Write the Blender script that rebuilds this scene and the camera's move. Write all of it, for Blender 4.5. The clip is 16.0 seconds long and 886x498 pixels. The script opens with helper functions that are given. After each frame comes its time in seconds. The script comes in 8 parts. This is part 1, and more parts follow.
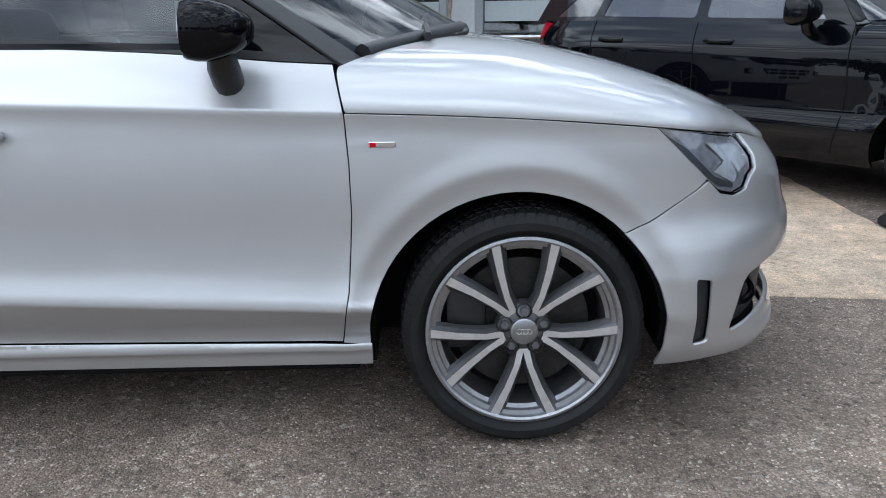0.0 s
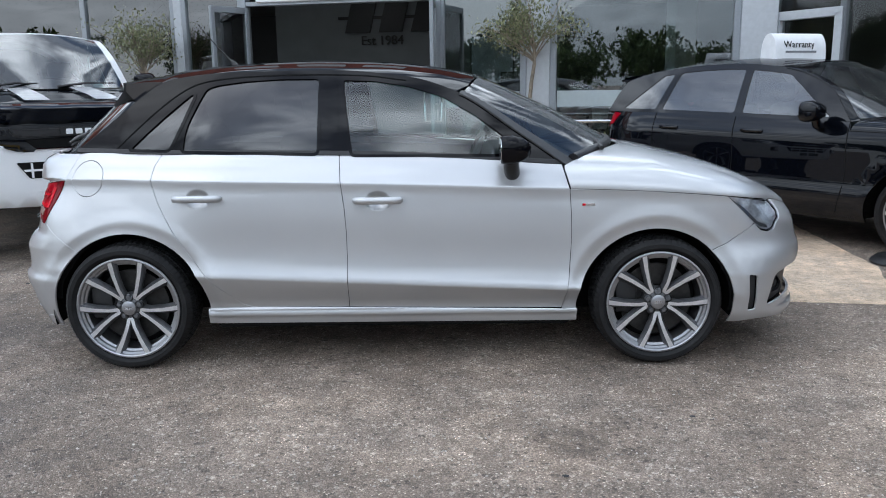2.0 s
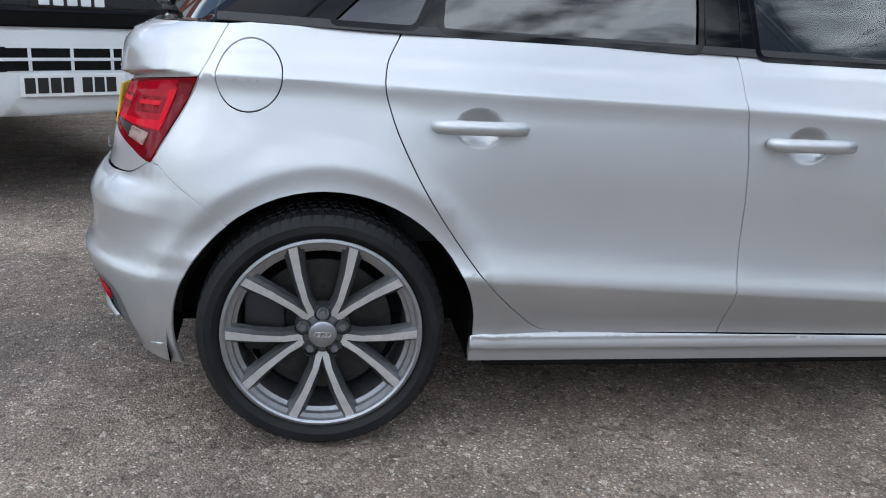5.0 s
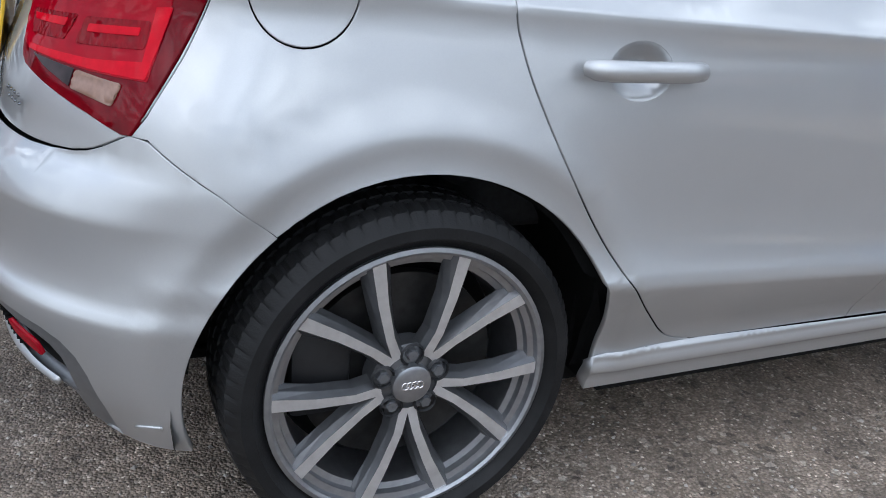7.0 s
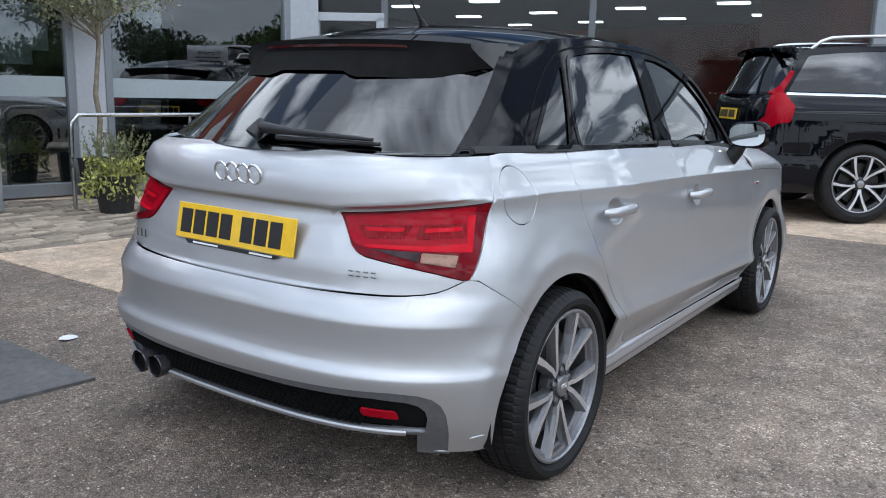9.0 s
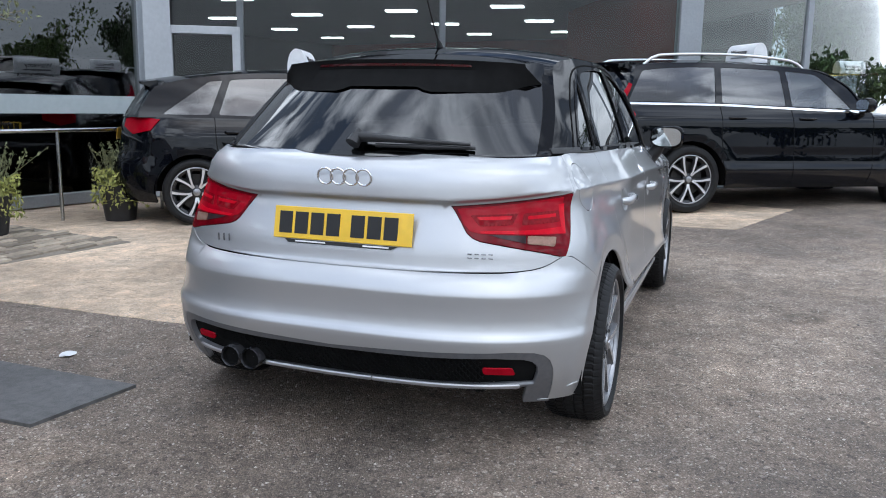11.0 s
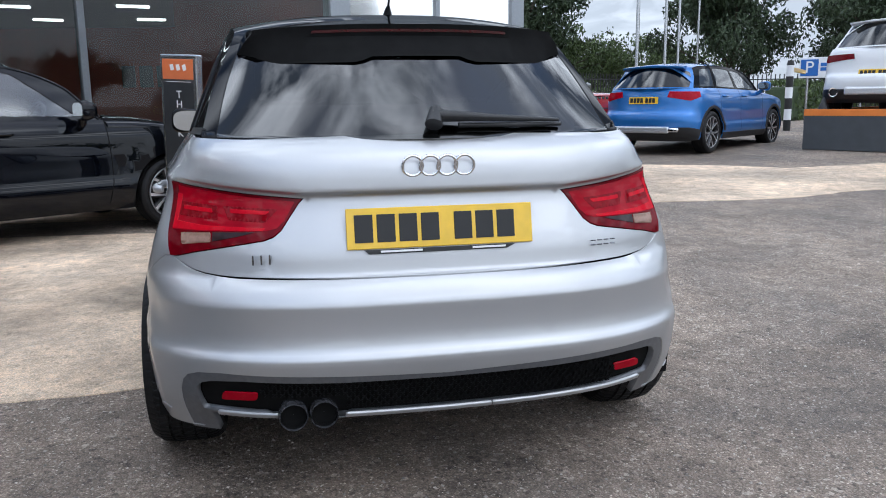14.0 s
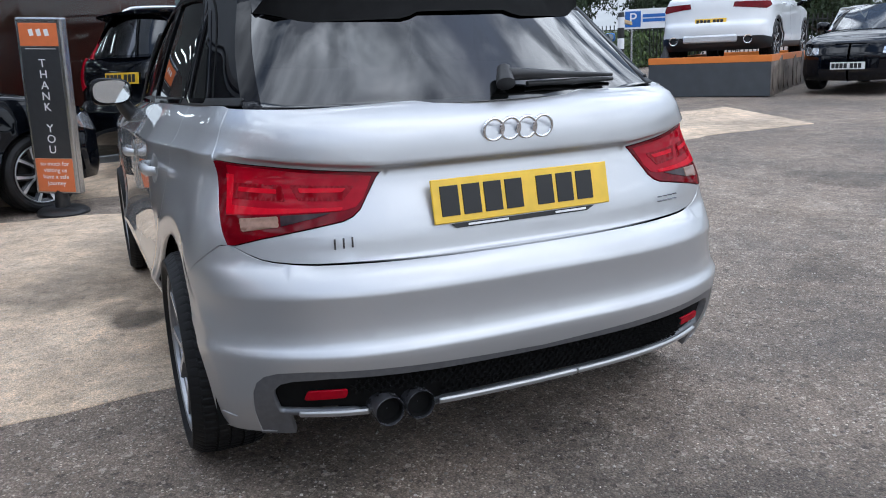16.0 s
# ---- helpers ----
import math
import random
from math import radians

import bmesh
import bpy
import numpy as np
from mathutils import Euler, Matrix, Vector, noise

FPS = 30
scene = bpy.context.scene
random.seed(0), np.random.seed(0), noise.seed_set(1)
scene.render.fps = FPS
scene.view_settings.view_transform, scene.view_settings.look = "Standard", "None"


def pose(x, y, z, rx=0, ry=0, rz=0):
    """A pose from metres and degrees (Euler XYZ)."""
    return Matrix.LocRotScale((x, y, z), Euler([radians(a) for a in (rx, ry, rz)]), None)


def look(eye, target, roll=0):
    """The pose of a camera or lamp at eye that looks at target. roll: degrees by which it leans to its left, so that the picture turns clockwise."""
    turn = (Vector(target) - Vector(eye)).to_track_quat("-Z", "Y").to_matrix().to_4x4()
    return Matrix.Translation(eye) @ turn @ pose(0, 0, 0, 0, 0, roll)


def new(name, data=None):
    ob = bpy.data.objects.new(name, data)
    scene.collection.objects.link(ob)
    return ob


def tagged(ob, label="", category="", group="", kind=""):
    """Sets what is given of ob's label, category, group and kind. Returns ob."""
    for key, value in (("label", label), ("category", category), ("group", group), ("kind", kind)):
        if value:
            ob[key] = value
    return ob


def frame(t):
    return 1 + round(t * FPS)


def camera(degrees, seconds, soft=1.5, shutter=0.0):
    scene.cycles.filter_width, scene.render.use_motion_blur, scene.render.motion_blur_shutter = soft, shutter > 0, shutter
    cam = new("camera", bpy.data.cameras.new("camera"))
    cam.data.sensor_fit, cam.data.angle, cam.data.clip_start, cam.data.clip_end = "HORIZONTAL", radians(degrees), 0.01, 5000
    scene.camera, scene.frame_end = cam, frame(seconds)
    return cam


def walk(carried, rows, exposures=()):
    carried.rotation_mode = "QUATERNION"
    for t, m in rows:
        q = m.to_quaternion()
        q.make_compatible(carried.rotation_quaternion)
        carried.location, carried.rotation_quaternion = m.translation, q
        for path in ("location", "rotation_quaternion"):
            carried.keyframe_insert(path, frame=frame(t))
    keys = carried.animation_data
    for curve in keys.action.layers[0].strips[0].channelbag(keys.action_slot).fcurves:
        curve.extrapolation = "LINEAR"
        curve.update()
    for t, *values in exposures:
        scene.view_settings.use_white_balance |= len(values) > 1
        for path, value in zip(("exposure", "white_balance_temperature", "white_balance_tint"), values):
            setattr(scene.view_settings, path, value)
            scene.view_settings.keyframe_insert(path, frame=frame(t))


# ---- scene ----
cam = camera(57.9, 16.0, 1.0)
PATH = [
    (0, (2.227, -2.654, 1.034), (2.276, -0.731, 0.485), -0.7),
    (0.5, (2.07, -3.12, 1.152), (2.121, -1.184, 0.653), -0.6),
    (1, (1.834, -3.639, 1.24), (1.853, -1.692, 0.779), -0.7),
    (1.5, (1.685, -4.119, 1.265), (1.678, -2.165, 0.837), -0.8),
    (2, (1.496, -4.44, 1.3), (1.483, -2.481, 0.901), -0.8),
    (2.5, (1.369, -4.546, 1.271), (1.371, -2.579, 0.908), -0.6),
    (3, (1.265, -4.41, 1.212), (1.299, -2.438, 0.883), -0.2),
    (3.5, (1.055, -4.07, 1.194), (1.106, -2.097, 0.872), -0.1),
    (4, (0.75, -3.713, 1.166), (0.8, -1.744, 0.82), -0.4),
    (4.5, (0.327, -3.278, 1.045), (0.531, -1.319, 0.695), -0.0),
    (4.7, (0.166, -3.006, 1.076), (0.414, -1.072, 0.63), 1.4),
    (6.8, (-0.352, -1.844, 0.904), (0.338, -0.131, 0.137), 5.9),
    (7, (-0.464, -1.857, 0.981), (0.348, -0.181, 0.252), 5.5),
    (7.5, (-0.866, -1.787, 1.034), (0.299, -0.27, 0.449), 4.6),
    (8, (-1.324, -1.81, 1.11), (0.063, -0.454, 0.622), 2.9),
    (8.5, (-1.764, -1.827, 1.162), (-0.239, -0.606, 0.734), 1.8),
    (9, (-2.145, -1.861, 1.189), (-0.535, -0.74, 0.799), 1.5),
    (11.3, (-3.021, -0.904, 1.172), (-1.121, -0.406, 0.798), 0.6),
    (11.5, (-3.036, -0.648, 1.199), (-1.11, -0.286, 0.801), 0.5),
    (12, (-2.968, -0.249, 1.181), (-1.011, -0.1, 0.794), -0.0),
    (12.5, (-2.841, -0.026, 1.142), (-0.878, -0.046, 0.761), -0.3),
    (13, (-2.763, 0.08, 1.109), (-0.804, -0.074, 0.736), -0.3),
    (13.5, (-2.722, 0.138, 1.107), (-0.775, -0.135, 0.739), -0.3),
    (14, (-2.699, 0.442, 1.104), (-0.774, 0.038, 0.741), -0.7),
    (14.5, (-2.662, 0.819, 1.114), (-0.77, 0.283, 0.748), -1.5),
    (15, (-2.595, 1.049, 1.137), (-0.744, 0.402, 0.748), -2.4),
    (15.5, (-2.58, 1.112, 1.162), (-0.765, 0.385, 0.737), -2.9),
    (16, (-2.354, 1.028, 1.121), (-0.577, 0.239, 0.65), -2.5),
]
walk(cam, [(t, look(eye, target, roll)) for t, eye, target, roll in PATH], [(0.0, 0.80, 5760, 6), (16.0, 0.79, 5750, 8)])

# ---- world, sun, exposure ----
SUN_AZ, SUN_EL = radians(-150), radians(52)
world = bpy.data.worlds.new("sky")
scene.world = world
world.use_nodes = True
wn, wl = world.node_tree.nodes, world.node_tree.links
wn.clear()
w_out = wn.new("ShaderNodeOutputWorld")
w_bg = wn.new("ShaderNodeBackground")
w_sky = wn.new("ShaderNodeTexSky")
w_sky.sky_type = "NISHITA"
w_sky.sun_disc = False
w_sky.sun_elevation = SUN_EL
w_sky.sun_rotation = radians(90) - SUN_AZ
w_sky.dust_density = 1.5
w_co = wn.new("ShaderNodeTexCoord")
w_sep = wn.new("ShaderNodeSeparateXYZ")
w_add = wn.new("ShaderNodeMath")
w_add.operation = "ADD"
w_add.inputs[1].default_value = 0.22
w_div = wn.new("ShaderNodeVectorMath")
w_div.operation = "DIVIDE"
w_comb = wn.new("ShaderNodeCombineXYZ")
w_noise = wn.new("ShaderNodeTexNoise")
w_noise.inputs["Scale"].default_value = 1.15
w_noise.inputs["Detail"].default_value = 7
w_noise.inputs["Roughness"].default_value = 0.58
w_ramp = wn.new("ShaderNodeValToRGB")
w_ramp.color_ramp.elements[0].position = 0.36
w_ramp.color_ramp.elements[1].position = 0.56
w_noise2 = wn.new("ShaderNodeTexNoise")
w_noise2.inputs["Scale"].default_value = 4.6
w_noise2.inputs["Detail"].default_value = 8
w_noise2.inputs["Distortion"].default_value = 0.5
w_cloud = wn.new("ShaderNodeValToRGB")
w_cloud.color_ramp.elements[0].position = 0.44
w_cloud.color_ramp.elements[0].color = (1.5, 1.7, 2.1, 1)
w_cloud.color_ramp.elements[1].position = 0.61
w_cloud.color_ramp.elements[1].color = (16.5, 16.6, 16.9, 1)
w_mix = wn.new("ShaderNodeMix")
w_mix.data_type = "RGBA"
w_bg.inputs["Strength"].default_value = 0.112
w_grad = wn.new("ShaderNodeMapRange")
w_grad.inputs["From Min"].default_value, w_grad.inputs["From Max"].default_value = 0.0, 0.7
w_grad.inputs["To Min"].default_value, w_grad.inputs["To Max"].default_value = 0.62, 1.12
w_scale = wn.new("ShaderNodeVectorMath")
w_scale.operation = "SCALE"
wl.new(w_co.outputs["Generated"], w_sep.inputs[0])
wl.new(w_sep.outputs["Z"], w_add.inputs[0])
for k in range(3):
    wl.new(w_add.outputs[0], w_comb.inputs[k])
wl.new(w_co.outputs["Generated"], w_div.inputs[0])
wl.new(w_comb.outputs[0], w_div.inputs[1])
wl.new(w_div.outputs[0], w_noise.inputs["Vector"])
wl.new(w_div.outputs[0], w_noise2.inputs["Vector"])
wl.new(w_noise.outputs["Fac"], w_ramp.inputs["Fac"])
wl.new(w_noise2.outputs["Fac"], w_cloud.inputs["Fac"])
wl.new(w_ramp.outputs["Color"], w_mix.inputs["Factor"])
wl.new(w_sky.outputs["Color"], w_mix.inputs["A"])
wl.new(w_cloud.outputs["Color"], w_mix.inputs["B"])
wl.new(w_sep.outputs["Z"], w_grad.inputs["Value"])
w_low = wn.new("ShaderNodeMapRange")
w_low.inputs["From Min"].default_value, w_low.inputs["From Max"].default_value = 0.10, 0.34
w_low.inputs["To Min"].default_value, w_low.inputs["To Max"].default_value = 0.88, 0.0
w_haze = wn.new("ShaderNodeMix")
w_haze.data_type = "RGBA"
w_haze.inputs["B"].default_value = (5.5, 5.75, 6.1, 1)
wl.new(w_sep.outputs["Z"], w_low.inputs["Value"])
wl.new(w_low.outputs["Result"], w_haze.inputs["Factor"])
wl.new(w_mix.outputs["Result"], w_haze.inputs["A"])
wl.new(w_haze.outputs["Result"], w_scale.inputs[0])
wl.new(w_grad.outputs["Result"], w_scale.inputs["Scale"])
wl.new(w_scale.outputs[0], w_bg.inputs["Color"])
wl.new(w_bg.outputs[0], w_out.inputs["Surface"])

sun_lamp = bpy.data.lights.new("sun", "SUN")
sun_lamp.energy = 0.6
sun_lamp.angle = radians(120)
sun_lamp.color = (1.0, 0.95, 0.88)
sun = new("sun", sun_lamp)
sun.matrix_basis = look((0, 0, 0), (-math.cos(SUN_AZ) * math.cos(SUN_EL), -math.sin(SUN_AZ) * math.cos(SUN_EL), -math.sin(SUN_EL)))


# ---- materials ----


def material(name, color, rough=0.5, metal=0.0, coat=0.0, var=0.15, scale=8.0, bump=0.0, bump_scale=60.0, detail=5.0, var2=0.0, scale2=1.2, spec=0.5, island=0.0, random_tone=0.0, rough_var=0.0, coat_rough=0.03):
    """A principled surface with grain and a coarser variation of its colour, in metres."""
    m = bpy.data.materials.new(name)
    m.use_nodes = True
    n, l = m.node_tree.nodes, m.node_tree.links
    b = n["Principled BSDF"]
    b.inputs["Roughness"].default_value = rough
    b.inputs["Metallic"].default_value = metal
    b.inputs["Coat Weight"].default_value = coat
    b.inputs["Coat Roughness"].default_value = coat_rough
    b.inputs["Specular IOR Level"].default_value = spec
    co = n.new("ShaderNodeTexCoord")
    fine = n.new("ShaderNodeTexNoise")
    fine.inputs["Scale"].default_value = scale
    fine.inputs["Detail"].default_value = detail
    l.new(co.outputs["Object"], fine.inputs["Vector"])
    value = n.new("ShaderNodeMapRange")
    value.inputs["From Min"].default_value, value.inputs["From Max"].default_value = 0.3, 0.7
    value.inputs["To Min"].default_value, value.inputs["To Max"].default_value = 1 - var, 1 + var
    l.new(fine.outputs["Fac"], value.inputs["Value"])
    last = value.outputs["Result"]
    if var2:
        coarse = n.new("ShaderNodeTexNoise")
        coarse.inputs["Scale"].default_value = scale2
        coarse.inputs["Detail"].default_value = 4
        l.new(co.outputs["Object"], coarse.inputs["Vector"])
        r2 = n.new("ShaderNodeMapRange")
        r2.inputs["From Min"].default_value, r2.inputs["From Max"].default_value = 0.35, 0.65
        r2.inputs["To Min"].default_value, r2.inputs["To Max"].default_value = 1 - var2, 1 + var2
        l.new(coarse.outputs["Fac"], r2.inputs["Value"])
        mul = n.new("ShaderNodeMath")
        mul.operation = "MULTIPLY"
        l.new(last, mul.inputs[0])
        l.new(r2.outputs["Result"], mul.inputs[1])
        last = mul.outputs[0]
    if random_tone or island:
        info = n.new("ShaderNodeObjectInfo") if random_tone else n.new("ShaderNodeNewGeometry")
        r3 = n.new("ShaderNodeMapRange")
        amount = random_tone or island
        r3.inputs["To Min"].default_value, r3.inputs["To Max"].default_value = 1 - amount, 1 + amount
        l.new(info.outputs["Random" if random_tone else "Random Per Island"], r3.inputs["Value"])
        mul = n.new("ShaderNodeMath")
        mul.operation = "MULTIPLY"
        l.new(last, mul.inputs[0])
        l.new(r3.outputs["Result"], mul.inputs[1])
        last = mul.outputs[0]
    scaled = n.new("ShaderNodeVectorMath")
    scaled.operation = "SCALE"
    scaled.inputs[0].default_value = color
    l.new(last, scaled.inputs["Scale"])
    l.new(scaled.outputs[0], b.inputs["Base Color"])
    if rough_var:
        rr = n.new("ShaderNodeMapRange")
        rr.inputs["To Min"].default_value, rr.inputs["To Max"].default_value = rough - rough_var, rough + rough_var
        l.new(fine.outputs["Fac"], rr.inputs["Value"])
        l.new(rr.outputs["Result"], b.inputs["Roughness"])
    if bump:
        grain = n.new("ShaderNodeTexNoise")
        grain.inputs["Scale"].default_value = bump_scale
        grain.inputs["Detail"].default_value = 4
        l.new(co.outputs["Object"], grain.inputs["Vector"])
        bp = n.new("ShaderNodeBump")
        bp.inputs["Strength"].default_value = bump
        bp.inputs["Distance"].default_value = 0.01
        l.new(grain.outputs["Fac"], bp.inputs["Height"])
        l.new(bp.outputs[0], b.inputs["Normal"])
    return m


def glass(name, tint, gloss=1.5, rough=0.0):
    """Tinted sheet glass: see-through in its tint, with a mirror that follows Fresnel."""
    m = bpy.data.materials.new(name)
    m.use_nodes = True
    n, l = m.node_tree.nodes, m.node_tree.links
    n.clear()
    out = n.new("ShaderNodeOutputMaterial")
    clear = n.new("ShaderNodeBsdfTransparent")
    clear.inputs["Color"].default_value = (*tint, 1)
    shine = n.new("ShaderNodeBsdfGlossy")
    shine.inputs["Roughness"].default_value = rough
    shine.inputs["Color"].default_value = (1, 1, 1, 1)
    fres = n.new("ShaderNodeFresnel")
    fres.inputs["IOR"].default_value = gloss
    mix = n.new("ShaderNodeMixShader")
    l.new(fres.outputs[0], mix.inputs[0])
    l.new(clear.outputs[0], mix.inputs[1])
    l.new(shine.outputs[0], mix.inputs[2])
    l.new(mix.outputs[0], out.inputs["Surface"])
    return m


def glow(name, color, strength):
    m = bpy.data.materials.new(name)
    m.use_nodes = True
    b = m.node_tree.nodes["Principled BSDF"]
    b.inputs["Base Color"].default_value = (*color, 1)
    b.inputs["Emission Color"].default_value = (*color, 1)
    b.inputs["Emission Strength"].default_value = strength
    return m


SILVER = material("silver_metallic_paint", (0.485, 0.49, 0.497), 0.44, 0.74, 1.0, 0.05, 900, var2=0.02, scale2=3, coat_rough=0.012)
BLACK_GLOSS = material("black_gloss_paint", (0.002, 0.002, 0.003), 0.4, 0.0, 0.4, 0.2, 40, spec=0.0, coat_rough=0.012)
BLACK_TRIM = material("black_plastic_trim", (0.012, 0.012, 0.013), 0.45, 0.0, 0.0, 0.2, 60, bump=0.1, bump_scale=500)
BLACK_MATT = material("black_underbody", (0.008, 0.008, 0.008), 0.9, 0, 0, 0.2, 20, spec=0.1)
GREY_TRIM = material("grey_satin_plastic", (0.15, 0.154, 0.163), 0.36, 0.5, 0.2, 0.1, 60)
RUBBER = material("tyre_rubber", (0.009, 0.009, 0.0095), 0.6, 0, 0, 0.25, 30, bump=0.12, bump_scale=300, var2=0.25, scale2=9, spec=0.28)
ALLOY = material("machined_alloy", (0.74, 0.745, 0.76), 0.36, 0.85, 0.15, 0.08, 60)
ALLOY_GREY = material("grey_painted_alloy", (0.14, 0.142, 0.148), 0.36, 0.7, 0.2, 0.1, 60)
ALLOY_DARK = material("black_painted_alloy", (0.02, 0.02, 0.022), 0.3, 0.3, 0.4, 0.1, 60)
ALLOY_LIP = material("satin_rim_lip", (0.36, 0.365, 0.38), 0.42, 0.9, 0.0, 0.1, 60)
ALLOY_BARREL = material("silver_wheel_barrel", (0.34, 0.345, 0.36), 0.34, 0.9, 0.1, 0.1, 60)
DISC = material("brake_disc_steel", (0.04, 0.039, 0.038), 0.45, 0.7, 0, 0.25, 50)
BADGE = material("dark_chrome_badge", (0.22, 0.225, 0.24), 0.15, 1.0, 0, 0.05, 60)
CHROME = material("chrome", (0.82, 0.83, 0.85), 0.08, 1.0, 0, 0.03, 30)
RED_LENS = material("red_lamp_lens", (0.31, 0.001, 0.010), 0.5, 0, 0.3, 0.12, 38, spec=0.0, coat_rough=0.02)
RED_DARK = material("dark_red_lamp_rim", (0.13, 0.0008, 0.005), 0.5, 0, 0.35, 0.25, 30, spec=0.0, coat_rough=0.02)
RED_BRIGHT = material("bright_red_reflector", (0.52, 0.0025, 0.014), 0.5, 0, 0.25, 0.12, 60, spec=0.0, coat_rough=0.03)
RED_CHAMBER = material("dark_lamp_chamber", (0.20, 0.001, 0.006), 0.5, 0, 0.3, 0.2, 60, spec=0.0, coat_rough=0.02)
LAMP_CLEAR = material("clear_lamp_lens", (0.24, 0.14, 0.10), 0.3, 0.2, 0.3, 0.12, 120, spec=0.2)
LAMP_BRIGHT = material("lamp_reflector_silver", (0.78, 0.80, 0.82), 0.25, 0.3, 0.4, 0.2, 40)
LAMP_SILVER = material("lamp_bowl_silver", (0.50, 0.505, 0.52), 0.28, 0.7, 0.2, 0.35, 40)
LAMP_GREY = material("lamp_inner_grey", (0.035, 0.02, 0.022), 0.3, 0.3, 0.25, 0.4, 30, spec=0.1)
MIRROR = material("silvered_mirror", (0.68, 0.72, 0.74), 0.03, 1.0, 0, 0.02, 5)
LAMP_DARK = material("lamp_housing", (0.05, 0.05, 0.055), 0.25, 0.3, 0.6, 0.3, 40)
GLASS_CLEAR = glass("side_window_glass", (0.62, 0.80, 0.77), 1.75)
GLASS_DARK = glass("privacy_glass", (0.035, 0.04, 0.045), 1.72)
GLASS_PARKED = glass("parked_car_glass", (0.56, 0.72, 0.70), 2.15)
GLASS_PARKED_DARK = glass("parked_car_privacy_glass", (0.06, 0.068, 0.072), 2.05)
GLASS_SCREEN = glass("windscreen_glass", (0.62, 0.68, 0.68), 1.55)
GLASS_SHOP = glass("showroom_glass", (0.6, 0.66, 0.66), 2.4)
GLASS_SHADE = glass("showroom_glass_shaded", (0.80, 0.84, 0.84), 1.36)
GLASS_CORNER = glass("corner_bay_glass", (0.80, 0.87, 0.85), 1.7)
GLASS_LAMP = glass("headlamp_cover", (0.85, 0.87, 0.9), 1.45)
PLATE_Y = material("yellow_plate", (0.80, 0.50, 0.012), 0.35, 0, 0.6, 0.08, 20)
PLATE_W = material("white_plate", (0.78, 0.78, 0.76), 0.35, 0, 0.6, 0.05, 20)
INK = material("black_ink", (0.012, 0.012, 0.012), 0.5, 0, 0, 0.1, 20)
SEAT = material("dark_seat_cloth", (0.03, 0.03, 0.032), 0.85, 0, 0, 0.25, 90)
DASH = material("dashboard_plastic", (0.02, 0.02, 0.021), 0.7, 0, 0, 0.2, 60)

# ---- building tools ----
from mathutils import geometry


def link(name, me, mat, parent=None, label=""):
    ob = new(name, me)
    if mat is not None:
        me.materials.append(mat)
    if parent is not None:
        ob.parent = parent
    if label:
        ob["label"] = label
    return ob


def part(name, bm, mat, parent, label="", smooth=None):
    me = bpy.data.meshes.new(name)
    bm.to_mesh(me)
    bm.free()
    if smooth:
        me.shade_smooth()
        me.set_sharp_from_angle(angle=radians(smooth))
    return link(name, me, mat, parent, label)


def thing(name, m, label, category, group=""):
    ob = new(name)
    ob.empty_display_size = 0.2
    ob.matrix_basis = m
    return tagged(ob, label, category, group)


def box(bm, size, m=None, bevel=0.0, seg=2):
    """A box of that size about the origin, moved by m, with rounded edges."""
    r = bmesh.ops.create_cube(bm, size=1.0, matrix=(m or Matrix()) @ Matrix.Diagonal((*size, 1)))
    if bevel:
        es = list({e for v in r["verts"] for e in v.link_edges})
        bmesh.ops.bevel(bm, geom=es, offset=bevel, segments=seg, affect="EDGES", profile=0.5)
    return bm


def cyl(bm, r1, r2, h, m=None, seg=24):
    """A frustum along z from the origin."""
    bmesh.ops.create_cone(bm, cap_ends=True, segments=seg, radius1=r1, radius2=r2, depth=h, matrix=(m or Matrix()) @ Matrix.Translation((0, 0, h / 2)))
    return bm


def tube(bm, pts, r, seg=8):
    """A round rod along points."""
    pts = [Vector(p) for p in pts]
    rings = []
    for k, p in enumerate(pts):
        d = (pts[min(k + 1, len(pts) - 1)] - pts[max(k - 1, 0)]).normalized()
        q = d.to_track_quat("Z", "Y").to_matrix()
        rad = r[k] if isinstance(r, (list, tuple)) else r
        rings.append([bm.verts.new(p + q @ Vector((rad * math.cos(a), rad * math.sin(a), 0))) for a in [2 * math.pi * j / seg for j in range(seg)]])
    for a, b in zip(rings, rings[1:]):
        for j in range(seg):
            bm.faces.new((a[j], a[(j + 1) % seg], b[(j + 1) % seg], b[j]))
    bm.faces.new(rings[0][::-1])
    bm.faces.new(rings[-1])
    return bm


def lathe(bm, profile, seg=48, m=None, close=False):
    """Turns a profile of (radius, height) about z."""
    m = m or Matrix()
    rings = [[bm.verts.new(m @ Vector((r * math.cos(a), r * math.sin(a), h))) for a in [2 * math.pi * j / seg for j in range(seg)]] for r, h in profile]
    pairs = list(zip(rings, rings[1:])) + ([(rings[-1], rings[0])] if close else [])
    for a, b in pairs:
        for j in range(seg):
            bm.faces.new((a[j], a[(j + 1) % seg], b[(j + 1) % seg], b[j]))
    return bm


def prism(bm, outline, h, m=None, z0=0.0):
    """An outline in x, y drawn up along z."""
    m = m or Matrix()
    lo = [bm.verts.new(m @ Vector((x, y, z0))) for x, y in outline]
    hi = [bm.verts.new(m @ Vector((x, y, z0 + h))) for x, y in outline]
    n = len(outline)
    bm.faces.new(lo[::-1])
    bm.faces.new(hi)
    for k in range(n):
        bm.faces.new((lo[k], lo[(k + 1) % n], hi[(k + 1) % n], hi[k]))
    return bm


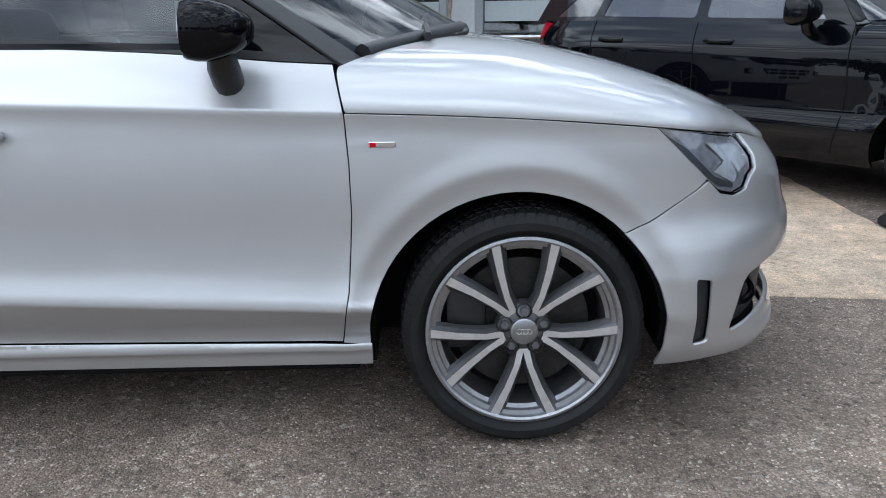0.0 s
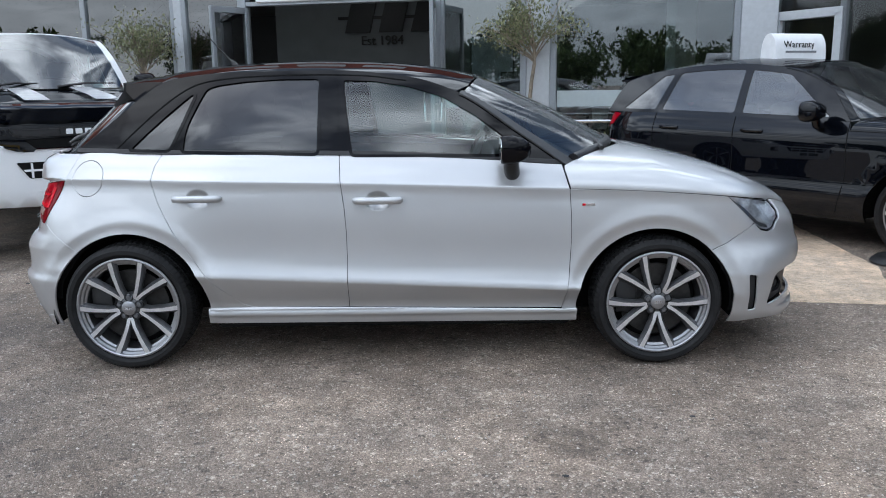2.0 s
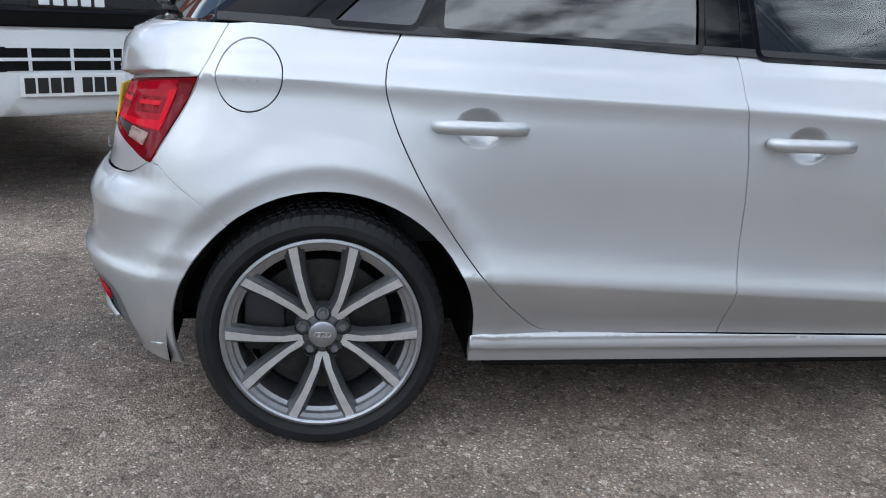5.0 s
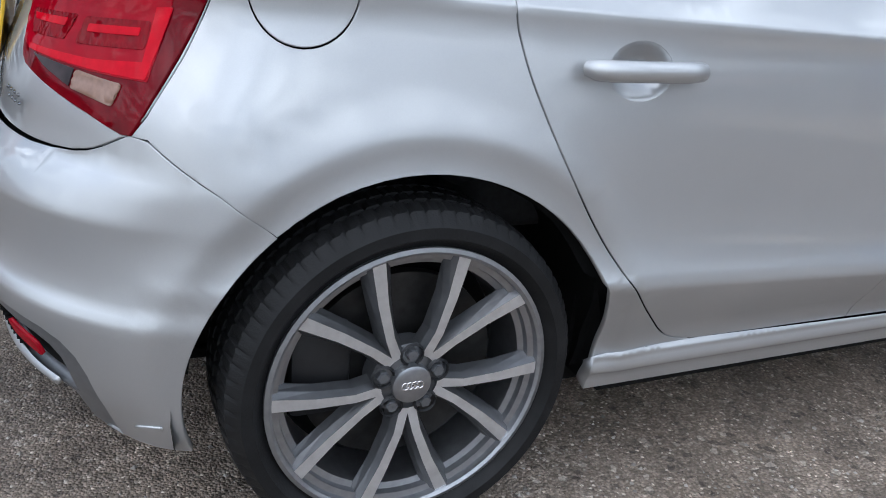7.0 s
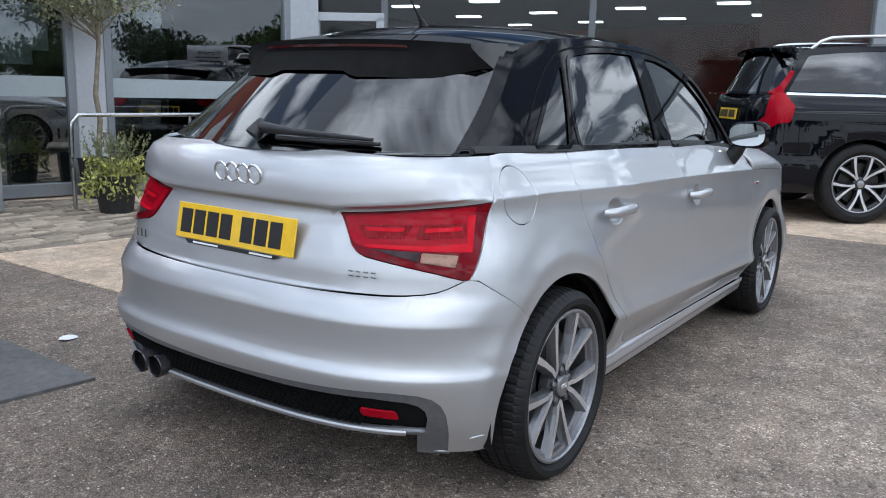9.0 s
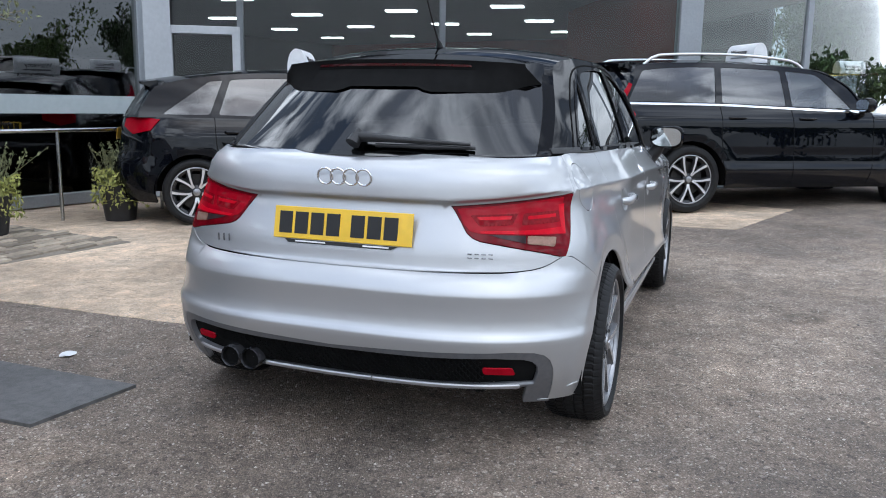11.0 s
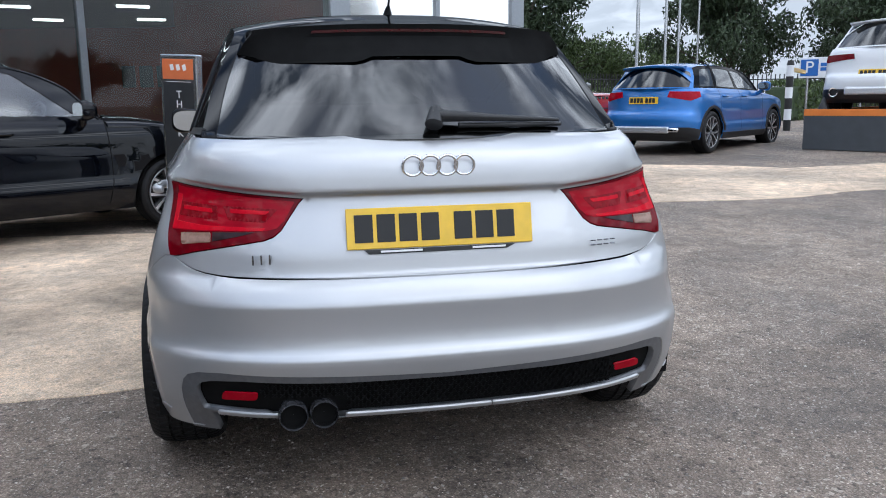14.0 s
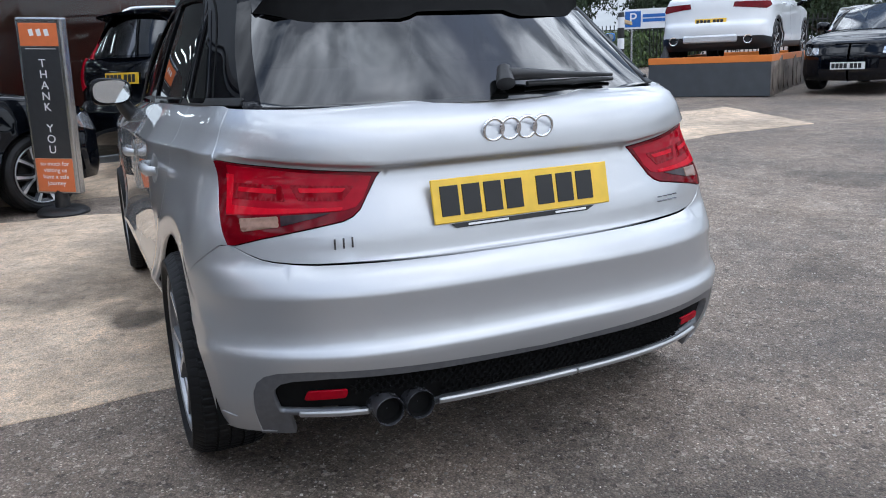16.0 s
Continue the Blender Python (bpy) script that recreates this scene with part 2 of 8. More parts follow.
def curve1(*pairs):
    """A smooth curve through (x, y) pairs, without overshoot."""
    x, y = np.array(pairs, float).T
    h, d = np.diff(x), np.diff(y) / np.diff(x)
    m = np.zeros(len(x))
    m[0], m[-1] = d[0], d[-1]
    for k in range(1, len(x) - 1):
        if d[k - 1] * d[k] > 0:
            a, b = 2 * h[k] + h[k - 1], h[k] + 2 * h[k - 1]
            m[k] = (a + b) / (a / d[k - 1] + b / d[k])

    def f(q):
        q = np.asarray(q, float)
        c = np.clip(q, x[0], x[-1])
        i = np.clip(np.searchsorted(x, c) - 1, 0, len(x) - 2)
        t = (c - x[i]) / h[i]
        return y[i] * (1 + 2 * t) * (1 - t) ** 2 + m[i] * h[i] * t * (1 - t) ** 2 + y[i + 1] * t * t * (3 - 2 * t) + m[i + 1] * h[i] * t * t * (t - 1)

    return f


def smooth01(a, b, x):
    t = np.clip((np.asarray(x, float) - a) / (b - a), 0, 1)
    return t * t * (3 - 2 * t)


def inside(poly, pts):
    poly, pts = np.asarray(poly, float), np.asarray(pts, float)
    res = np.zeros(len(pts), bool)
    x, y = pts[:, 0], pts[:, 1]
    for (x0, y0), (x1, y1) in zip(poly, np.roll(poly, -1, 0)):
        if y0 != y1:
            hit = ((y0 > y) != (y1 > y)) & (x < (x1 - x0) * (y - y0) / (y1 - y0) + x0)
            res ^= hit
    return res


def area(poly):
    p = np.asarray(poly, float)
    q = np.roll(p, -1, 0)
    return 0.5 * np.sum(p[:, 0] * q[:, 1] - q[:, 0] * p[:, 1])


def dense(poly, step):
    """The closed outline with no gap over step."""
    out = []
    for a, b in zip(np.asarray(poly, float), np.roll(np.asarray(poly, float), -1, 0)):
        n = max(1, int(np.ceil(np.linalg.norm(b - a) / step)))
        out += [a + (b - a) * k / n for k in range(n)]
    return np.array(out)


def rounded(poly, r, seg=5):
    """The outline with its corners rounded by about r."""
    p = np.asarray(poly, float)
    out = []
    for a, b, c in zip(np.roll(p, 1, 0), p, np.roll(p, -1, 0)):
        ra, rc = min(r, np.linalg.norm(a - b) * 0.45), min(r, np.linalg.norm(c - b) * 0.45)
        u, v = b + (a - b) / np.linalg.norm(a - b) * ra, b + (c - b) / np.linalg.norm(c - b) * rc
        for k in range(seg + 1):
            t = k / seg
            out.append(u * (1 - t) ** 2 + 2 * b * t * (1 - t) + v * t * t)
    return np.array(out)


def inset(poly, g):
    p = np.asarray(poly, float)
    if area(p) < 0:
        p = p[::-1]
    a, c = np.roll(p, 1, 0), np.roll(p, -1, 0)
    d1, d2 = p - a, c - p
    n1 = np.stack([-d1[:, 1], d1[:, 0]], 1) / (np.linalg.norm(d1, axis=1)[:, None] + 1e-9)
    n2 = np.stack([-d2[:, 1], d2[:, 0]], 1) / (np.linalg.norm(d2, axis=1)[:, None] + 1e-9)
    n = n1 + n2
    n = n / np.maximum((n * n).sum(1), 0.6)[:, None] * 2 / np.sqrt(np.maximum(1, 1))
    return p + n * g


def spline2(pts, n=8):
    """A smooth open line through points."""
    p = np.asarray(pts, float)
    t = np.r_[0, np.cumsum(np.linalg.norm(np.diff(p, axis=0), axis=1))]
    f, g = curve1(*zip(t, p[:, 0])), curve1(*zip(t, p[:, 1]))
    q = np.linspace(0, t[-1], (len(p) - 1) * n + 1)
    return [(float(a), float(b)) for a, b in zip(f(q), g(q))]


def panel(name, surf, outline, mat, parent, step=0.05, holes=(), depth=0.012, lift=0.0, gap=0.0, label="", mirror=False, flip=False, lines=()):
    """A sheet of a curved surface surf(u, v) -> points, cut to an outline in u, v, with holes and a turned-in rim.
    lift: metres off the surface, a number or a function of u, v."""
    step = min(step, 0.12)
    loops = [dense(inset(outline, gap) if gap else (outline if area(outline) > 0 else np.asarray(outline)[::-1]), step * 0.6)]
    for h in holes:
        q = dense(inset(h, -gap) if gap else (h if area(h) > 0 else np.asarray(h)[::-1]), step * 0.6)
        loops.append(q[::-1])
    lo, hi = loops[0].min(0), loops[0].max(0)
    gu, gv = np.meshgrid(np.arange(lo[0] + step * 0.37, hi[0], step), np.arange(lo[1] + step * 0.41, hi[1], step))
    grid = np.stack([gu.ravel(), gv.ravel()], 1)
    if len(grid):
        ok = inside(loops[0], grid)
        for q in loops[1:]:
            ok &= ~inside(q, grid)
        edge = np.concatenate(loops)
        if ok.any():
            d2 = ((grid[ok][:, None] - edge[None]) ** 2).sum(-1).min(1)
            grid = grid[ok][d2 > (0.35 * step) ** 2]
        else:
            grid = grid[:0]
    if len(lines):
        crease = np.concatenate([np.stack([np.interp(np.arange(0, 1, step * 0.45 / max(abs(b[0] - a[0]) + abs(b[1] - a[1]), 1e-6)), [0, 1], [a[k], b[k]]) for k in (0, 1)], 1) for ln in lines for a, b in zip(ln, ln[1:])])
        keep = inside(loops[0], crease)
        for q in loops[1:]:
            keep &= ~inside(q, crease)
        crease = crease[keep]
        if len(crease):
            d2 = ((crease[:, None] - np.concatenate(loops)[None]) ** 2).sum(-1).min(1)
            crease = crease[d2 > 0.004 ** 2]
            if len(grid):
                d2 = ((grid[:, None] - crease[None]) ** 2).sum(-1).min(1)
                grid = grid[d2 > (0.3 * step) ** 2]
            grid = np.concatenate([grid, crease])
    edges, base = [], 0
    for q in loops:
        edges += [(base + k, base + (k + 1) % len(q)) for k in range(len(q))]
        base += len(q)
    uv0 = np.concatenate(loops + [grid])
    vs, _, fs, orig, _, _ = geometry.delaunay_2d_cdt([Vector(p) for p in uv0], edges, [], 0, 1e-6)
    uv = np.array([tuple(v) for v in vs])
    tri = np.array([f for f in fs if len(f) == 3])
    mid = uv[tri].mean(1)
    ok = inside(loops[0], mid)
    for q in loops[1:]:
        ok &= ~inside(q, mid)
    tri = tri[ok]
    where = {}
    for k, o in enumerate(orig):
        for j in o:
            where[j] = k

    def at(q):
        p = surf(q[:, 0], q[:, 1])
        e = 1e-3
        du = surf(q[:, 0] + e, q[:, 1]) - surf(q[:, 0] - e, q[:, 1])
        dv = surf(q[:, 0], q[:, 1] + e) - surf(q[:, 0], q[:, 1] - e)
        n = np.cross(du, dv)
        n /= np.linalg.norm(n, axis=1)[:, None] + 1e-12
        return p, (-n if flip else n)

    p, n = at(uv)
    if callable(lift):
        p = p + n * lift(uv[:, 0], uv[:, 1])[:, None]

        def bent(u, v):
            q = np.stack([u, v], 1)
            a, b = at(q)
            return a + b * lift(u, v)[:, None]

        e = 2e-3
        n2 = np.cross(bent(uv[:, 0] + e, uv[:, 1]) - bent(uv[:, 0] - e, uv[:, 1]), bent(uv[:, 0], uv[:, 1] + e) - bent(uv[:, 0], uv[:, 1] - e))
        n2 /= np.linalg.norm(n2, axis=1)[:, None] + 1e-12
        n = -n2 if flip else n2
    else:
        p = p + n * lift
    if flip:
        tri = tri[:, ::-1]
    verts, norms, faces = [p], [n], [tri.tolist()]
    count, base = len(p), 0
    if depth:
        for q in loops:
            idx = [where[base + k] for k in range(len(q))]
            base += len(q)
            top, tn = p[idx], n[idx]
            along = np.roll(top, -1, 0) - np.roll(top, 1, 0)
            out = np.cross(along, tn)
            out /= np.linalg.norm(out, axis=1)[:, None] + 1e-12
            if flip:
                out = -out
            r = min(0.0016, depth * 0.4)
            soft = out * 0.7 + tn * 0.7
            verts += [top - tn * r + out * r * 0.6, top - tn * depth]
            norms += [soft, out]
            m = len(q)
            a0, b0, c0 = idx, list(range(count, count + m)), list(range(count + m, count + 2 * m))
            rim = []
            for k in range(m):
                j = (k + 1) % m
                f1, f2 = (a0[k], b0[k], b0[j], a0[j]), (b0[k], c0[k], c0[j], b0[j])
                rim += [f1[::-1], f2[::-1]] if flip else [f1, f2]
            faces.append(rim)
            count += 2 * m
    v, nn = np.concatenate(verts), np.concatenate(norms)
    nn /= np.linalg.norm(nn, axis=1)[:, None] + 1e-12
    fl = [f for group in faces for f in group]
    if mirror:
        v, nn = v * (1, -1, 1), nn * (1, -1, 1)
        fl = [f[::-1] for f in fl]
    me = bpy.data.meshes.new(name)
    me.from_pydata(v.tolist(), [], [tuple(f) for f in fl])
    me.shade_smooth()
    me.normals_split_custom_set_from_vertices(nn.tolist())
    me.update()
    return link(name, me, mat, parent, label)


class Skin:
    """The lower body of a car as one surface: a plan line run round from the middle of the rear (s = 0) along the right side to
    the middle of the nose, drawn in or out by profiles over the height for rear, side and nose."""

    def __init__(self, xr, xf, half, rear, nose, side_p, rear_p, nose_p, arches=(), flare=0.02, warp=None, ends=None, taper=None):
        (lr, nr, mr), (lf, nf, mf) = rear, nose
        a = np.linspace(0, np.pi / 2, 400)
        px = np.r_[xr + lr * (1 - np.cos(a) ** (2 / nr)), xf - lf * (1 - np.cos(a[::-1]) ** (2 / nf))]
        py = np.r_[half * np.sin(a) ** (2 / mr), half * np.sin(a[::-1]) ** (2 / mf)]
        seg = np.hypot(np.diff(px), np.diff(py))
        keep = np.r_[True, seg > 1e-9]
        px, py = px[keep], py[keep]
        s = np.r_[0, np.cumsum(np.hypot(np.diff(px), np.diff(py)))]
        q = np.linspace(0, s[-1], 900)
        self.s, self.x, self.y = q, np.interp(q, s, px), np.interp(q, s, py)
        k = np.ones(9) / 9
        tx, ty = np.gradient(self.x), np.gradient(self.y)
        tx, ty = np.convolve(np.pad(tx, 4, "edge"), k, "valid"), np.convolve(np.pad(ty, 4, "edge"), k, "valid")
        ln = np.hypot(tx, ty)
        self.nx, self.ny = -ty / ln, tx / ln
        self.nx, self.ny = np.where(self.ny < 0, -self.nx, self.nx), np.abs(self.ny)
        self.nx[:3], self.ny[:3], self.nx[-3:], self.ny[-3:] = -1, 0, 1, 0
        self.length, self.half, self.lip, self.tuck, self.fill, self.reach, self.rise = s[-1], half, 0.65, 0.24, 1.0, 0.15, None
        self.side_p, self.rear_p, self.nose_p = side_p, rear_p, nose_p
        self.arches, self.flare, self.warp, self.ends, self.taper = arches, flare, warp, ends, taper

    def sx(self, x):
        """s where the side passes x."""
        k = np.argmax(self.y)
        lo, hi = 0, len(self.s)
        return np.interp(x, self.x, self.s)

    def sy(self, y):
        """s where the rear passes y, to the right or (negative s) to the left."""
        k = int(np.argmax(self.y))
        return -np.sign(y) * np.interp(abs(y), self.y[:k], self.s[:k])

    def sf(self, y):
        k = int(np.argmax(self.y))
        return np.interp(abs(y), self.y[k:][::-1], self.s[k:][::-1])

    def __call__(self, s, z):
        s, z = np.asarray(s, float), np.asarray(z, float)
        sg, a = np.where(s < 0, -1.0, 1.0), np.abs(s)
        a = np.where(a > self.length, 2 * self.length - a, a)
        x, y = np.interp(a, self.s, self.x), np.interp(a, self.s, self.y)
        nx, ny = np.interp(a, self.s, self.nx), np.interp(a, self.s, self.ny)
        wr, wf = smooth01(0.2, 0.92, -nx), smooth01(0.2, 0.92, nx)
        zz = self.warp(x, z) if self.warp else z
        side = self.side_p(zz)
        if self.ends:
            prof, xa, xb = self.ends
            w = np.maximum(smooth01(xa + 0.3, xa - 0.25, x), smooth01(xb - 0.3, xb + 0.25, x)) * smooth01(0.62, 0.48, z)
            side = side + (prof(z) - side) * w
        for cx, cz, r in self.arches:
            near = smooth01(r + 0.16, r + 0.03, np.hypot(x - cx, z - cz)) * smooth01(0.44, 0.40, z) * smooth01(self.tuck, self.tuck + 0.09, z)
            side = side + np.maximum(self.half - 0.018 - side, 0) * near * self.fill
        zr = self.rise(a, z) if self.rise else z
        d = wr * self.rear_p(zr) + wf * self.nose_p(z) + (1 - wr - wf) * (self.half - side)
        if self.taper:
            d = d + self.taper(x, z) * (1 - 0.55 * wr)
        for cx, cz, r in self.arches:
            dist = np.hypot(x - cx, z - cz)
            d = d - self.flare * (smooth01(r + self.reach, r + 0.055, dist) - self.lip * smooth01(r + 0.064, r + 0.01, dist)) * (1 - wr - wf) * smooth01(self.tuck - 0.04, self.tuck + 0.06, z)
        return np.stack([x - nx * d, -sg * (y - ny * d), z], -1)


def arc(cx, cz, r, a0, a1, n=24):
    return [(cx + r * math.cos(radians(a0 + (a1 - a0) * k / n)), cz + r * math.sin(radians(a0 + (a1 - a0) * k / n))) for k in range(n + 1)]


def slope(x, y):
    """The yard rises gently away from the building's far end."""
    s = np.clip(0.75 * np.asarray(x, float) - 0.66 * np.asarray(y, float) - 3, 0, 11)
    return np.where(s > 1, 0.025 * s - 0.0125, 0.0125 * s * s)


def ground_mat(name, base, stone, scale, big, stains_and_shade=(), mottle=0.3, flakes=(0.56, 0.51, 0.45), pits=0.55):
    """Bound stone chips in a darker binder, with broad stains, and listed spots of stain and painted shade."""
    m = bpy.data.materials.new(name)
    m.use_nodes = True
    n, l = m.node_tree.nodes, m.node_tree.links
    b = n["Principled BSDF"]
    co = n.new("ShaderNodeTexCoord")
    vor = n.new("ShaderNodeTexVoronoi")
    vor.inputs["Scale"].default_value = scale
    l.new(co.outputs["Object"], vor.inputs["Vector"])
    vor2 = n.new("ShaderNodeTexVoronoi")
    vor2.inputs["Scale"].default_value = scale * 0.38
    l.new(co.outputs["Object"], vor2.inputs["Vector"])
    rnd = n.new("ShaderNodeSeparateColor")
    l.new(vor.outputs["Color"], rnd.inputs[0])
    rnd2 = n.new("ShaderNodeSeparateColor")
    l.new(vor2.outputs["Color"], rnd2.inputs[0])
    lite = n.new("ShaderNodeMath")
    lite.operation = "POWER"
    lite.inputs[1].default_value = 1.6
    l.new(rnd.outputs[0], lite.inputs[0])
    chip = n.new("ShaderNodeMapRange")
    chip.inputs["From Min"].default_value, chip.inputs["From Max"].default_value = 0.93, 0.99
    chip.inputs["To Max"].default_value = 0.5
    l.new(rnd2.outputs[1], chip.inputs["Value"])
    pit = n.new("ShaderNodeMapRange")
    pit.inputs["From Min"].default_value, pit.inputs["From Max"].default_value = 0.04, 0.09
    pit.inputs["To Min"].default_value = pits
    l.new(rnd2.outputs[0], pit.inputs["Value"])
    flake = n.new("ShaderNodeMapRange")
    flake.inputs["From Min"].default_value, flake.inputs["From Max"].default_value = 0.955, 0.985
    l.new(rnd.outputs[1], flake.inputs["Value"])
    most = n.new("ShaderNodeMath")
    most.operation = "MAXIMUM"
    l.new(flake.outputs[0], most.inputs[0])
    l.new(chip.outputs[0], most.inputs[1])
    mix0 = n.new("ShaderNodeMix")
    mix0.data_type = "RGBA"
    mix0.inputs["A"].default_value, mix0.inputs["B"].default_value = (*base, 1), (*stone, 1)
    l.new(lite.outputs[0], mix0.inputs["Factor"])
    mix1 = n.new("ShaderNodeMix")
    mix1.data_type = "RGBA"
    mix1.inputs["B"].default_value = (*flakes, 1)
    l.new(mix0.outputs["Result"], mix1.inputs["A"])
    l.new(most.outputs[0], mix1.inputs["Factor"])
    low = n.new("ShaderNodeVectorMath")
    low.operation = "SCALE"
    l.new(mix1.outputs["Result"], low.inputs[0])
    l.new(pit.outputs[0], low.inputs["Scale"])
    rim_ = n.new("ShaderNodeMapRange")
    rim_.inputs["From Min"].default_value, rim_.inputs["From Max"].default_value = 0.25, 0.75
    rim_.inputs["To Min"].default_value, rim_.inputs["To Max"].default_value = 1.1, 0.72
    l.new(vor.outputs["Distance"], rim_.inputs["Value"])
    mix = n.new("ShaderNodeVectorMath")
    mix.operation = "SCALE"
    l.new(low.outputs[0], mix.inputs[0])
    l.new(rim_.outputs[0], mix.inputs["Scale"])
    stain = n.new("ShaderNodeTexNoise")
    stain.inputs["Scale"].default_value, stain.inputs["Detail"].default_value = big, 6
    stain.inputs["Roughness"].default_value = 0.62
    l.new(co.outputs["Object"], stain.inputs["Vector"])
    sr = n.new("ShaderNodeMapRange")
    sr.inputs["From Min"].default_value, sr.inputs["From Max"].default_value = 0.33, 0.66
    sr.inputs["To Min"].default_value, sr.inputs["To Max"].default_value = 0.60, 1.42
    l.new(stain.outputs["Fac"], sr.inputs["Value"])
    sc = n.new("ShaderNodeVectorMath")
    sc.operation = "SCALE"
    l.new(mix.outputs[0], sc.inputs[0])
    l.new(sr.outputs[0], sc.inputs["Scale"])
    tone = sc.outputs[0]
    hue = n.new("ShaderNodeTexNoise")
    hue.inputs["Scale"].default_value, hue.inputs["Detail"].default_value = big * 2.7, 3
    l.new(co.outputs["Object"], hue.inputs["Vector"])
    hm = n.new("ShaderNodeMix")
    hm.data_type, hm.blend_type = "RGBA", "MULTIPLY"
    hm.inputs["B"].default_value = (1.07, 0.97, 0.86, 1)
    l.new(hue.outputs["Fac"], hm.inputs["Factor"])
    l.new(tone, hm.inputs["A"])
    tone = hm.outputs["Result"]
    mot = n.new("ShaderNodeTexNoise")
    mot.inputs["Scale"].default_value, mot.inputs["Detail"].default_value = 7.0, 9
    mot.inputs["Roughness"].default_value = 0.7
    l.new(co.outputs["Object"], mot.inputs["Vector"])
    mr = n.new("ShaderNodeMapRange")
    mr.inputs["From Min"].default_value, mr.inputs["From Max"].default_value = 0.32, 0.68
    mr.inputs["To Min"].default_value, mr.inputs["To Max"].default_value = 1 - mottle, 1 + mottle
    l.new(mot.outputs["Fac"], mr.inputs["Value"])
    sc3 = n.new("ShaderNodeVectorMath")
    sc3.operation = "SCALE"
    l.new(tone, sc3.inputs[0])
    l.new(mr.outputs[0], sc3.inputs["Scale"])
    tone = sc3.outputs[0]
    for sx, sy, sr_, dark in stains_and_shade:
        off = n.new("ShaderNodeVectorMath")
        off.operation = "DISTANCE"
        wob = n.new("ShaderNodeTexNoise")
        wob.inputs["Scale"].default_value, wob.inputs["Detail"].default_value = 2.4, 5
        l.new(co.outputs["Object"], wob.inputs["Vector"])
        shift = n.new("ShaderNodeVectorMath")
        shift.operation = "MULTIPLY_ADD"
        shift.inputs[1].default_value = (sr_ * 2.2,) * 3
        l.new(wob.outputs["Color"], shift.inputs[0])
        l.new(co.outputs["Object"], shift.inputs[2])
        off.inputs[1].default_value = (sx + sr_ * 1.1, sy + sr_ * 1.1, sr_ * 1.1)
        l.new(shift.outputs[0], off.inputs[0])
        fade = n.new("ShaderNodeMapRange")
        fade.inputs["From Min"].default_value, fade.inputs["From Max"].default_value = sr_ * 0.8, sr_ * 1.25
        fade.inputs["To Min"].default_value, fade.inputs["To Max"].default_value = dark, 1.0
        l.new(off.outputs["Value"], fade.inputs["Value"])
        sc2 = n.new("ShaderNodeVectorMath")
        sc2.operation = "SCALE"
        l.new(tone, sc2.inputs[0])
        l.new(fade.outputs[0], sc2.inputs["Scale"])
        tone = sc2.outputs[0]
    l.new(tone, b.inputs["Base Color"])
    rough = n.new("ShaderNodeMapRange")
    rough.inputs["From Min"].default_value, rough.inputs["From Max"].default_value = 0.3, 0.65
    rough.inputs["To Min"].default_value, rough.inputs["To Max"].default_value = 0.6, 0.9
    l.new(stain.outputs["Fac"], rough.inputs["Value"])
    l.new(rough.outputs[0], b.inputs["Roughness"])
    bp = n.new("ShaderNodeBump")
    bp.inputs["Strength"].default_value, bp.inputs["Distance"].default_value = 0.9, 0.006
    bp.invert = True
    l.new(vor.outputs["Distance"], bp.inputs["Height"])
    l.new(bp.outputs[0], b.inputs["Normal"])
    return m


# The 0.66 and 0.75 spots put the car's shadow into the damp asphalt's colour.
ASPHALT = ground_mat("worn_asphalt", (0.150, 0.123, 0.100), (0.32, 0.268, 0.225), 170, 0.75, ((0.8, -1.3, 0.4, 1.25), (1.3, -2.0, 0.8, 1.25), (3.3, -1.9, 0.8, 1.25), (2.3, -3.6, 0.9, 1.12), (-1.2, 0.2, 0.7, 0.66), (-1.4, -0.8, 0.45, 0.75), (1.9, -1.65, 0.16, 0.6), (0.35, -2.3, 0.25, 0.72), (-1.9, -1.9, 0.6, 0.8), (5.4, -2.0, 0.5, 0.7), (2.2, -4.4, 0.35, 0.65)), 0.32)
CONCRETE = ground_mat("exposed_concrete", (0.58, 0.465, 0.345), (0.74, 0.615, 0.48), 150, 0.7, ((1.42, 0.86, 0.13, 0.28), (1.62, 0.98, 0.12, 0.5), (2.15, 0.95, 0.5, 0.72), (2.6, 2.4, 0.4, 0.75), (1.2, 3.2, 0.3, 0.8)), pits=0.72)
bm = bmesh.new()
q = [-400, -150, -60, -30] + list(range(-20, 31)) + [45, 80, 160, 400]
g = [[bm.verts.new((x, y, float(slope(x, y)))) for y in q] for x in q]
for a, b in zip(g, g[1:]):
    for k in range(len(q) - 1):
        bm.faces.new((a[k], b[k], b[k + 1], a[k + 1]))
tagged(part("ground", bm, ASPHALT, None, smooth=60), "worn grey-brown asphalt yard with loose grit", "ground", kind="structure")


def slab(name, outline, mat, label, lift=0.006, step=0.5, wobble=0.02):
    """A sheet of paving on the ground, with a ragged edge."""
    rag = [(x + wobble * noise.noise((x * 7, y * 7, 1)), y + wobble * noise.noise((x * 7, y * 7, 9))) for x, y in dense(outline, 0.07)]
    ob = panel(name, lambda u, v: np.stack([u, v, slope(u, v)], -1), rag, mat, None, 0.12 if step < 0.2 else 0.119, depth=0.02, lift=lift)
    return tagged(ob, label, "paving", kind="structure")


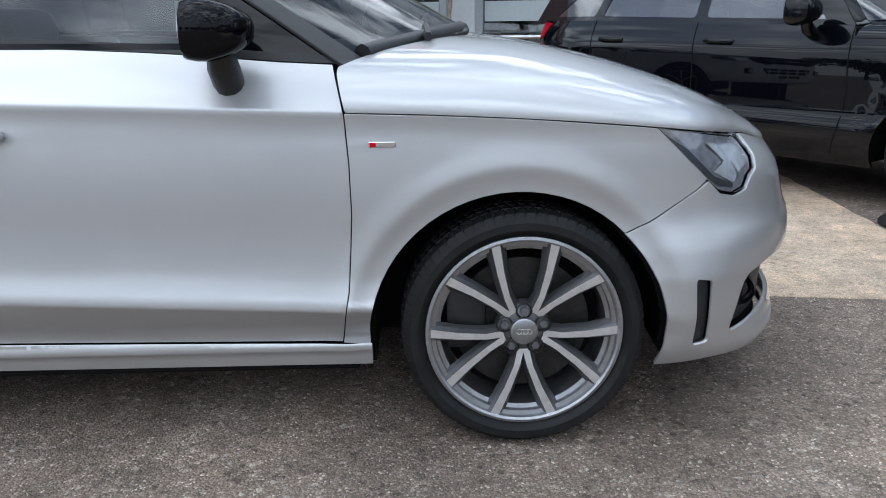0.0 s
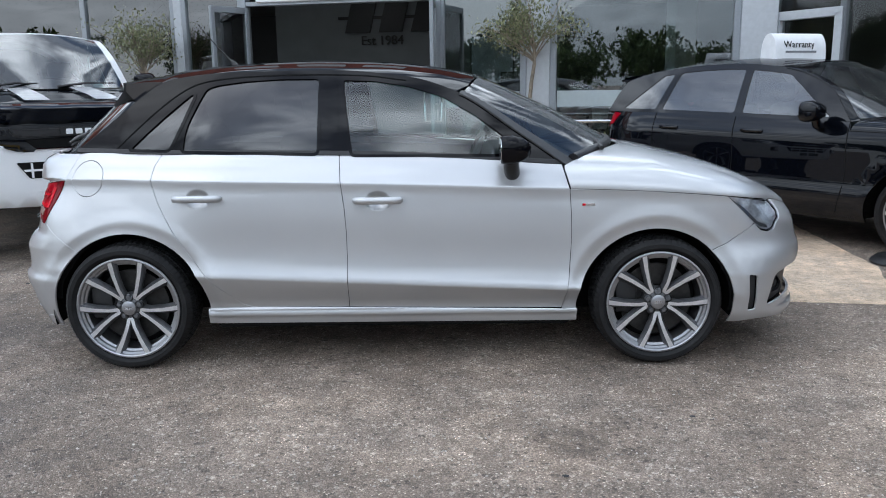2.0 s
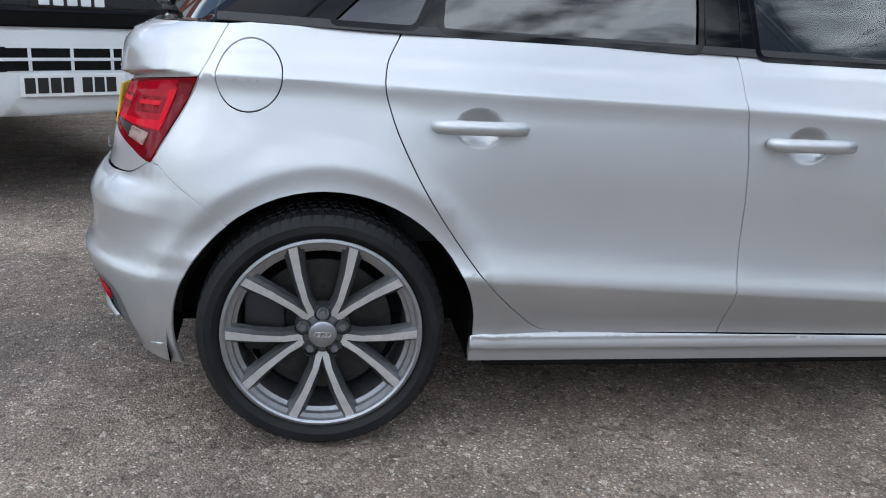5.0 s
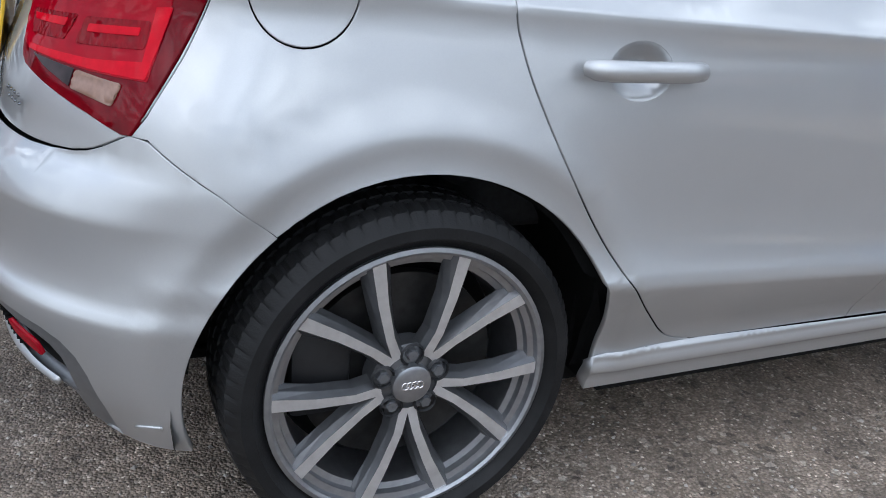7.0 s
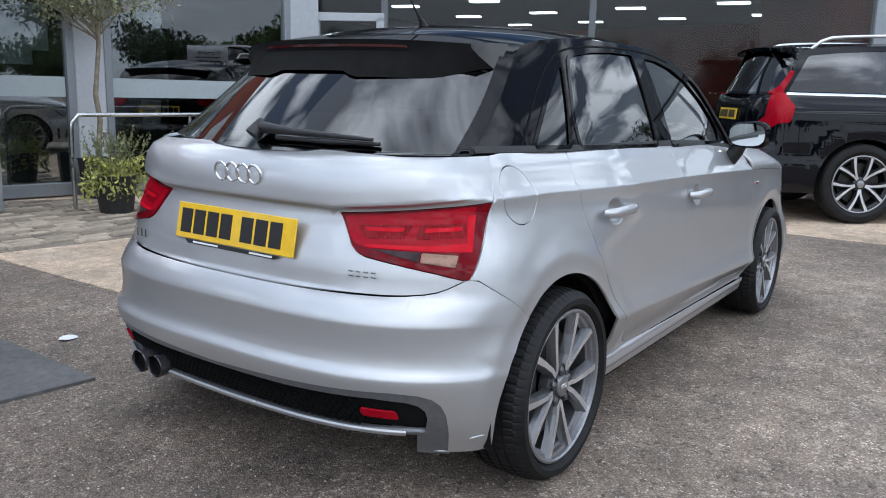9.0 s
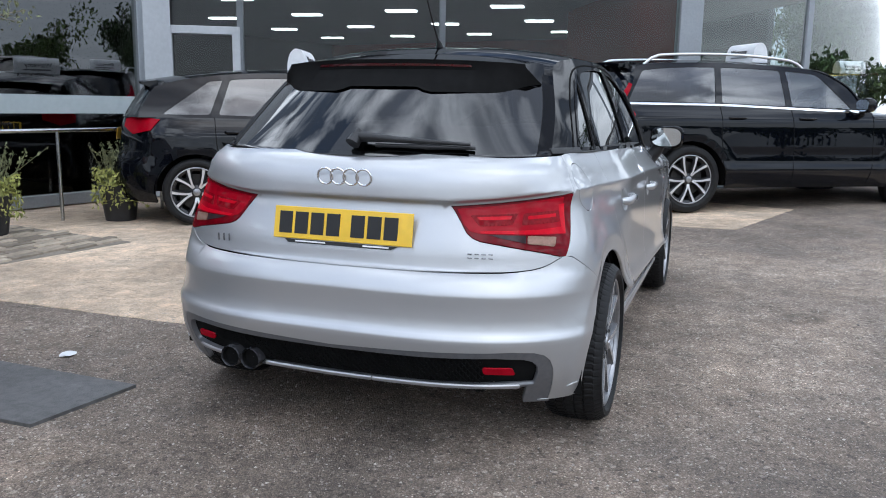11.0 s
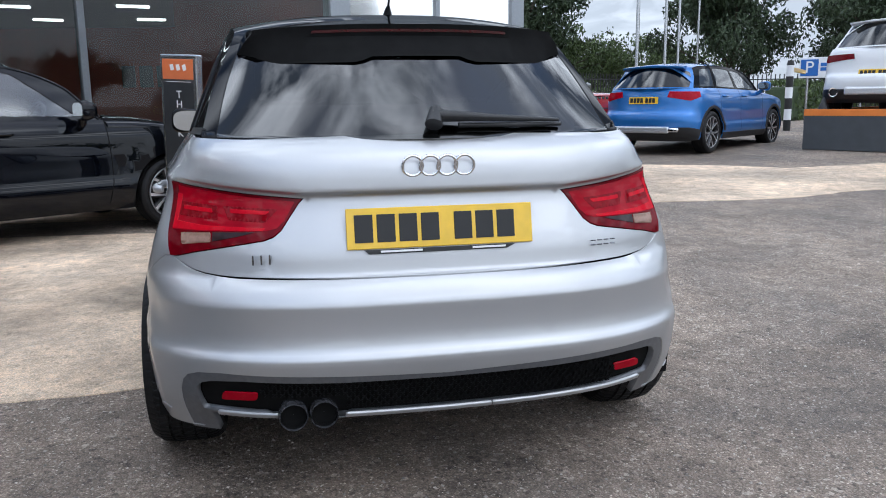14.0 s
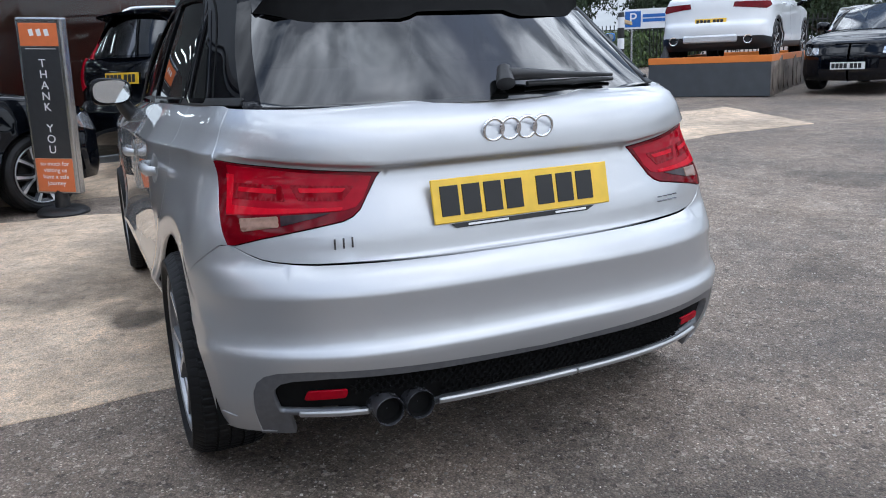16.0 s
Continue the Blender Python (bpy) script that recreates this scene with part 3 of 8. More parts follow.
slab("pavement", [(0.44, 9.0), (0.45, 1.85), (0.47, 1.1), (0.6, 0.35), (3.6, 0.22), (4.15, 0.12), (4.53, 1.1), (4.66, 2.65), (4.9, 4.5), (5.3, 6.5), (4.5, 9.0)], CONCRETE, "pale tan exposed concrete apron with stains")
slab("pavement", [(4.86, -3.24), (4.64, -4.3), (4.62, -4.9), (4.8, -5.6), (4.72, -7.1), (7.0, -7.9), (7.0, -6.4), (7.6, -5.9), (8.75, -4.1), (7.0, -3.32)], CONCRETE, "pale tan concrete patch in the asphalt")
slab("pavement", [(5.33, -0.2), (5.25, -1.3), (6.9, -1.9), (7.9, 0.8), (6.9, 2.6), (5.6, 3.2)], CONCRETE, "pale concrete strip before the glass front")


# loose grit on the asphalt, and setts before the entrance
GRIT = material("loose_grit", (0.33, 0.30, 0.265), 0.85, 0, 0, 0.3, 40, island=0.55)


def grit(count, x0, x1, y0, y1, seed, name="grit"):
    rng = random.Random(seed)
    v, f = [], []
    for _ in range(count):
        x, y = rng.uniform(x0, x1), rng.uniform(y0, y1)
        s = 0.0022 + 0.0055 * rng.random() ** 3
        z = float(slope(x, y))
        b = len(v)
        a = rng.uniform(0, 6.28)
        for k in range(4):
            q = s * rng.uniform(0.7, 1.3)
            v.append((x + q * math.cos(a + k * 1.57), y + q * math.sin(a + k * 1.57), z - 0.001))
        v.append((x + rng.uniform(-0.3, 0.3) * s, y, z + s * rng.uniform(0.5, 0.9)))
        f += [(b + k, b + (k + 1) % 4, b + 4) for k in range(4)]
    me = bpy.data.meshes.new(name)
    me.from_pydata(v, [], f)
    return tagged(link(name, me, GRIT, None), "loose pale stone grit scattered over the asphalt", "grit", kind="stuff")


grit(22000, -3.8, 4.5, -4.4, -0.8, 1)
grit(12000, -3.6, 0.6, -0.8, 2.2, 2)
grit(9000, 2.6, 6.5, -5.5, 0.2, 3)
SETT = material("brown_stone_sett", (0.30, 0.25, 0.19), 0.75, 0, 0, 0.2, 18, bump=0.3, bump_scale=70, random_tone=0.45)
JOINT = material("sandy_joint", (0.22, 0.19, 0.15), 0.95, 0, 0, 0.3, 60)
bed = slab("pavement_setts", [(0.4, 3.75), (2.35, 3.45), (2.7, 5.6), (1.6, 6.15), (0.0, 6.45), (-0.2, 4.2)], JOINT, "bed of brown stone setts before the entrance", lift=0.009)
rng = random.Random(77)
sett_out = [(0.45, 3.8), (2.3, 3.5), (2.62, 5.55), (1.6, 6.05), (0.05, 6.35), (-0.1, 4.25)]
shapes = []
for k in range(6):
    L_, w_ = rng.uniform(0.16, 0.30), 0.088
    bm = bmesh.new()
    pts = rounded([(-L_ / 2, -w_ / 2), (L_ / 2 + rng.uniform(-0.01, 0.01), -w_ / 2), (L_ / 2, w_ / 2), (-L_ / 2 + rng.uniform(-0.01, 0.01), w_ / 2)], 0.012, 2)
    lo = [bm.verts.new((x, y, 0)) for x, y in pts]
    hi = [bm.verts.new((x * 0.95, y * 0.92, 0.014)) for x, y in pts]
    bm.faces.new(hi)
    for j in range(len(pts)):
        bm.faces.new((lo[j], lo[(j + 1) % len(pts)], hi[(j + 1) % len(pts)], hi[j]))
    me = bpy.data.meshes.new("sett")
    bm.to_mesh(me)
    bm.free()
    me.materials.append(SETT)
    shapes.append((L_, me))
count = 0
row = 0
yy = 3.5
while yy < 6.4 and count < 300:
    xx = -0.2 + rng.uniform(0, 0.1)
    while xx < 2.8:
        L_, me = rng.choice(shapes)
        if count < 300 and inside(sett_out, [(xx + L_ / 2, yy)])[0]:
            ob = new("sett", me)
            ob.parent = bed
            ob.matrix_basis = pose(xx + L_ / 2, yy + rng.uniform(-0.006, 0.006), float(slope(xx, yy)) + 0.009 + rng.uniform(-0.002, 0.003), rng.uniform(-1, 1), rng.uniform(-1, 1), rng.uniform(-2, 2))
            count += 1
        xx += L_ + 0.012
    yy += 0.103

# ---- cars: shared pieces ----


class Cabin:
    """Side glass, roof, windscreen and rear screen over a belt line. arch: the outer edge of the side frame, from the foot of the
    rear pillar over the roof to the foot of the front pillar, as (x, z)."""

    def __init__(self, arch, half, belt, lean, bow, roof, front_base, front_top_x, rear_base, rear_top_x, screen_side_x, rear_side_x):
        self.arch, self.half, self.belt, self.lean, self.bow, self.roof = arch, half, belt, lean, bow, roof
        self.edge = curve1(*arch)
        self.front_base, self.front_top_x, self.rear_base, self.rear_top_x = front_base, front_top_x, rear_base, rear_top_x
        self.screen_side_x, self.rear_side_x = screen_side_x, rear_side_x

    def width(self, x, z):
        h = np.asarray(z, float) - self.belt(x)
        return self.half(x) - self.lean(x) * h - self.bow * h * h

    def side(self, x, z):
        return np.stack([x, -self.width(x, z), z], -1)

    def top(self, x, q):
        ze = self.edge(x)
        return np.stack([x, q * self.width(x, ze), ze + (self.roof(x) - ze) * (1 - np.abs(q) ** 2.5)], -1)

    def screen(self, q, t, front):
        foot, head = (self.arch[-1][0], self.screen_side_x) if front else (self.arch[0][0], self.rear_side_x)
        base, hx = (self.front_base, self.front_top_x) if front else (self.rear_base, self.rear_top_x)
        ex = foot + (head - foot) * t
        ez = self.edge(ex)
        hz = self.roof(hx)
        bulge = 4 * t * (1 - t)
        cx, cz = base[0] + (hx - base[0]) * t, base[1] + (hz - base[1]) * t + 0.012 * bulge
        w = np.abs(q) ** 2.0
        return np.stack([cx + (ex - cx) * w, q * self.width(ex, ez), cz + (ez - cz) * w], -1)

    def front(self, q, t):
        return self.screen(q, t, True)

    def back(self, q, t):
        return self.screen(q, t, False)


def box_uv(u0, v0, u1, v1):
    return [(u0, v0), (u1, v0), (u1, v1), (u0, v1)]


def hood_surface(skin, shut, ridge, x0, p=3.0, q=2.0):
    s = np.linspace(skin.sx(x0 - 0.05), skin.length, 500)
    zz = shut(np.interp(s, skin.s, skin.x))
    pts = skin(s, zz)
    pts = skin(s, shut(pts[:, 0]))
    xs, ys = np.maximum.accumulate(pts[:, 0] + np.arange(500) * 1e-7), np.abs(pts[:, 1])

    def surf(x, a):
        ye, zs, zc = np.interp(x, xs, ys), shut(x), ridge(x)
        c, sn = np.cos(a), np.clip(np.sin(a), 1e-6, 1)
        y = -ye * np.sign(c) * (np.abs(c) + 1e-9) ** (2 / p)
        return np.stack([x, y, zs + (zc - zs) * sn ** (2 / q)], -1)

    return surf, xs[-1]


def wheel(parent, m, r, rim, width, spoke, count, label, mats=(None, None), twin=0.0, fine=True, disc=0.72):
    """A road wheel with its axle along -y, its face at y = 0: tyre, rim, spokes, hub, bolts, disc and caliper."""
    face, side = mats[0] or ALLOY, mats[1] or (ALLOY_GREY if fine else ALLOY_DARK)
    w = new("wheel")
    w.parent = parent
    w.matrix_basis = m
    w["label"] = label
    turn = Matrix.Rotation(radians(90), 4, "X")
    seg = 432 if fine else 56
    bm = bmesh.new()
    prof = [(rim, -0.012), (rim + 0.012, -0.004), (rim + (r - rim) * 0.35, 0.012), (rim + (r - rim) * 0.62, 0.012), (r - 0.02, 0.004), (r - 0.006, -0.014)]
    lanes = [(0.0, 0), (0.17, 0), (0.175, 1), (0.215, 1), (0.22, 0), (0.38, 0), (0.385, 1), (0.425, 1), (0.43, 0), (0.60, 0), (0.605, 1), (0.645, 1), (0.65, 0), (0.80, 0), (0.805, 1), (0.845, 1), (0.85, 0), (1.0, 0)]
    tread = [(r - 0.0065 * low - 0.006 * abs(2 * q - 1) ** 4, -0.018 - (width - 0.036) * q) for q, low in lanes]
    prof = prof + tread + [(r - 0.02, -width), (rim + 0.02, -width - 0.005), (rim, -width + 0.01)]
    rings = []
    for i, (rr, h) in enumerate(prof):
        ring = []
        skew = int((i - 4) * 0.9) if i < 15 else int((27 - i) * 0.9)
        for j in range(seg):
            a = 2 * math.pi * j / seg
            cut = 0.005 if fine and 5 <= i <= 24 and (j + skew) % 6 < 1 else 0.0
            ring.append(bm.verts.new(turn @ Vector(((rr - cut) * math.cos(a), (rr - cut) * math.sin(a), h))))
        rings.append(ring)
    for a, b in zip(rings, rings[1:]):
        for j in range(seg):
            bm.faces.new((a[j], a[(j + 1) % seg], b[(j + 1) % seg], b[j]))
    bmesh.ops.recalc_face_normals(bm, faces=bm.faces)
    part("tyre", bm, RUBBER, w, "black rubber tyre with a grooved tread", smooth=28)
    bm = bmesh.new()
    lathe(bm, [(rim + 0.004, -0.012), (rim + 0.005, -0.001), (rim - 0.002, 0.001), (rim - 0.007, -0.003), (rim - 0.009, -0.014), (rim - 0.019, -0.017), (rim - 0.021, -0.028), (rim - 0.031, -0.032), (rim - 0.033, -0.06), (rim - 0.034, -width + 0.02), (rim - 0.002, -width)], 72, turn)
    bmesh.ops.recalc_face_normals(bm, faces=bm.faces)
    rim_ob = part("rim", bm, ALLOY_LIP, w, smooth=35)
    rim_ob.data.materials.append(ALLOY_BARREL if fine else side)
    for f in rim_ob.data.polygons:
        f.material_index = 1 if math.hypot(f.center.x, f.center.z) < rim - 0.0075 else 0
    hub = 0.062
    for k in range(count):
        if twin:
            lobe = radians(54 + 360 / (count / 2) * (k // 2))
            sg = 1 if k % 2 else -1
            a_in, a_out = lobe + sg * radians(twin * 0.42), lobe + sg * math.pi / count
        else:
            a_in = a_out = radians(90 + 360 / count * k)
        bm = bmesh.new()
        rows = []
        for t, hw, h0, th in ((0.0, spoke * 0.56, -0.018, 0.03), (0.25, spoke * 0.50, -0.012, 0.03), (0.6, spoke * 0.58, -0.009, 0.026), (1.0, spoke * 0.74, -0.006, 0.024)):
            rad = hub * 0.8 + (rim - 0.006 - hub * 0.8) * t
            ang = a_in + (a_out - a_in) * min(1, t * 1.15)
            d, n = Vector((math.cos(ang), math.sin(ang), 0)), Vector((-math.sin(ang), math.cos(ang), 0))
            c = d * rad
            rows.append([bm.verts.new(turn @ (c + n * x * hw + Vector((0, 0, z)))) for x, z in ((-2.0, h0 - th), (-1.45, h0 - 0.012), (-0.8, h0), (0.8, h0), (1.45, h0 - 0.012), (2.0, h0 - th))])
        for a, b in zip(rows, rows[1:]):
            for j in range(5):
                bm.faces.new((a[j], a[j + 1], b[j + 1], b[j]))
            bm.faces.new((a[5], a[0], b[0], b[5]))
        bm.faces.new(rows[0])
        bm.faces.new(rows[-1][::-1])
        bmesh.ops.recalc_face_normals(bm, faces=bm.faces)
        me = bpy.data.meshes.new("spoke")
        bm.to_mesh(me)
        bm.free()
        me.materials.append(face)
        me.materials.append(side)
        for f in me.polygons:
            nrm = turn.inverted().to_3x3() @ f.normal
            f.material_index = 0 if nrm.z > 0.90 else 1
        sp = new("spoke", me)
        sp.parent = w
    bm = bmesh.new()
    lathe(bm, [(0.001, -0.005), (0.028, -0.005), (0.033, -0.008), (0.035, -0.016), (0.035, -0.02)], 40, turn)
    bmesh.ops.recalc_face_normals(bm, faces=bm.faces)
    part("centre_cap", bm, ALLOY_BARREL, w, smooth=40)
    bm = bmesh.new()
    lathe(bm, [(0.03, -0.019), (0.05, -0.022), (hub + 0.002, -0.03), (hub + 0.006, -0.06)], 40, turn)
    bmesh.ops.recalc_face_normals(bm, faces=bm.faces)
    part("hub", bm, ALLOY_GREY if fine else ALLOY_DARK, w, smooth=40)
    if fine:
        for k in range(5):
            a = radians(90 + 72 * k)
            bm = bmesh.new()
            lathe(bm, [(0.001, -0.012), (0.009, -0.012), (0.011, -0.016), (0.011, -0.03)], 6, turn @ Matrix.Translation((0.05 * math.cos(a), 0.05 * math.sin(a), 0)))
            part("bolt", bm, GREY_TRIM, w)
            bm = bmesh.new()
            lathe(bm, [(0.016, -0.0175), (0.0185, -0.013), (0.021, -0.0175)], 20, turn @ Matrix.Translation((0.05 * math.cos(a), 0.05 * math.sin(a), 0)))
            part("bolt_recess", bm, BLACK_TRIM, w)
        for k in range(4):
            bm = bmesh.new()
            torus(bm, 0.0062, 0.0011, turn @ Matrix.Translation((-0.0126 + 0.0084 * k, 0, -0.005)), 16, 6)
            part("cap_ring", bm, CHROME, w)
    bm = bmesh.new()
    lathe(bm, [(0.05, -0.075), (rim * disc, -0.075), (rim * disc, -0.095), (0.05, -0.095)], 48, turn, close=True)
    bmesh.ops.recalc_face_normals(bm, faces=bm.faces)
    part("brake_disc", bm, DISC, w, smooth=30)
    bm = bmesh.new()
    cyl(bm, rim - 0.036, rim - 0.036, 0.004, turn @ Matrix.Translation((0, 0, -0.13)), 48)
    part("inner_well", bm, BLACK_MATT, w)
    if fine:
        bm = bmesh.new()
        box(bm, (0.1, 0.055, 0.16), Matrix.Translation((-rim * disc * 0.82, 0.078, 0.02)), 0.012)
        part("brake_caliper", bm, BLACK_TRIM, w, smooth=40)
    return w


def torus(bm, r, a, m, seg=32, sec=8):
    rings = []
    for j in range(seg):
        t = 2 * math.pi * j / seg
        rings.append([bm.verts.new(m @ Vector(((r + a * math.cos(u)) * math.cos(t), (r + a * math.cos(u)) * math.sin(t), a * math.sin(u)))) for u in [2 * math.pi * k / sec for k in range(sec)]])
    for j in range(seg):
        p, q = rings[j], rings[(j + 1) % seg]
        for k in range(sec):
            bm.faces.new((p[k], q[k], q[(k + 1) % sec], p[(k + 1) % sec]))
    return bm


def plate(parent, m, yellow=True, w=0.52, h=0.111):
    """A number plate, its face towards -x, with bars for its characters."""
    bm = bmesh.new()
    box(bm, (0.006, w, h), m, 0.002, 1)
    p = part("number_plate", bm, PLATE_Y if yellow else PLATE_W, parent, ("yellow" if yellow else "white") + " number plate with black bars")
    for k in range(7):
        y = (0.41 - 0.117 * k - (0.06 if k > 3 else 0)) * w
        bm = bmesh.new()
        box(bm, (0.003, 0.096 * w, 0.68 * h), m @ Matrix.Translation((-0.004, y, 0)), 0.0008, 1)
        part("character_bar", bm, INK, p)
    return p


def mirror_pod(parent, side, x, y, z, mat, size=(0.12, 0.19, 0.13), foot_y=None, fine=True):
    """A door mirror on its foot; side -1 is the right of the car."""
    bm = bmesh.new()
    bmesh.ops.create_uvsphere(bm, u_segments=24, v_segments=16, radius=1.0)
    for v in bm.verts:
        c = v.co
        for k in range(3):
            c[k] = math.copysign(abs(c[k]) ** (0.62 if k else 0.8), c[k])
        c.x = min(c.x, 1) if c.x > 0 else max(c.x, -0.55)
        c.y *= 1 - 0.12 * max(c.x, 0)
        c.z *= 1 - 0.28 * max(c.x, 0) - 0.12 * side * c.y * -1
        v.co = Vector((c.x * size[0] * 0.62 + x, c.y * size[1] / 2 + side * y, c.z * size[2] / 2 + z))
    pod = part("door_mirror", bm, mat, parent, smooth=50)
    bm = bmesh.new()
    rings = []
    for dx in (0.0, 0.004):
        rings.append([])
        for a in np.linspace(0, 2 * math.pi, 36, endpoint=False):
            c, n = math.cos(a), math.sin(a)
            rings[-1].append(bm.verts.new((x - size[0] * 0.62 * 0.56 + dx - 0.002, side * y + math.copysign(abs(c) ** 0.7, c) * size[1] * 0.43, z + math.copysign(abs(n) ** 0.7, n) * size[2] * 0.41)))
    bm.faces.new(rings[0])
    bm.faces.new(rings[1][::-1])
    for k in range(36):
        bm.faces.new((rings[0][k], rings[1][k], rings[1][(k + 1) % 36], rings[0][(k + 1) % 36]))
    bmesh.ops.recalc_face_normals(bm, faces=bm.faces)
    part("mirror_glass", bm, MIRROR, pod, "silvered mirror glass")
    fy = foot_y if foot_y else y - size[1] * 0.5
    bm = bmesh.new()
    tube(bm, [(x + 0.005, side * (y - size[1] * 0.18), z - size[2] * 0.3), (x + 0.005, side * (y - size[1] * 0.3), z - size[2] * 0.62), (x + 0.01, side * fy, z - size[2] * 0.95), (x + 0.015, side * (fy - 0.03), z - size[2] * 1.1)], [0.03, 0.036, 0.036, 0.03], 12)
    part("mirror_foot", bm, BLACK_TRIM if fine else mat, pod, smooth=50)
    return pod


def arches_outline(skin, zlow, cuts, x0, x1):
    """The lower edge of the right side from x0 to x1 with the wheel openings, as (s, z)."""
    out = [(x0, zlow)]
    for cx, cz, r in cuts:
        a = math.degrees(math.asin((zlow - cz) / r))
        out += arc(cx, cz, r, 180 - a, a)
    out.append((x1, zlow))
    return [(float(skin.sx(x)), z) for x, z in out if True]


def seat(parent, x, y, z=0.5):
    bm = bmesh.new()
    box(bm, (0.5, 0.48, 0.2), Matrix.Translation((x, y, z)), 0.06, 3)
    s = part("seat", bm, SEAT, parent, smooth=40)
    bm = bmesh.new()
    box(bm, (0.16, 0.46, 0.56), Matrix.Translation((x - 0.3, y, z + 0.3)) @ Matrix.Rotation(radians(-15), 4, "Y"), 0.06, 3)
    part("backrest", bm, SEAT, s, smooth=40)
    bm = bmesh.new()
    box(bm, (0.1, 0.26, 0.17), Matrix.Translation((x - 0.41, y, z + 0.68)) @ Matrix.Rotation(radians(-10), 4, "Y"), 0.04, 3)
    part("headrest", bm, SEAT, s, smooth=40)


def steering(parent, x, y, z, r=0.18):
    bm = bmesh.new()
    torus(bm, r, 0.016, Matrix.Translation((x, y, z)) @ Matrix.Rotation(radians(-65), 4, "Y"), 32, 8)
    s = part("steering_wheel", bm, DASH, parent, smooth=60)
    bm = bmesh.new()
    box(bm, (0.05, 0.3, 0.09), Matrix.Translation((x + 0.01, y, z - 0.01)) @ Matrix.Rotation(radians(-65) + math.pi / 2, 4, "Y"), 0.015)
    part("steering_boss", bm, DASH, s)


# ---- the silver hatchback ----
car = thing("hatchback_car", Matrix(), "silver five-door hatchback with black roof and ten-spoke alloys on worn asphalt", "car")


crease_line = curve1((-0.7, 0.900), (-0.35, 0.899), (-0.09, 0.898), (0.113, 0.894), (1.01, 0.874), (2.05, 0.838), (2.9, 0.808))


def up_crease(x):
    return crease_line(x)


def low_crease(x):
    return 0.42 - 0.045 * (np.asarray(x, float) - 1.03)


def a_warp(x, z):
    zl, zu, zt = low_crease(x), up_crease(x), a_belt(x)
    out = np.where(z < 0.28, z, 0.28 + (z - 0.28) * (0.42 - 0.28) / (zl - 0.28))
    out = np.where(z > zl, 0.42 + (z - zl) * (0.876 - 0.42) / (zu - zl), out)
    return np.where(z > zu, 0.876 + (z - zu) * (0.997 - 0.876) / np.maximum(zt - zu, 0.05), out)


a_belt = curve1((-0.6, 1.02), (-0.28, 1.018), (0.19, 1.008), (1.0, 0.996), (1.6, 0.972), (2.03, 0.94), (2.6, 0.93))
a_side = curve1((0.17, 0.76), (0.20, 0.785), (0.26, 0.80), (0.30, 0.806), (0.36, 0.838), (0.405, 0.862), (0.418, 0.868), (0.424, 0.868), (0.445, 0.860), (0.50, 0.846), (0.58, 0.839), (0.70, 0.836), (0.79, 0.830), (0.84, 0.8255), (0.862, 0.8265), (0.874, 0.828), (0.880, 0.8235), (0.905, 0.804), (0.95, 0.779), (0.997, 0.742), (1.03, 0.71))
a_rear = curve1((0.17, 0.095), (0.25, 0.056), (0.30, 0.030), (0.36, 0.012), (0.40, 0.003), (0.426, 0.0), (0.434, 0.001), (0.444, 0.008), (0.462, 0.020), (0.48, 0.0225), (0.52, 0.0235), (0.568, 0.0245), (0.576, 0.0265), (0.586, 0.032), (0.61, 0.047), (0.637, 0.07), (0.645, 0.082), (0.70, 0.088), (0.80, 0.108), (0.848, 0.118), (0.857, 0.117), (0.864, 0.096), (0.870, 0.0885), (0.90, 0.091), (0.94, 0.100), (0.975, 0.121), (1.0, 0.155), (1.016, 0.2), (1.05, 0.26))
a_nose = curve1((0.15, 0.10), (0.19, 0.03), (0.215, 0.016), (0.240, 0.018), (0.268, 0.034), (0.30, 0.034), (0.40, 0.022), (0.43, 0.010), (0.47, 0.0), (0.52, 0.004), (0.56, 0.02), (0.64, 0.04), (0.70, 0.075), (0.76, 0.15), (0.82, 0.26))


def a_taper(x, z):
    """The upper body draws in towards the tail."""
    return 0.055 * smooth01(0.52, -0.10, x) * smooth01(0.56, 0.90, z) - 0.028 * smooth01(-0.12, -0.40, x) * smooth01(0.50, 0.66, z) * smooth01(0.86, 0.70, z)


A_ARCH_R, A_ARCH_F = (0.008, 0.285, 0.365), (2.455, 0.285, 0.362)
skin = Skin(-0.665, 3.305, 0.87, (0.95, 4.1, 3.1), (0.95, 3.4, 3.0), a_side, a_rear, a_nose, (A_ARCH_R, A_ARCH_F), 0.0045, a_warp, (curve1((0.16, 0.82), (0.20, 0.855), (0.26, 0.882), (0.34, 0.890), (0.42, 0.888), (0.47, 0.876), (0.62, 0.848), (0.7, 0.838)), -0.25, 2.72), a_taper)
skin.tuck, skin.fill, skin.reach, skin.lip = 0.26, 0.1, 0.12, 1.9
LAMP_IN, LAMP_OUT = float(skin.sy(-0.392)), float(skin.sx(-0.318))


def crease_rise(s):
    """How far the tailgate crease climbs above its middle as it runs out over the lamps."""
    return 0.042 * np.clip((np.abs(s) - LAMP_IN) / (LAMP_OUT - LAMP_IN), 0, 1.1)


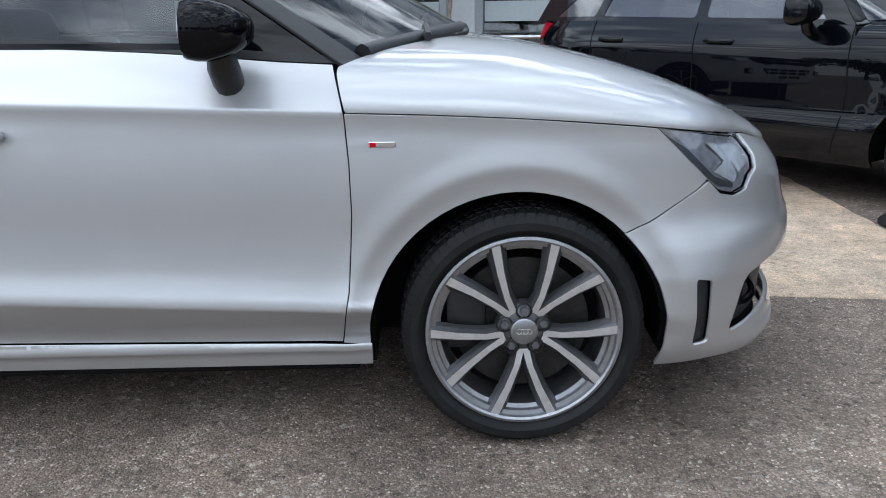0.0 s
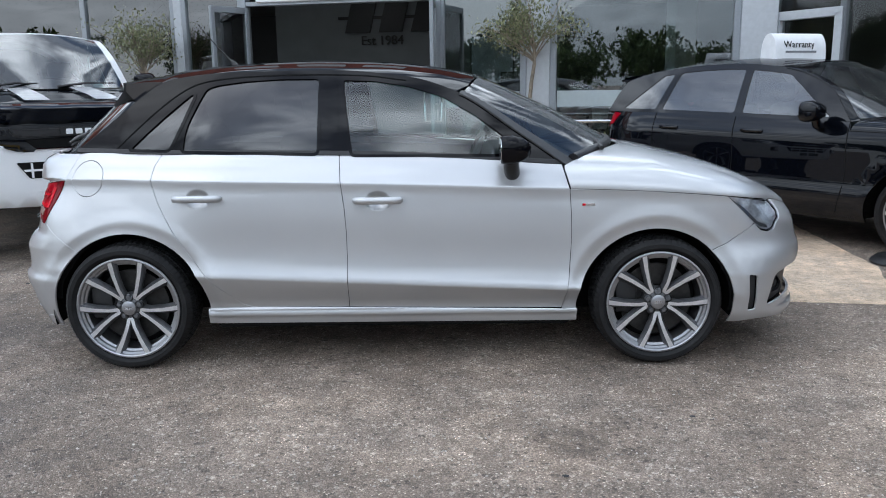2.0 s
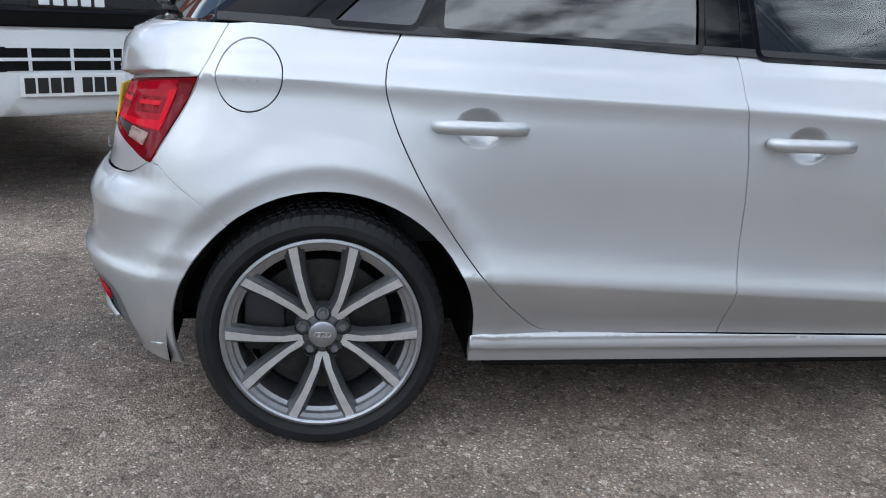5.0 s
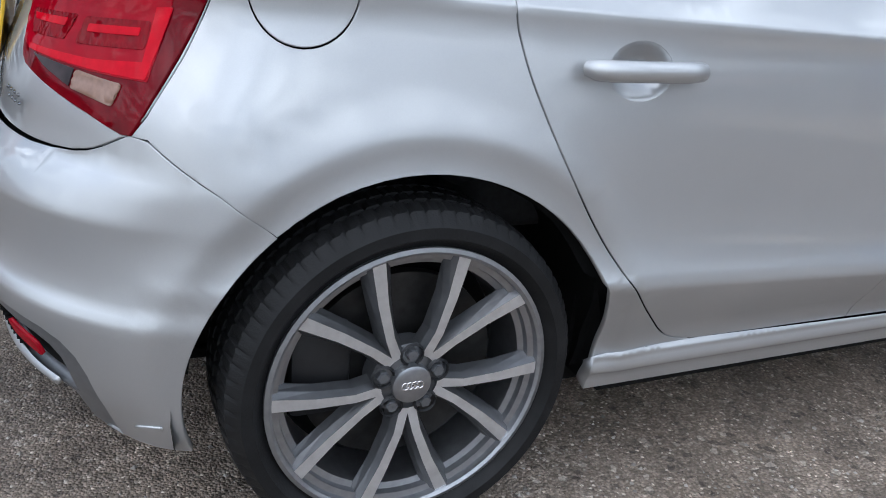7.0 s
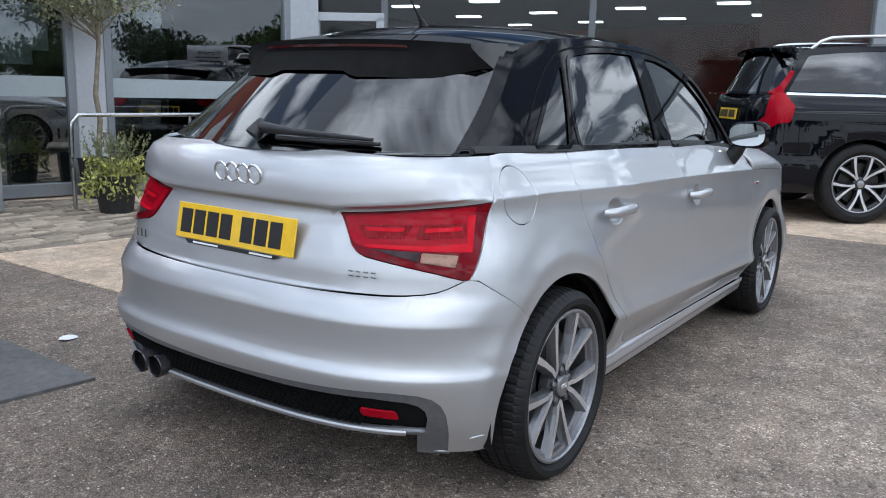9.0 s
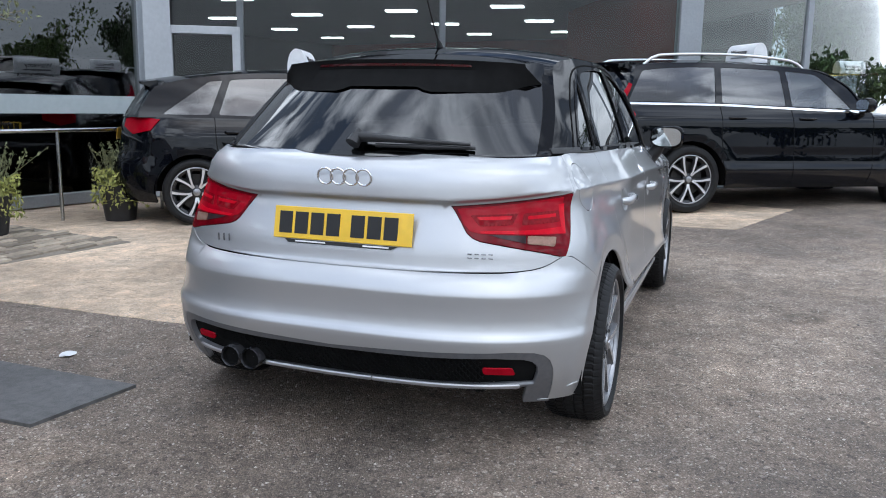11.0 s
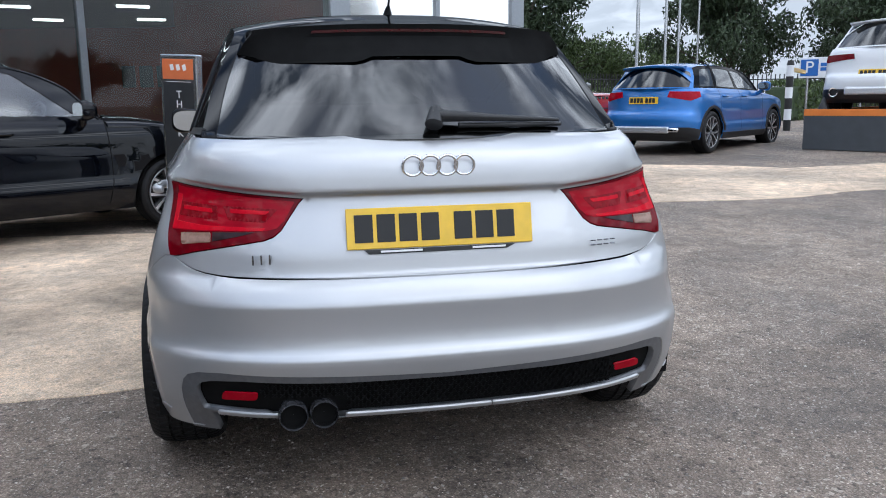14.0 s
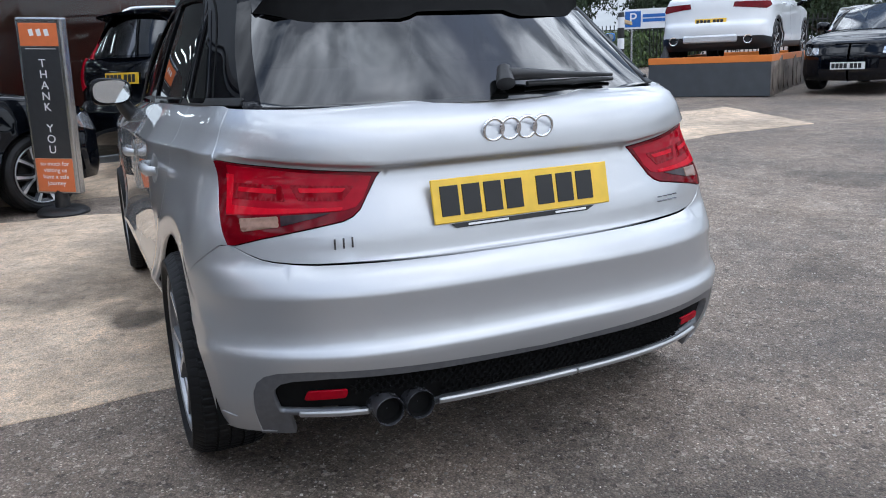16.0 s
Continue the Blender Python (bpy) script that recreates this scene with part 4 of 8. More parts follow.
skin.rise = lambda a, z: z - crease_rise(a) * smooth01(0.70, 0.845, z) * smooth01(1.03, 0.93, z)
cab = Cabin(
    [(-0.265, 1.014), (-0.18, 1.077), (-0.09, 1.148), (-0.02, 1.208), (0.05, 1.267), (0.15, 1.334), (0.30, 1.363), (0.476, 1.376), (0.937, 1.380), (1.316, 1.346), (1.56, 1.268), (1.835, 1.090), (2.058, 0.938)],
    curve1((-0.27, 0.638), (0.0, 0.692), (0.4, 0.732), (1.0, 0.745), (1.6, 0.735), (2.06, 0.705)), a_belt, curve1((-0.3, 0.46), (0.05, 0.43), (0.45, 0.33), (0.9, 0.30), (2.0, 0.30)), 0.28,
    curve1((-0.25, 1.325), (0.0, 1.372), (0.2, 1.405), (0.51, 1.43), (0.82, 1.438), (1.13, 1.43), (1.43, 1.402), (1.66, 1.355)),
    (2.40, 1.0), 1.66, (-0.475, 1.014), -0.10, 1.56, 0.075)


def sside(pts):
    return [(float(skin.sx(x)), z) for x, z in pts]


def srear(pts):
    return [(float(skin.sy(-y)), z) for y, z in pts]


GAP = 0.0023
CREASE = [sside([(x, float(f(x)) + dz) for x in np.linspace(-0.35, 2.85, 17)]) for f, dz in ((low_crease, -0.006), (low_crease, 0.0005), (low_crease, 0.006), (low_crease, 0.025), (up_crease, -0.014), (up_crease, -0.002), (up_crease, 0.005), (up_crease, 0.03))]
BANDS = [[(-1.1, z), (1.1, z)] for z in (0.426, 0.436, 0.446, 0.462, 0.568, 0.577, 0.587)]
RIBS = [[(float(s_), z + float(crease_rise(s_))) for s_ in np.linspace(-1.0, 1.0, 41)] for z in (0.857, 0.864, 0.870, 0.878, 0.90)] + [[(0.03 - LAMP_IN, 0.848), (LAMP_IN - 0.03, 0.848)]] + [[(-0.46, z), (0.46, z)] for z in (0.655, 0.668)]
LOWER = 0.016
FLARE_R, FLARE_F = [[sside(arc(cx, cz, r + e, 190, -5, 40)) for e in (0.018, 0.04, 0.052, 0.060, 0.068, 0.08)] for cx, cz, r in (A_ARCH_R, A_ARCH_F)]
a_shut = curve1((2.02, 0.838), (2.22, 0.831), (2.48, 0.817), (2.77, 0.792), (2.95, 0.768), (3.08, 0.742), (3.16, 0.715), (3.27, 0.69))
gap_b = [(1.0, float(a_belt(1.0))), (1.008, 0.884), (1.024, 0.76), (1.031, 0.65), (1.032, 0.45), (1.029, 0.287)]
gap_c = spline2([(0.175, float(a_belt(0.175))), (0.14, 0.935), (0.136, 0.895), (0.152, 0.83), (0.208, 0.706), (0.342, 0.501), (0.469, 0.362), (0.545, 0.303), (0.60, 0.291)], 5)
gap_a = [(2.025, 0.272), (2.05, 0.42), (2.062, 0.60), (2.060, 0.72), (2.052, 0.834), (2.025, float(a_belt(2.025)))]
tops = [(x, float(a_belt(x))) for x in np.linspace(1.9, 1.1, 9)]

def lid_edge(x):
    """The height of the bonnet's edge above the side line at x."""
    s_, z = np.array([float(skin.sx(x))]), float(a_shut(x))
    for _ in range(6):
        z = float(a_shut(skin(s_, np.array([z]))[0][0]))
    return z


# dark structure behind the gaps
sill_line = arches_outline(skin, 0.22, (A_ARCH_R, A_ARCH_F), -0.36, 3.0)
shell_out = [(0.0, 0.27)] + [(float(skin.sx(-0.52)), 0.32)] + [q_ for q_ in sill_line if q_[0] > float(skin.sx(-0.30)) or q_[1] > 0.32] + [(skin.length, 0.26), (skin.length, 0.68)]
shell_out += [(float(skin.sx(x)), float(a_shut(x)) - 0.004) for x in np.linspace(3.15, 2.07, 14)] + [(float(skin.sx(x)), float(a_belt(x)) - 0.006) for x in np.linspace(2.02, -0.25, 16)] + [(0.25, 1.0), (0.0, 1.0)]
for mir in (False, True):
    panel("inner_shell", skin, shell_out, BLACK_MATT, car, 0.05, depth=0.0, lift=-0.05, mirror=mir)

HANDLES = ((0.355, 0.808), (1.178, 0.792))


def bowl(cx, cz):
    return [(cx + 0.058 * math.cos(a), cz + 0.045 * math.sin(a)) for a in np.linspace(0, 2 * math.pi, 24, endpoint=False)]


def bowl_lift(cx, cz):
    def f(u, v):
        r = np.hypot((u - cx) / 0.06, (v - cz) / 0.047)
        return -0.0012 - 0.022 * (1 - smooth01(0.4, 1.0, r))

    return f


for mir in (False, True):
    for name, out, hx, hz in (
        ("rear_door", gap_c[::-1] + [(x, float(a_belt(x))) for x in np.linspace(0.3, 0.9, 6)] + gap_b, *HANDLES[0]),
        ("front_door", gap_b + gap_a + tops, *HANDLES[1]),
    ):
        sh = float(skin.sx(hx))
        door = panel(name, skin, sside(out), SILVER, car, 0.04, holes=[bowl(sh, hz)], gap=GAP, mirror=mir, lines=CREASE)
        panel("handle_bowl", skin, inset(bowl(sh, hz), -0.006), SILVER, door, 0.012, depth=0.0, lift=bowl_lift(sh, hz), mirror=mir)
        bm = bmesh.new()
        p0 = skin(np.array([sh]), np.array([hz]))[0]
        pts = [(hx + dx, p0[1] - dy, hz + 0.004) for dx, dy in ((-0.106, 0.004), (-0.1, 0.022), (-0.07, 0.03), (0.07, 0.03), (0.1, 0.022), (0.106, 0.004))]
        tube(bm, pts, [0.011, 0.0145, 0.0155, 0.0155, 0.0145, 0.011], 12)
        for v in bm.verts:
            v.co.z = hz + 0.004 + (v.co.z - hz - 0.004) * 1.1
            if mir:
                v.co.y = -v.co.y
        if mir:
            bmesh.ops.reverse_faces(bm, faces=bm.faces)
        part("door_handle", bm, SILVER, door, smooth=60)
        if name == "front_door":
            bm = bmesh.new()
            cyl(bm, 0.0075, 0.0075, 0.004, Matrix.Translation((hx - 0.086, (p0[1] - 0.034) * (-1 if mir else 1), hz + 0.004)) @ Matrix.Rotation(radians(90 if not mir else -90), 4, "X"), 16)
            part("key_cap", bm, GREY_TRIM, door)
    cap_s = float(skin.sx(-0.188))
    cap = [(cap_s + 0.085 * math.cos(a), 0.901 + 0.081 * math.sin(a)) for a in np.linspace(0, 2 * math.pi, 40, endpoint=False)]
    hatch_line = [(-0.262, 1.012), (-0.285, 0.96), (-0.312, 0.90), (-0.36, 0.80), (-0.405, 0.72), (-0.428, 0.690)]
    a0 = math.degrees(math.atan2(0.585 - A_ARCH_R[1], -0.240 - A_ARCH_R[0]))
    arch_r = arc(A_ARCH_R[0], A_ARCH_R[1], A_ARCH_R[2], a0, -2)
    quarter = hatch_line + [(-0.40, 0.69), (-0.30, 0.625)] + arch_r + [(0.362, 0.266), (0.60, 0.27), (0.60, 0.288)] + gap_c[::-1] + [(x, float(a_belt(x))) for x in np.linspace(0.12, -0.2, 6)]
    quarter_panel = panel("rear_quarter", skin, sside(quarter), SILVER, car, 0.024, holes=[cap] if not mir else (), gap=GAP, mirror=mir, lines=CREASE[4:] + FLARE_R)
    if not mir:
        panel("fuel_flap", skin, cap, SILVER, quarter_panel, 0.02, gap=0.0025, lines=CREASE[4:])
    hood_edge = lambda x: lid_edge(x) - 0.003
    a1 = math.degrees(math.atan2(0.548 - A_ARCH_F[1], 2.715 - A_ARCH_F[0]))
    arch_f = arc(A_ARCH_F[0], A_ARCH_F[1], A_ARCH_F[2], 184, a1)
    fender = [(2.025, 0.268)] + arch_f + [(2.80, 0.585), (2.90, 0.640), (2.925, 0.662), (2.86, 0.72), (2.785, 0.788)] + [(x, hood_edge(x)) for x in np.linspace(2.74, 2.1, 10)] + gap_a[::-1][1:]
    wing = panel("front_wing", skin, sside(fender), SILVER, car, 0.024, gap=GAP, mirror=mir, lines=CREASE[4:] + FLARE_F)
    lamp = [(2.785, 0.789), (2.86, 0.72), (2.93, 0.655), (2.965, 0.628), (3.01, 0.618), (3.045, 0.628), (3.065, 0.655), (3.092, 0.67), (3.105, 0.70), (3.09, hood_edge(3.09))] + [(x, hood_edge(x)) for x in np.linspace(3.06, 2.82, 6)]
    head = panel("headlight", skin, sside(lamp), GLASS_LAMP, car, 0.03, gap=0.003, depth=0.004, mirror=mir, label="clear headlight with chrome reflector")
    panel("lamp_bowl", skin, sside(lamp), LAMP_SILVER, head, 0.04, gap=0.004, depth=0.0, lift=-0.012, mirror=mir)
    panel("lamp_reflector", skin, sside([(2.93, 0.745), (3.06, 0.735), (3.075, 0.69), (3.01, 0.645), (2.955, 0.675), (2.985, 0.70)]), LAMP_BRIGHT, head, 0.03, depth=0.003, lift=lambda u, v: -0.009 + 0.004 * np.sin(60 * u + 40 * v), mirror=mir)
    panel("lamp_reflector", skin, sside([(2.82, 0.778), (2.92, 0.765), (2.90, 0.735), (2.875, 0.735)]), LAMP_BRIGHT, head, 0.03, depth=0.003, lift=-0.010, mirror=mir)
    panel("lamp_trim", skin, sside([(2.80, 0.775), (2.86, 0.722), (2.935, 0.66), (2.97, 0.64), (3.01, 0.632), (3.01, 0.642), (2.95, 0.665), (2.87, 0.735)]), ALLOY_GREY, head, 0.03, depth=0.002, lift=-0.008, mirror=mir)
    # front bumper
    arch_b = arc(A_ARCH_F[0], A_ARCH_F[1], A_ARCH_F[2], a1, -14)
    front_low = sside([(2.85, 0.198), (2.95, 0.205), (3.05, 0.20), (3.12, 0.195)]) + [(skin.length, 0.19), (skin.length, 0.665)]
    under_lamp = sside([(3.24, hood_edge(3.24)), (3.20, hood_edge(3.20)), (3.16, hood_edge(3.16)), (3.105, hood_edge(3.105)), (3.114, 0.70), (3.099, 0.668), (3.068, 0.65), (3.047, 0.622), (3.01, 0.612), (2.963, 0.622), (2.928, 0.655), (2.90, 0.637), (2.80, 0.582), (2.72, 0.545)])
    slit = rounded(sside([(2.885, 0.252), (2.927, 0.257), (2.924, 0.42), (2.878, 0.43)]), 0.012)
    scoop = rounded(sside([(2.985, 0.268), (3.14, 0.285)]) + [(skin.length - 0.25, 0.30), (skin.length - 0.25, 0.44)] + sside([(3.12, 0.44), (3.03, 0.415)]), 0.03)
    grille = [(skin.length - 0.22, 0.33), (skin.length, 0.33), (skin.length, 0.64), (skin.length - 0.27, 0.62)]
    bumper = panel("front_bumper", skin, sside(arch_b)[::-1][:1] + front_low + under_lamp + sside(arch_b), SILVER, car, 0.024, holes=[slit, scoop], gap=GAP * 0.25, mirror=mir)
    panel("side_vent", skin, slit, BLACK_TRIM, bumper, 0.03, depth=0.0, lift=-0.018, mirror=mir)
    panel("air_intake", skin, scoop, BLACK_TRIM, bumper, 0.03, depth=0.0, lift=-0.03, mirror=mir)
    panel("grille_half", skin, grille, BLACK_TRIM, bumper, 0.05, depth=0.004, lift=0.003, mirror=mir)
    bm = bmesh.new()
    pf = skin(np.array([float(skin.sx(3.09))]), np.array([0.36]))[0]
    lathe(bm, [(0.042, -0.03), (0.042, 0.004), (0.036, 0.006), (0.031, 0.0), (0.026, -0.016), (0.001, -0.02)], 28, Matrix.Translation((float(pf[0]) - 0.035, float(pf[1]) * (-1 if mir else 1) * 0.95, 0.355)) @ Matrix.Rotation(radians(-70 if mir else 70), 4, "Z") @ Matrix.Rotation(radians(90), 4, "Y") )
    part("fog_lamp", bm, BLACK_TRIM, bumper, smooth=40)
    # sill
    sill = [(0.366, 0.216), (2.096, 0.212), (2.096, 0.2725), (1.029, 0.2895), (0.62, 0.294), (0.40, 0.291), (0.366, 0.288)]
    rows_ = [[(0.2, z0), (2.3, z0)] for z0 in (0.214, 0.222, 0.235, 0.246, 0.252, 0.258, 0.266, 0.274, 0.281, 0.288)]
    panel("sill", skin, sside(sill), SILVER, car, 0.03, depth=0.03, gap=0.001, mirror=mir, lines=[sside(q_) for q_ in rows_],
          lift=lambda u, v: 0.010 * smooth01(0.296, 0.284, v + 0.013 * smooth01(float(skin.sx(1.0)), float(skin.sx(2.1)), u)) + 0.006 * smooth01(0.245, 0.255, v) * smooth01(0.282, 0.262, v))
    # rear lamp
    lens_in = srear([(0.505, 0.7405), (0.478, 0.750), (0.456, 0.766), (0.432, 0.800), (0.404, 0.837), (0.392, 0.848)])
    lens_top = [(s_, 0.848 + 0.042 * (s_ - LAMP_IN) / (LAMP_OUT - LAMP_IN)) for s_ in np.linspace(LAMP_IN, LAMP_OUT, 6)[1:]]
    lens_out = sside([(-0.365, 0.80), (-0.408, 0.718), (-0.424, 0.691)])
    lens_low = sside([(-0.44, 0.691), (-0.50, 0.706)])
    lens = lens_in + lens_top + lens_out + lens_low
    lens_area = list(lens)
    lampob = panel("tail_lamp", skin, lens, RED_DARK, car, 0.02, gap=0.002, lift=0.004, mirror=mir, label="glossy red tail lamp with clear reversing lens")

    s_out, s_in = LAMP_OUT, LAMP_IN

    def lamp_area(pts):
        """Corners of a field of the lamp: f from its outer to its inner end, d down from its upper edge."""
        return [(s_out + (s_in - s_out) * f, 0.890 - 0.042 * f - d) for f, d in pts]

    field = [(0.11, 0.006), (0.5, 0.008), (0.955, 0.010), (0.905, 0.060), (0.865, 0.082), (0.80, 0.092), (0.4, 0.112), (0.17, 0.121)]
    glow_l = [(0.115, 0.028), (0.165, 0.028), (0.19, 0.098), (0.40, 0.098), (0.80, 0.085), (0.79, 0.092), (0.40, 0.110), (0.175, 0.119)]
    cham = ([(0.18, 0.046), (0.47, 0.042), (0.50, 0.078), (0.19, 0.082)], [(0.52, 0.040), (0.865, 0.034), (0.80, 0.070), (0.57, 0.074)])
    slots = ([(0.21, 0.055), (0.44, 0.052), (0.445, 0.062), (0.215, 0.065)], [(0.57, 0.046), (0.82, 0.041), (0.80, 0.050), (0.58, 0.056)])
    panel("red_lens", skin, lamp_area(field), RED_LENS, lampob, 0.012, depth=0.003, lift=lambda u, v: 0.0056 + 0.0004 * np.sin(260 * v), mirror=mir)
    panel("light_bar", skin, lamp_area(glow_l), RED_BRIGHT, lampob, 0.012, depth=0.003, lift=0.0072, mirror=mir)
    for c_, b_ in zip(cham, slots):
        panel("lamp_chamber", skin, rounded(lamp_area(c_), 0.006), RED_CHAMBER, lampob, 0.010, depth=0.002, lift=lambda u, v: 0.0070 + 0.0006 * np.sin(700 * u), mirror=mir)
        panel("light_bar", skin, rounded(lamp_area(b_), 0.003), RED_BRIGHT, lampob, 0.012, depth=0.002, lift=0.0085, mirror=mir)
    panel("reversing_lens", skin, rounded(lamp_area([(0.25, 0.126), (0.46, 0.113), (0.47, 0.137), (0.275, 0.154)]), 0.006), LAMP_CLEAR, lampob, 0.008, depth=0.003, lift=lambda u, v: 0.0066 + 0.0008 * np.sin(620 * v), mirror=mir)
    panel("lamp_strip", skin, lamp_area([(0.475, 0.112), (0.74, 0.098), (0.66, 0.111), (0.482, 0.135)]), LAMP_GREY, lampob, 0.012, depth=0.002, lift=0.0062, mirror=mir)
    # rear bumper
    arch_rb = arc(A_ARCH_R[0], A_ARCH_R[1], A_ARCH_R[2], 192, a0)
    low = [(0.0, 0.376)] + [(float(skin.sy(-y)), z) for y, z in ((0.50, 0.392), (0.61, 0.3955), (0.672, 0.391), (0.702, 0.380), (0.720, 0.360), (0.731, 0.330), (0.740, 0.270), (0.745, 0.205))] + sside([(-0.50, 0.205), (-0.40, 0.205)])
    seam_a, seam_b = sside([(-0.43, 0.69)])[0][0], srear([(0.58, 0.64)])[0][0]
    seam = [(seam_a + (seam_b - seam_a) * f, z) for f, z in ((0.10, 0.680), (0.22, 0.667), (0.36, 0.656), (0.52, 0.649), (0.74, 0.6445), (1.0, 0.642))]
    gate_low = seam + srear([(0.41, 0.640), (0.2, 0.638)]) + [(0.0, 0.637)]
    rb_right = low[1:] + sside(arch_rb) + sside([(-0.30, 0.625), (-0.40, 0.688), (-0.428, 0.692)]) + gate_low[:-1]
    if not mir:
        rb = [(0.0, 0.376)] + rb_right + [(0.0, 0.637)] + [(-s, z) for s, z in rb_right[::-1]]
        rear_bumper = panel("rear_bumper", skin, rb, SILVER, car, 0.028, gap=GAP * 0.25, lines=BANDS + FLARE_R + [[(-s_, z_) for s_, z_ in q_] for q_ in FLARE_R])
    ledge = [(-0.425, 0.254), (-0.405, 0.254), (-0.385, 0.256), (-0.385, 0.262), (-0.405, 0.260)]
    panel("bumper_lip", skin, sside(ledge), SILVER, rear_bumper, 0.012, depth=0.008, mirror=mir, lift=0.004)
    # wheel wells
    for cx, cz, r in (A_ARCH_R, A_ARCH_F):
        bm = bmesh.new()
        sg = 1 if mir else -1
        ring0 = [bm.verts.new((cx + (r + 0.012) * math.cos(a), sg * 0.80, cz + (r + 0.012) * math.sin(a))) for a in np.linspace(-0.19, math.pi + 0.19, 28)]
        ring1 = [bm.verts.new((cx + (r + 0.03) * math.cos(a), sg * 0.50, cz + (r + 0.03) * math.sin(a))) for a in np.linspace(-0.19, math.pi + 0.19, 28)]
        for k in range(27):
            bm.faces.new((ring0[k], ring0[k + 1], ring1[k + 1], ring1[k]))
        bm.faces.new(ring1)
        part("wheel_arch_liner", bm, BLACK_MATT, car, smooth=40)

# tailgate across the whole rear
half_gate = [(float(skin.sx(x)), z) for x, z in hatch_line[:-1]] + [(float(skin.sx(-0.43)), 0.692)] + [(s, z + 0.0025) for s, z in gate_low[:-1]]
gate_top = [(float(skin.sx(-0.262)), 1.012), (float(skin.sy(-0.6)), 1.008), (float(skin.sy(-0.3)), 1.013), (0.0, 1.015)]
gate = [(-s, z) for s, z in half_gate] + [(0.0, 0.6395)] + half_gate[::-1] + gate_top[1:] + [(-s, z) for s, z in gate_top[1:-1][::-1]]
lamp_r = [(s, z) for s, z in lens_area]
lamp_l = [(-s, z) for s, z in lens_area][::-1]
tailgate = panel("tailgate", skin, gate, SILVER, car, 0.03, holes=[lamp_r, lamp_l], gap=GAP * 0.8, lines=RIBS)

# four rings, badges, plate
for k in range(4):
    yk = 0.072 - 0.048 * k
    pr = skin(np.array([float(skin.sy(yk))]), np.array([0.932]))[0]
    bm = bmesh.new()
    torus(bm, 0.0275, 0.0046, Matrix.Translation((float(pr[0]) - 0.006, yk, 0.932)) @ Matrix.Rotation(radians(83), 4, "Y"), 40, 8)
    part("badge_ring", bm, CHROME, tailgate, "chrome ring", smooth=60)


def badge_bar(bm, y0, z0, y1, z1, x, w=0.0045):
    d = Vector((0, y1 - y0, z1 - z0))
    ang = math.atan2(z1 - z0, y1 - y0)
    box(bm, (0.004, d.length + w, w), Matrix.Translation((x, (y0 + y1) / 2, (z0 + z1) / 2)) @ Matrix.Rotation(ang, 4, "X"), 0.001, 1)


bm = bmesh.new()
xb = float(skin(np.array([float(skin.sy(0.48))]), np.array([0.69]))[0][0]) - 0.004
for a in ((0.508, 0.682, 0.508, 0.704), (0.486, 0.682, 0.486, 0.704), (0.464, 0.682, 0.464, 0.704)):
    badge_bar(bm, *a, xb)
part("model_badge", bm, BADGE, tailgate, "dark chrome badge of plain bars")
bm = bmesh.new()
for k in range(4):
    y = -0.452 - 0.022 * k
    xk = float(skin(np.array([float(skin.sy(y))]), np.array([0.696]))[0][0]) - 0.004
    for z in (0.703, 0.690):
        badge_bar(bm, y + 0.006, z, y - 0.006, z, xk, 0.0035)
part("engine_badge", bm, BADGE, tailgate, "dark chrome badge of plain bars")
plate_m = Matrix.Translation((-0.570, 0.0, 0.768)) @ Matrix.Rotation(radians(11), 4, "Y")
number_plate = plate(tailgate, plate_m)
bm = bmesh.new()
prism(bm, [(0.215, -0.002), (0.2, -0.014), (-0.185, -0.014), (-0.21, -0.002)], 0.003, plate_m @ Matrix.Translation((-0.001, 0, -0.0555)) @ Matrix.Rotation(radians(90), 4, "Y") @ Matrix.Rotation(radians(90), 4, "Z"))
part("plate_strip", bm, INK, number_plate)
for y0, y1 in ((0.17, 0.055), (-0.085, -0.18)):
    bm = bmesh.new()
    box(bm, (0.002, abs(y0 - y1), 0.0055), plate_m @ Matrix.Translation((-0.0048, (y0 + y1) / 2, -0.0632)), 0.0004, 1)
    part("small_writing_bar", bm, PLATE_W, number_plate)
# wing badge
for mir in (1, -1):
    pb = skin(np.array([float(skin.sx(2.13))]), np.array([0.763]))[0]
    bm = bmesh.new()
    box(bm, (0.062, 0.003, 0.013), Matrix.Translation((2.137, (float(pb[1]) - 0.002) * mir, 0.763)), 0.001, 1)
    wb = part("wing_badge", bm, CHROME, car, "small chrome badge with a red corner")
    bm = bmesh.new()
    box(bm, (0.014, 0.0035, 0.011), Matrix.Translation((2.116, (float(pb[1]) - 0.0027) * mir, 0.763)), 0.001, 1)
    part("badge_red", bm, RED_BRIGHT, wb)

# lower rear insert
corner_in = ((0.690, 0.287), (0.692, 0.334), (0.687, 0.354), (0.672, 0.370), (0.645, 0.379), (0.56, 0.3845))
corner_out = ((0.752, 0.205), (0.750, 0.285), (0.743, 0.346), (0.730, 0.378), (0.708, 0.400), (0.676, 0.412), (0.62, 0.4145), (0.5, 0.411))
mesh_out = [(float(skin.sy(y)), z - LOWER) for y, z in (*corner_in, (0.3, 0.377), (0, 0.374), (-0.3, 0.377), *[(-y, z) for y, z in corner_in[::-1]], (-0.3, 0.277), (0, 0.275), (0.27, 0.2765), (0.29, 0.2668), (0.49, 0.2728), (0.51, 0.2815))]
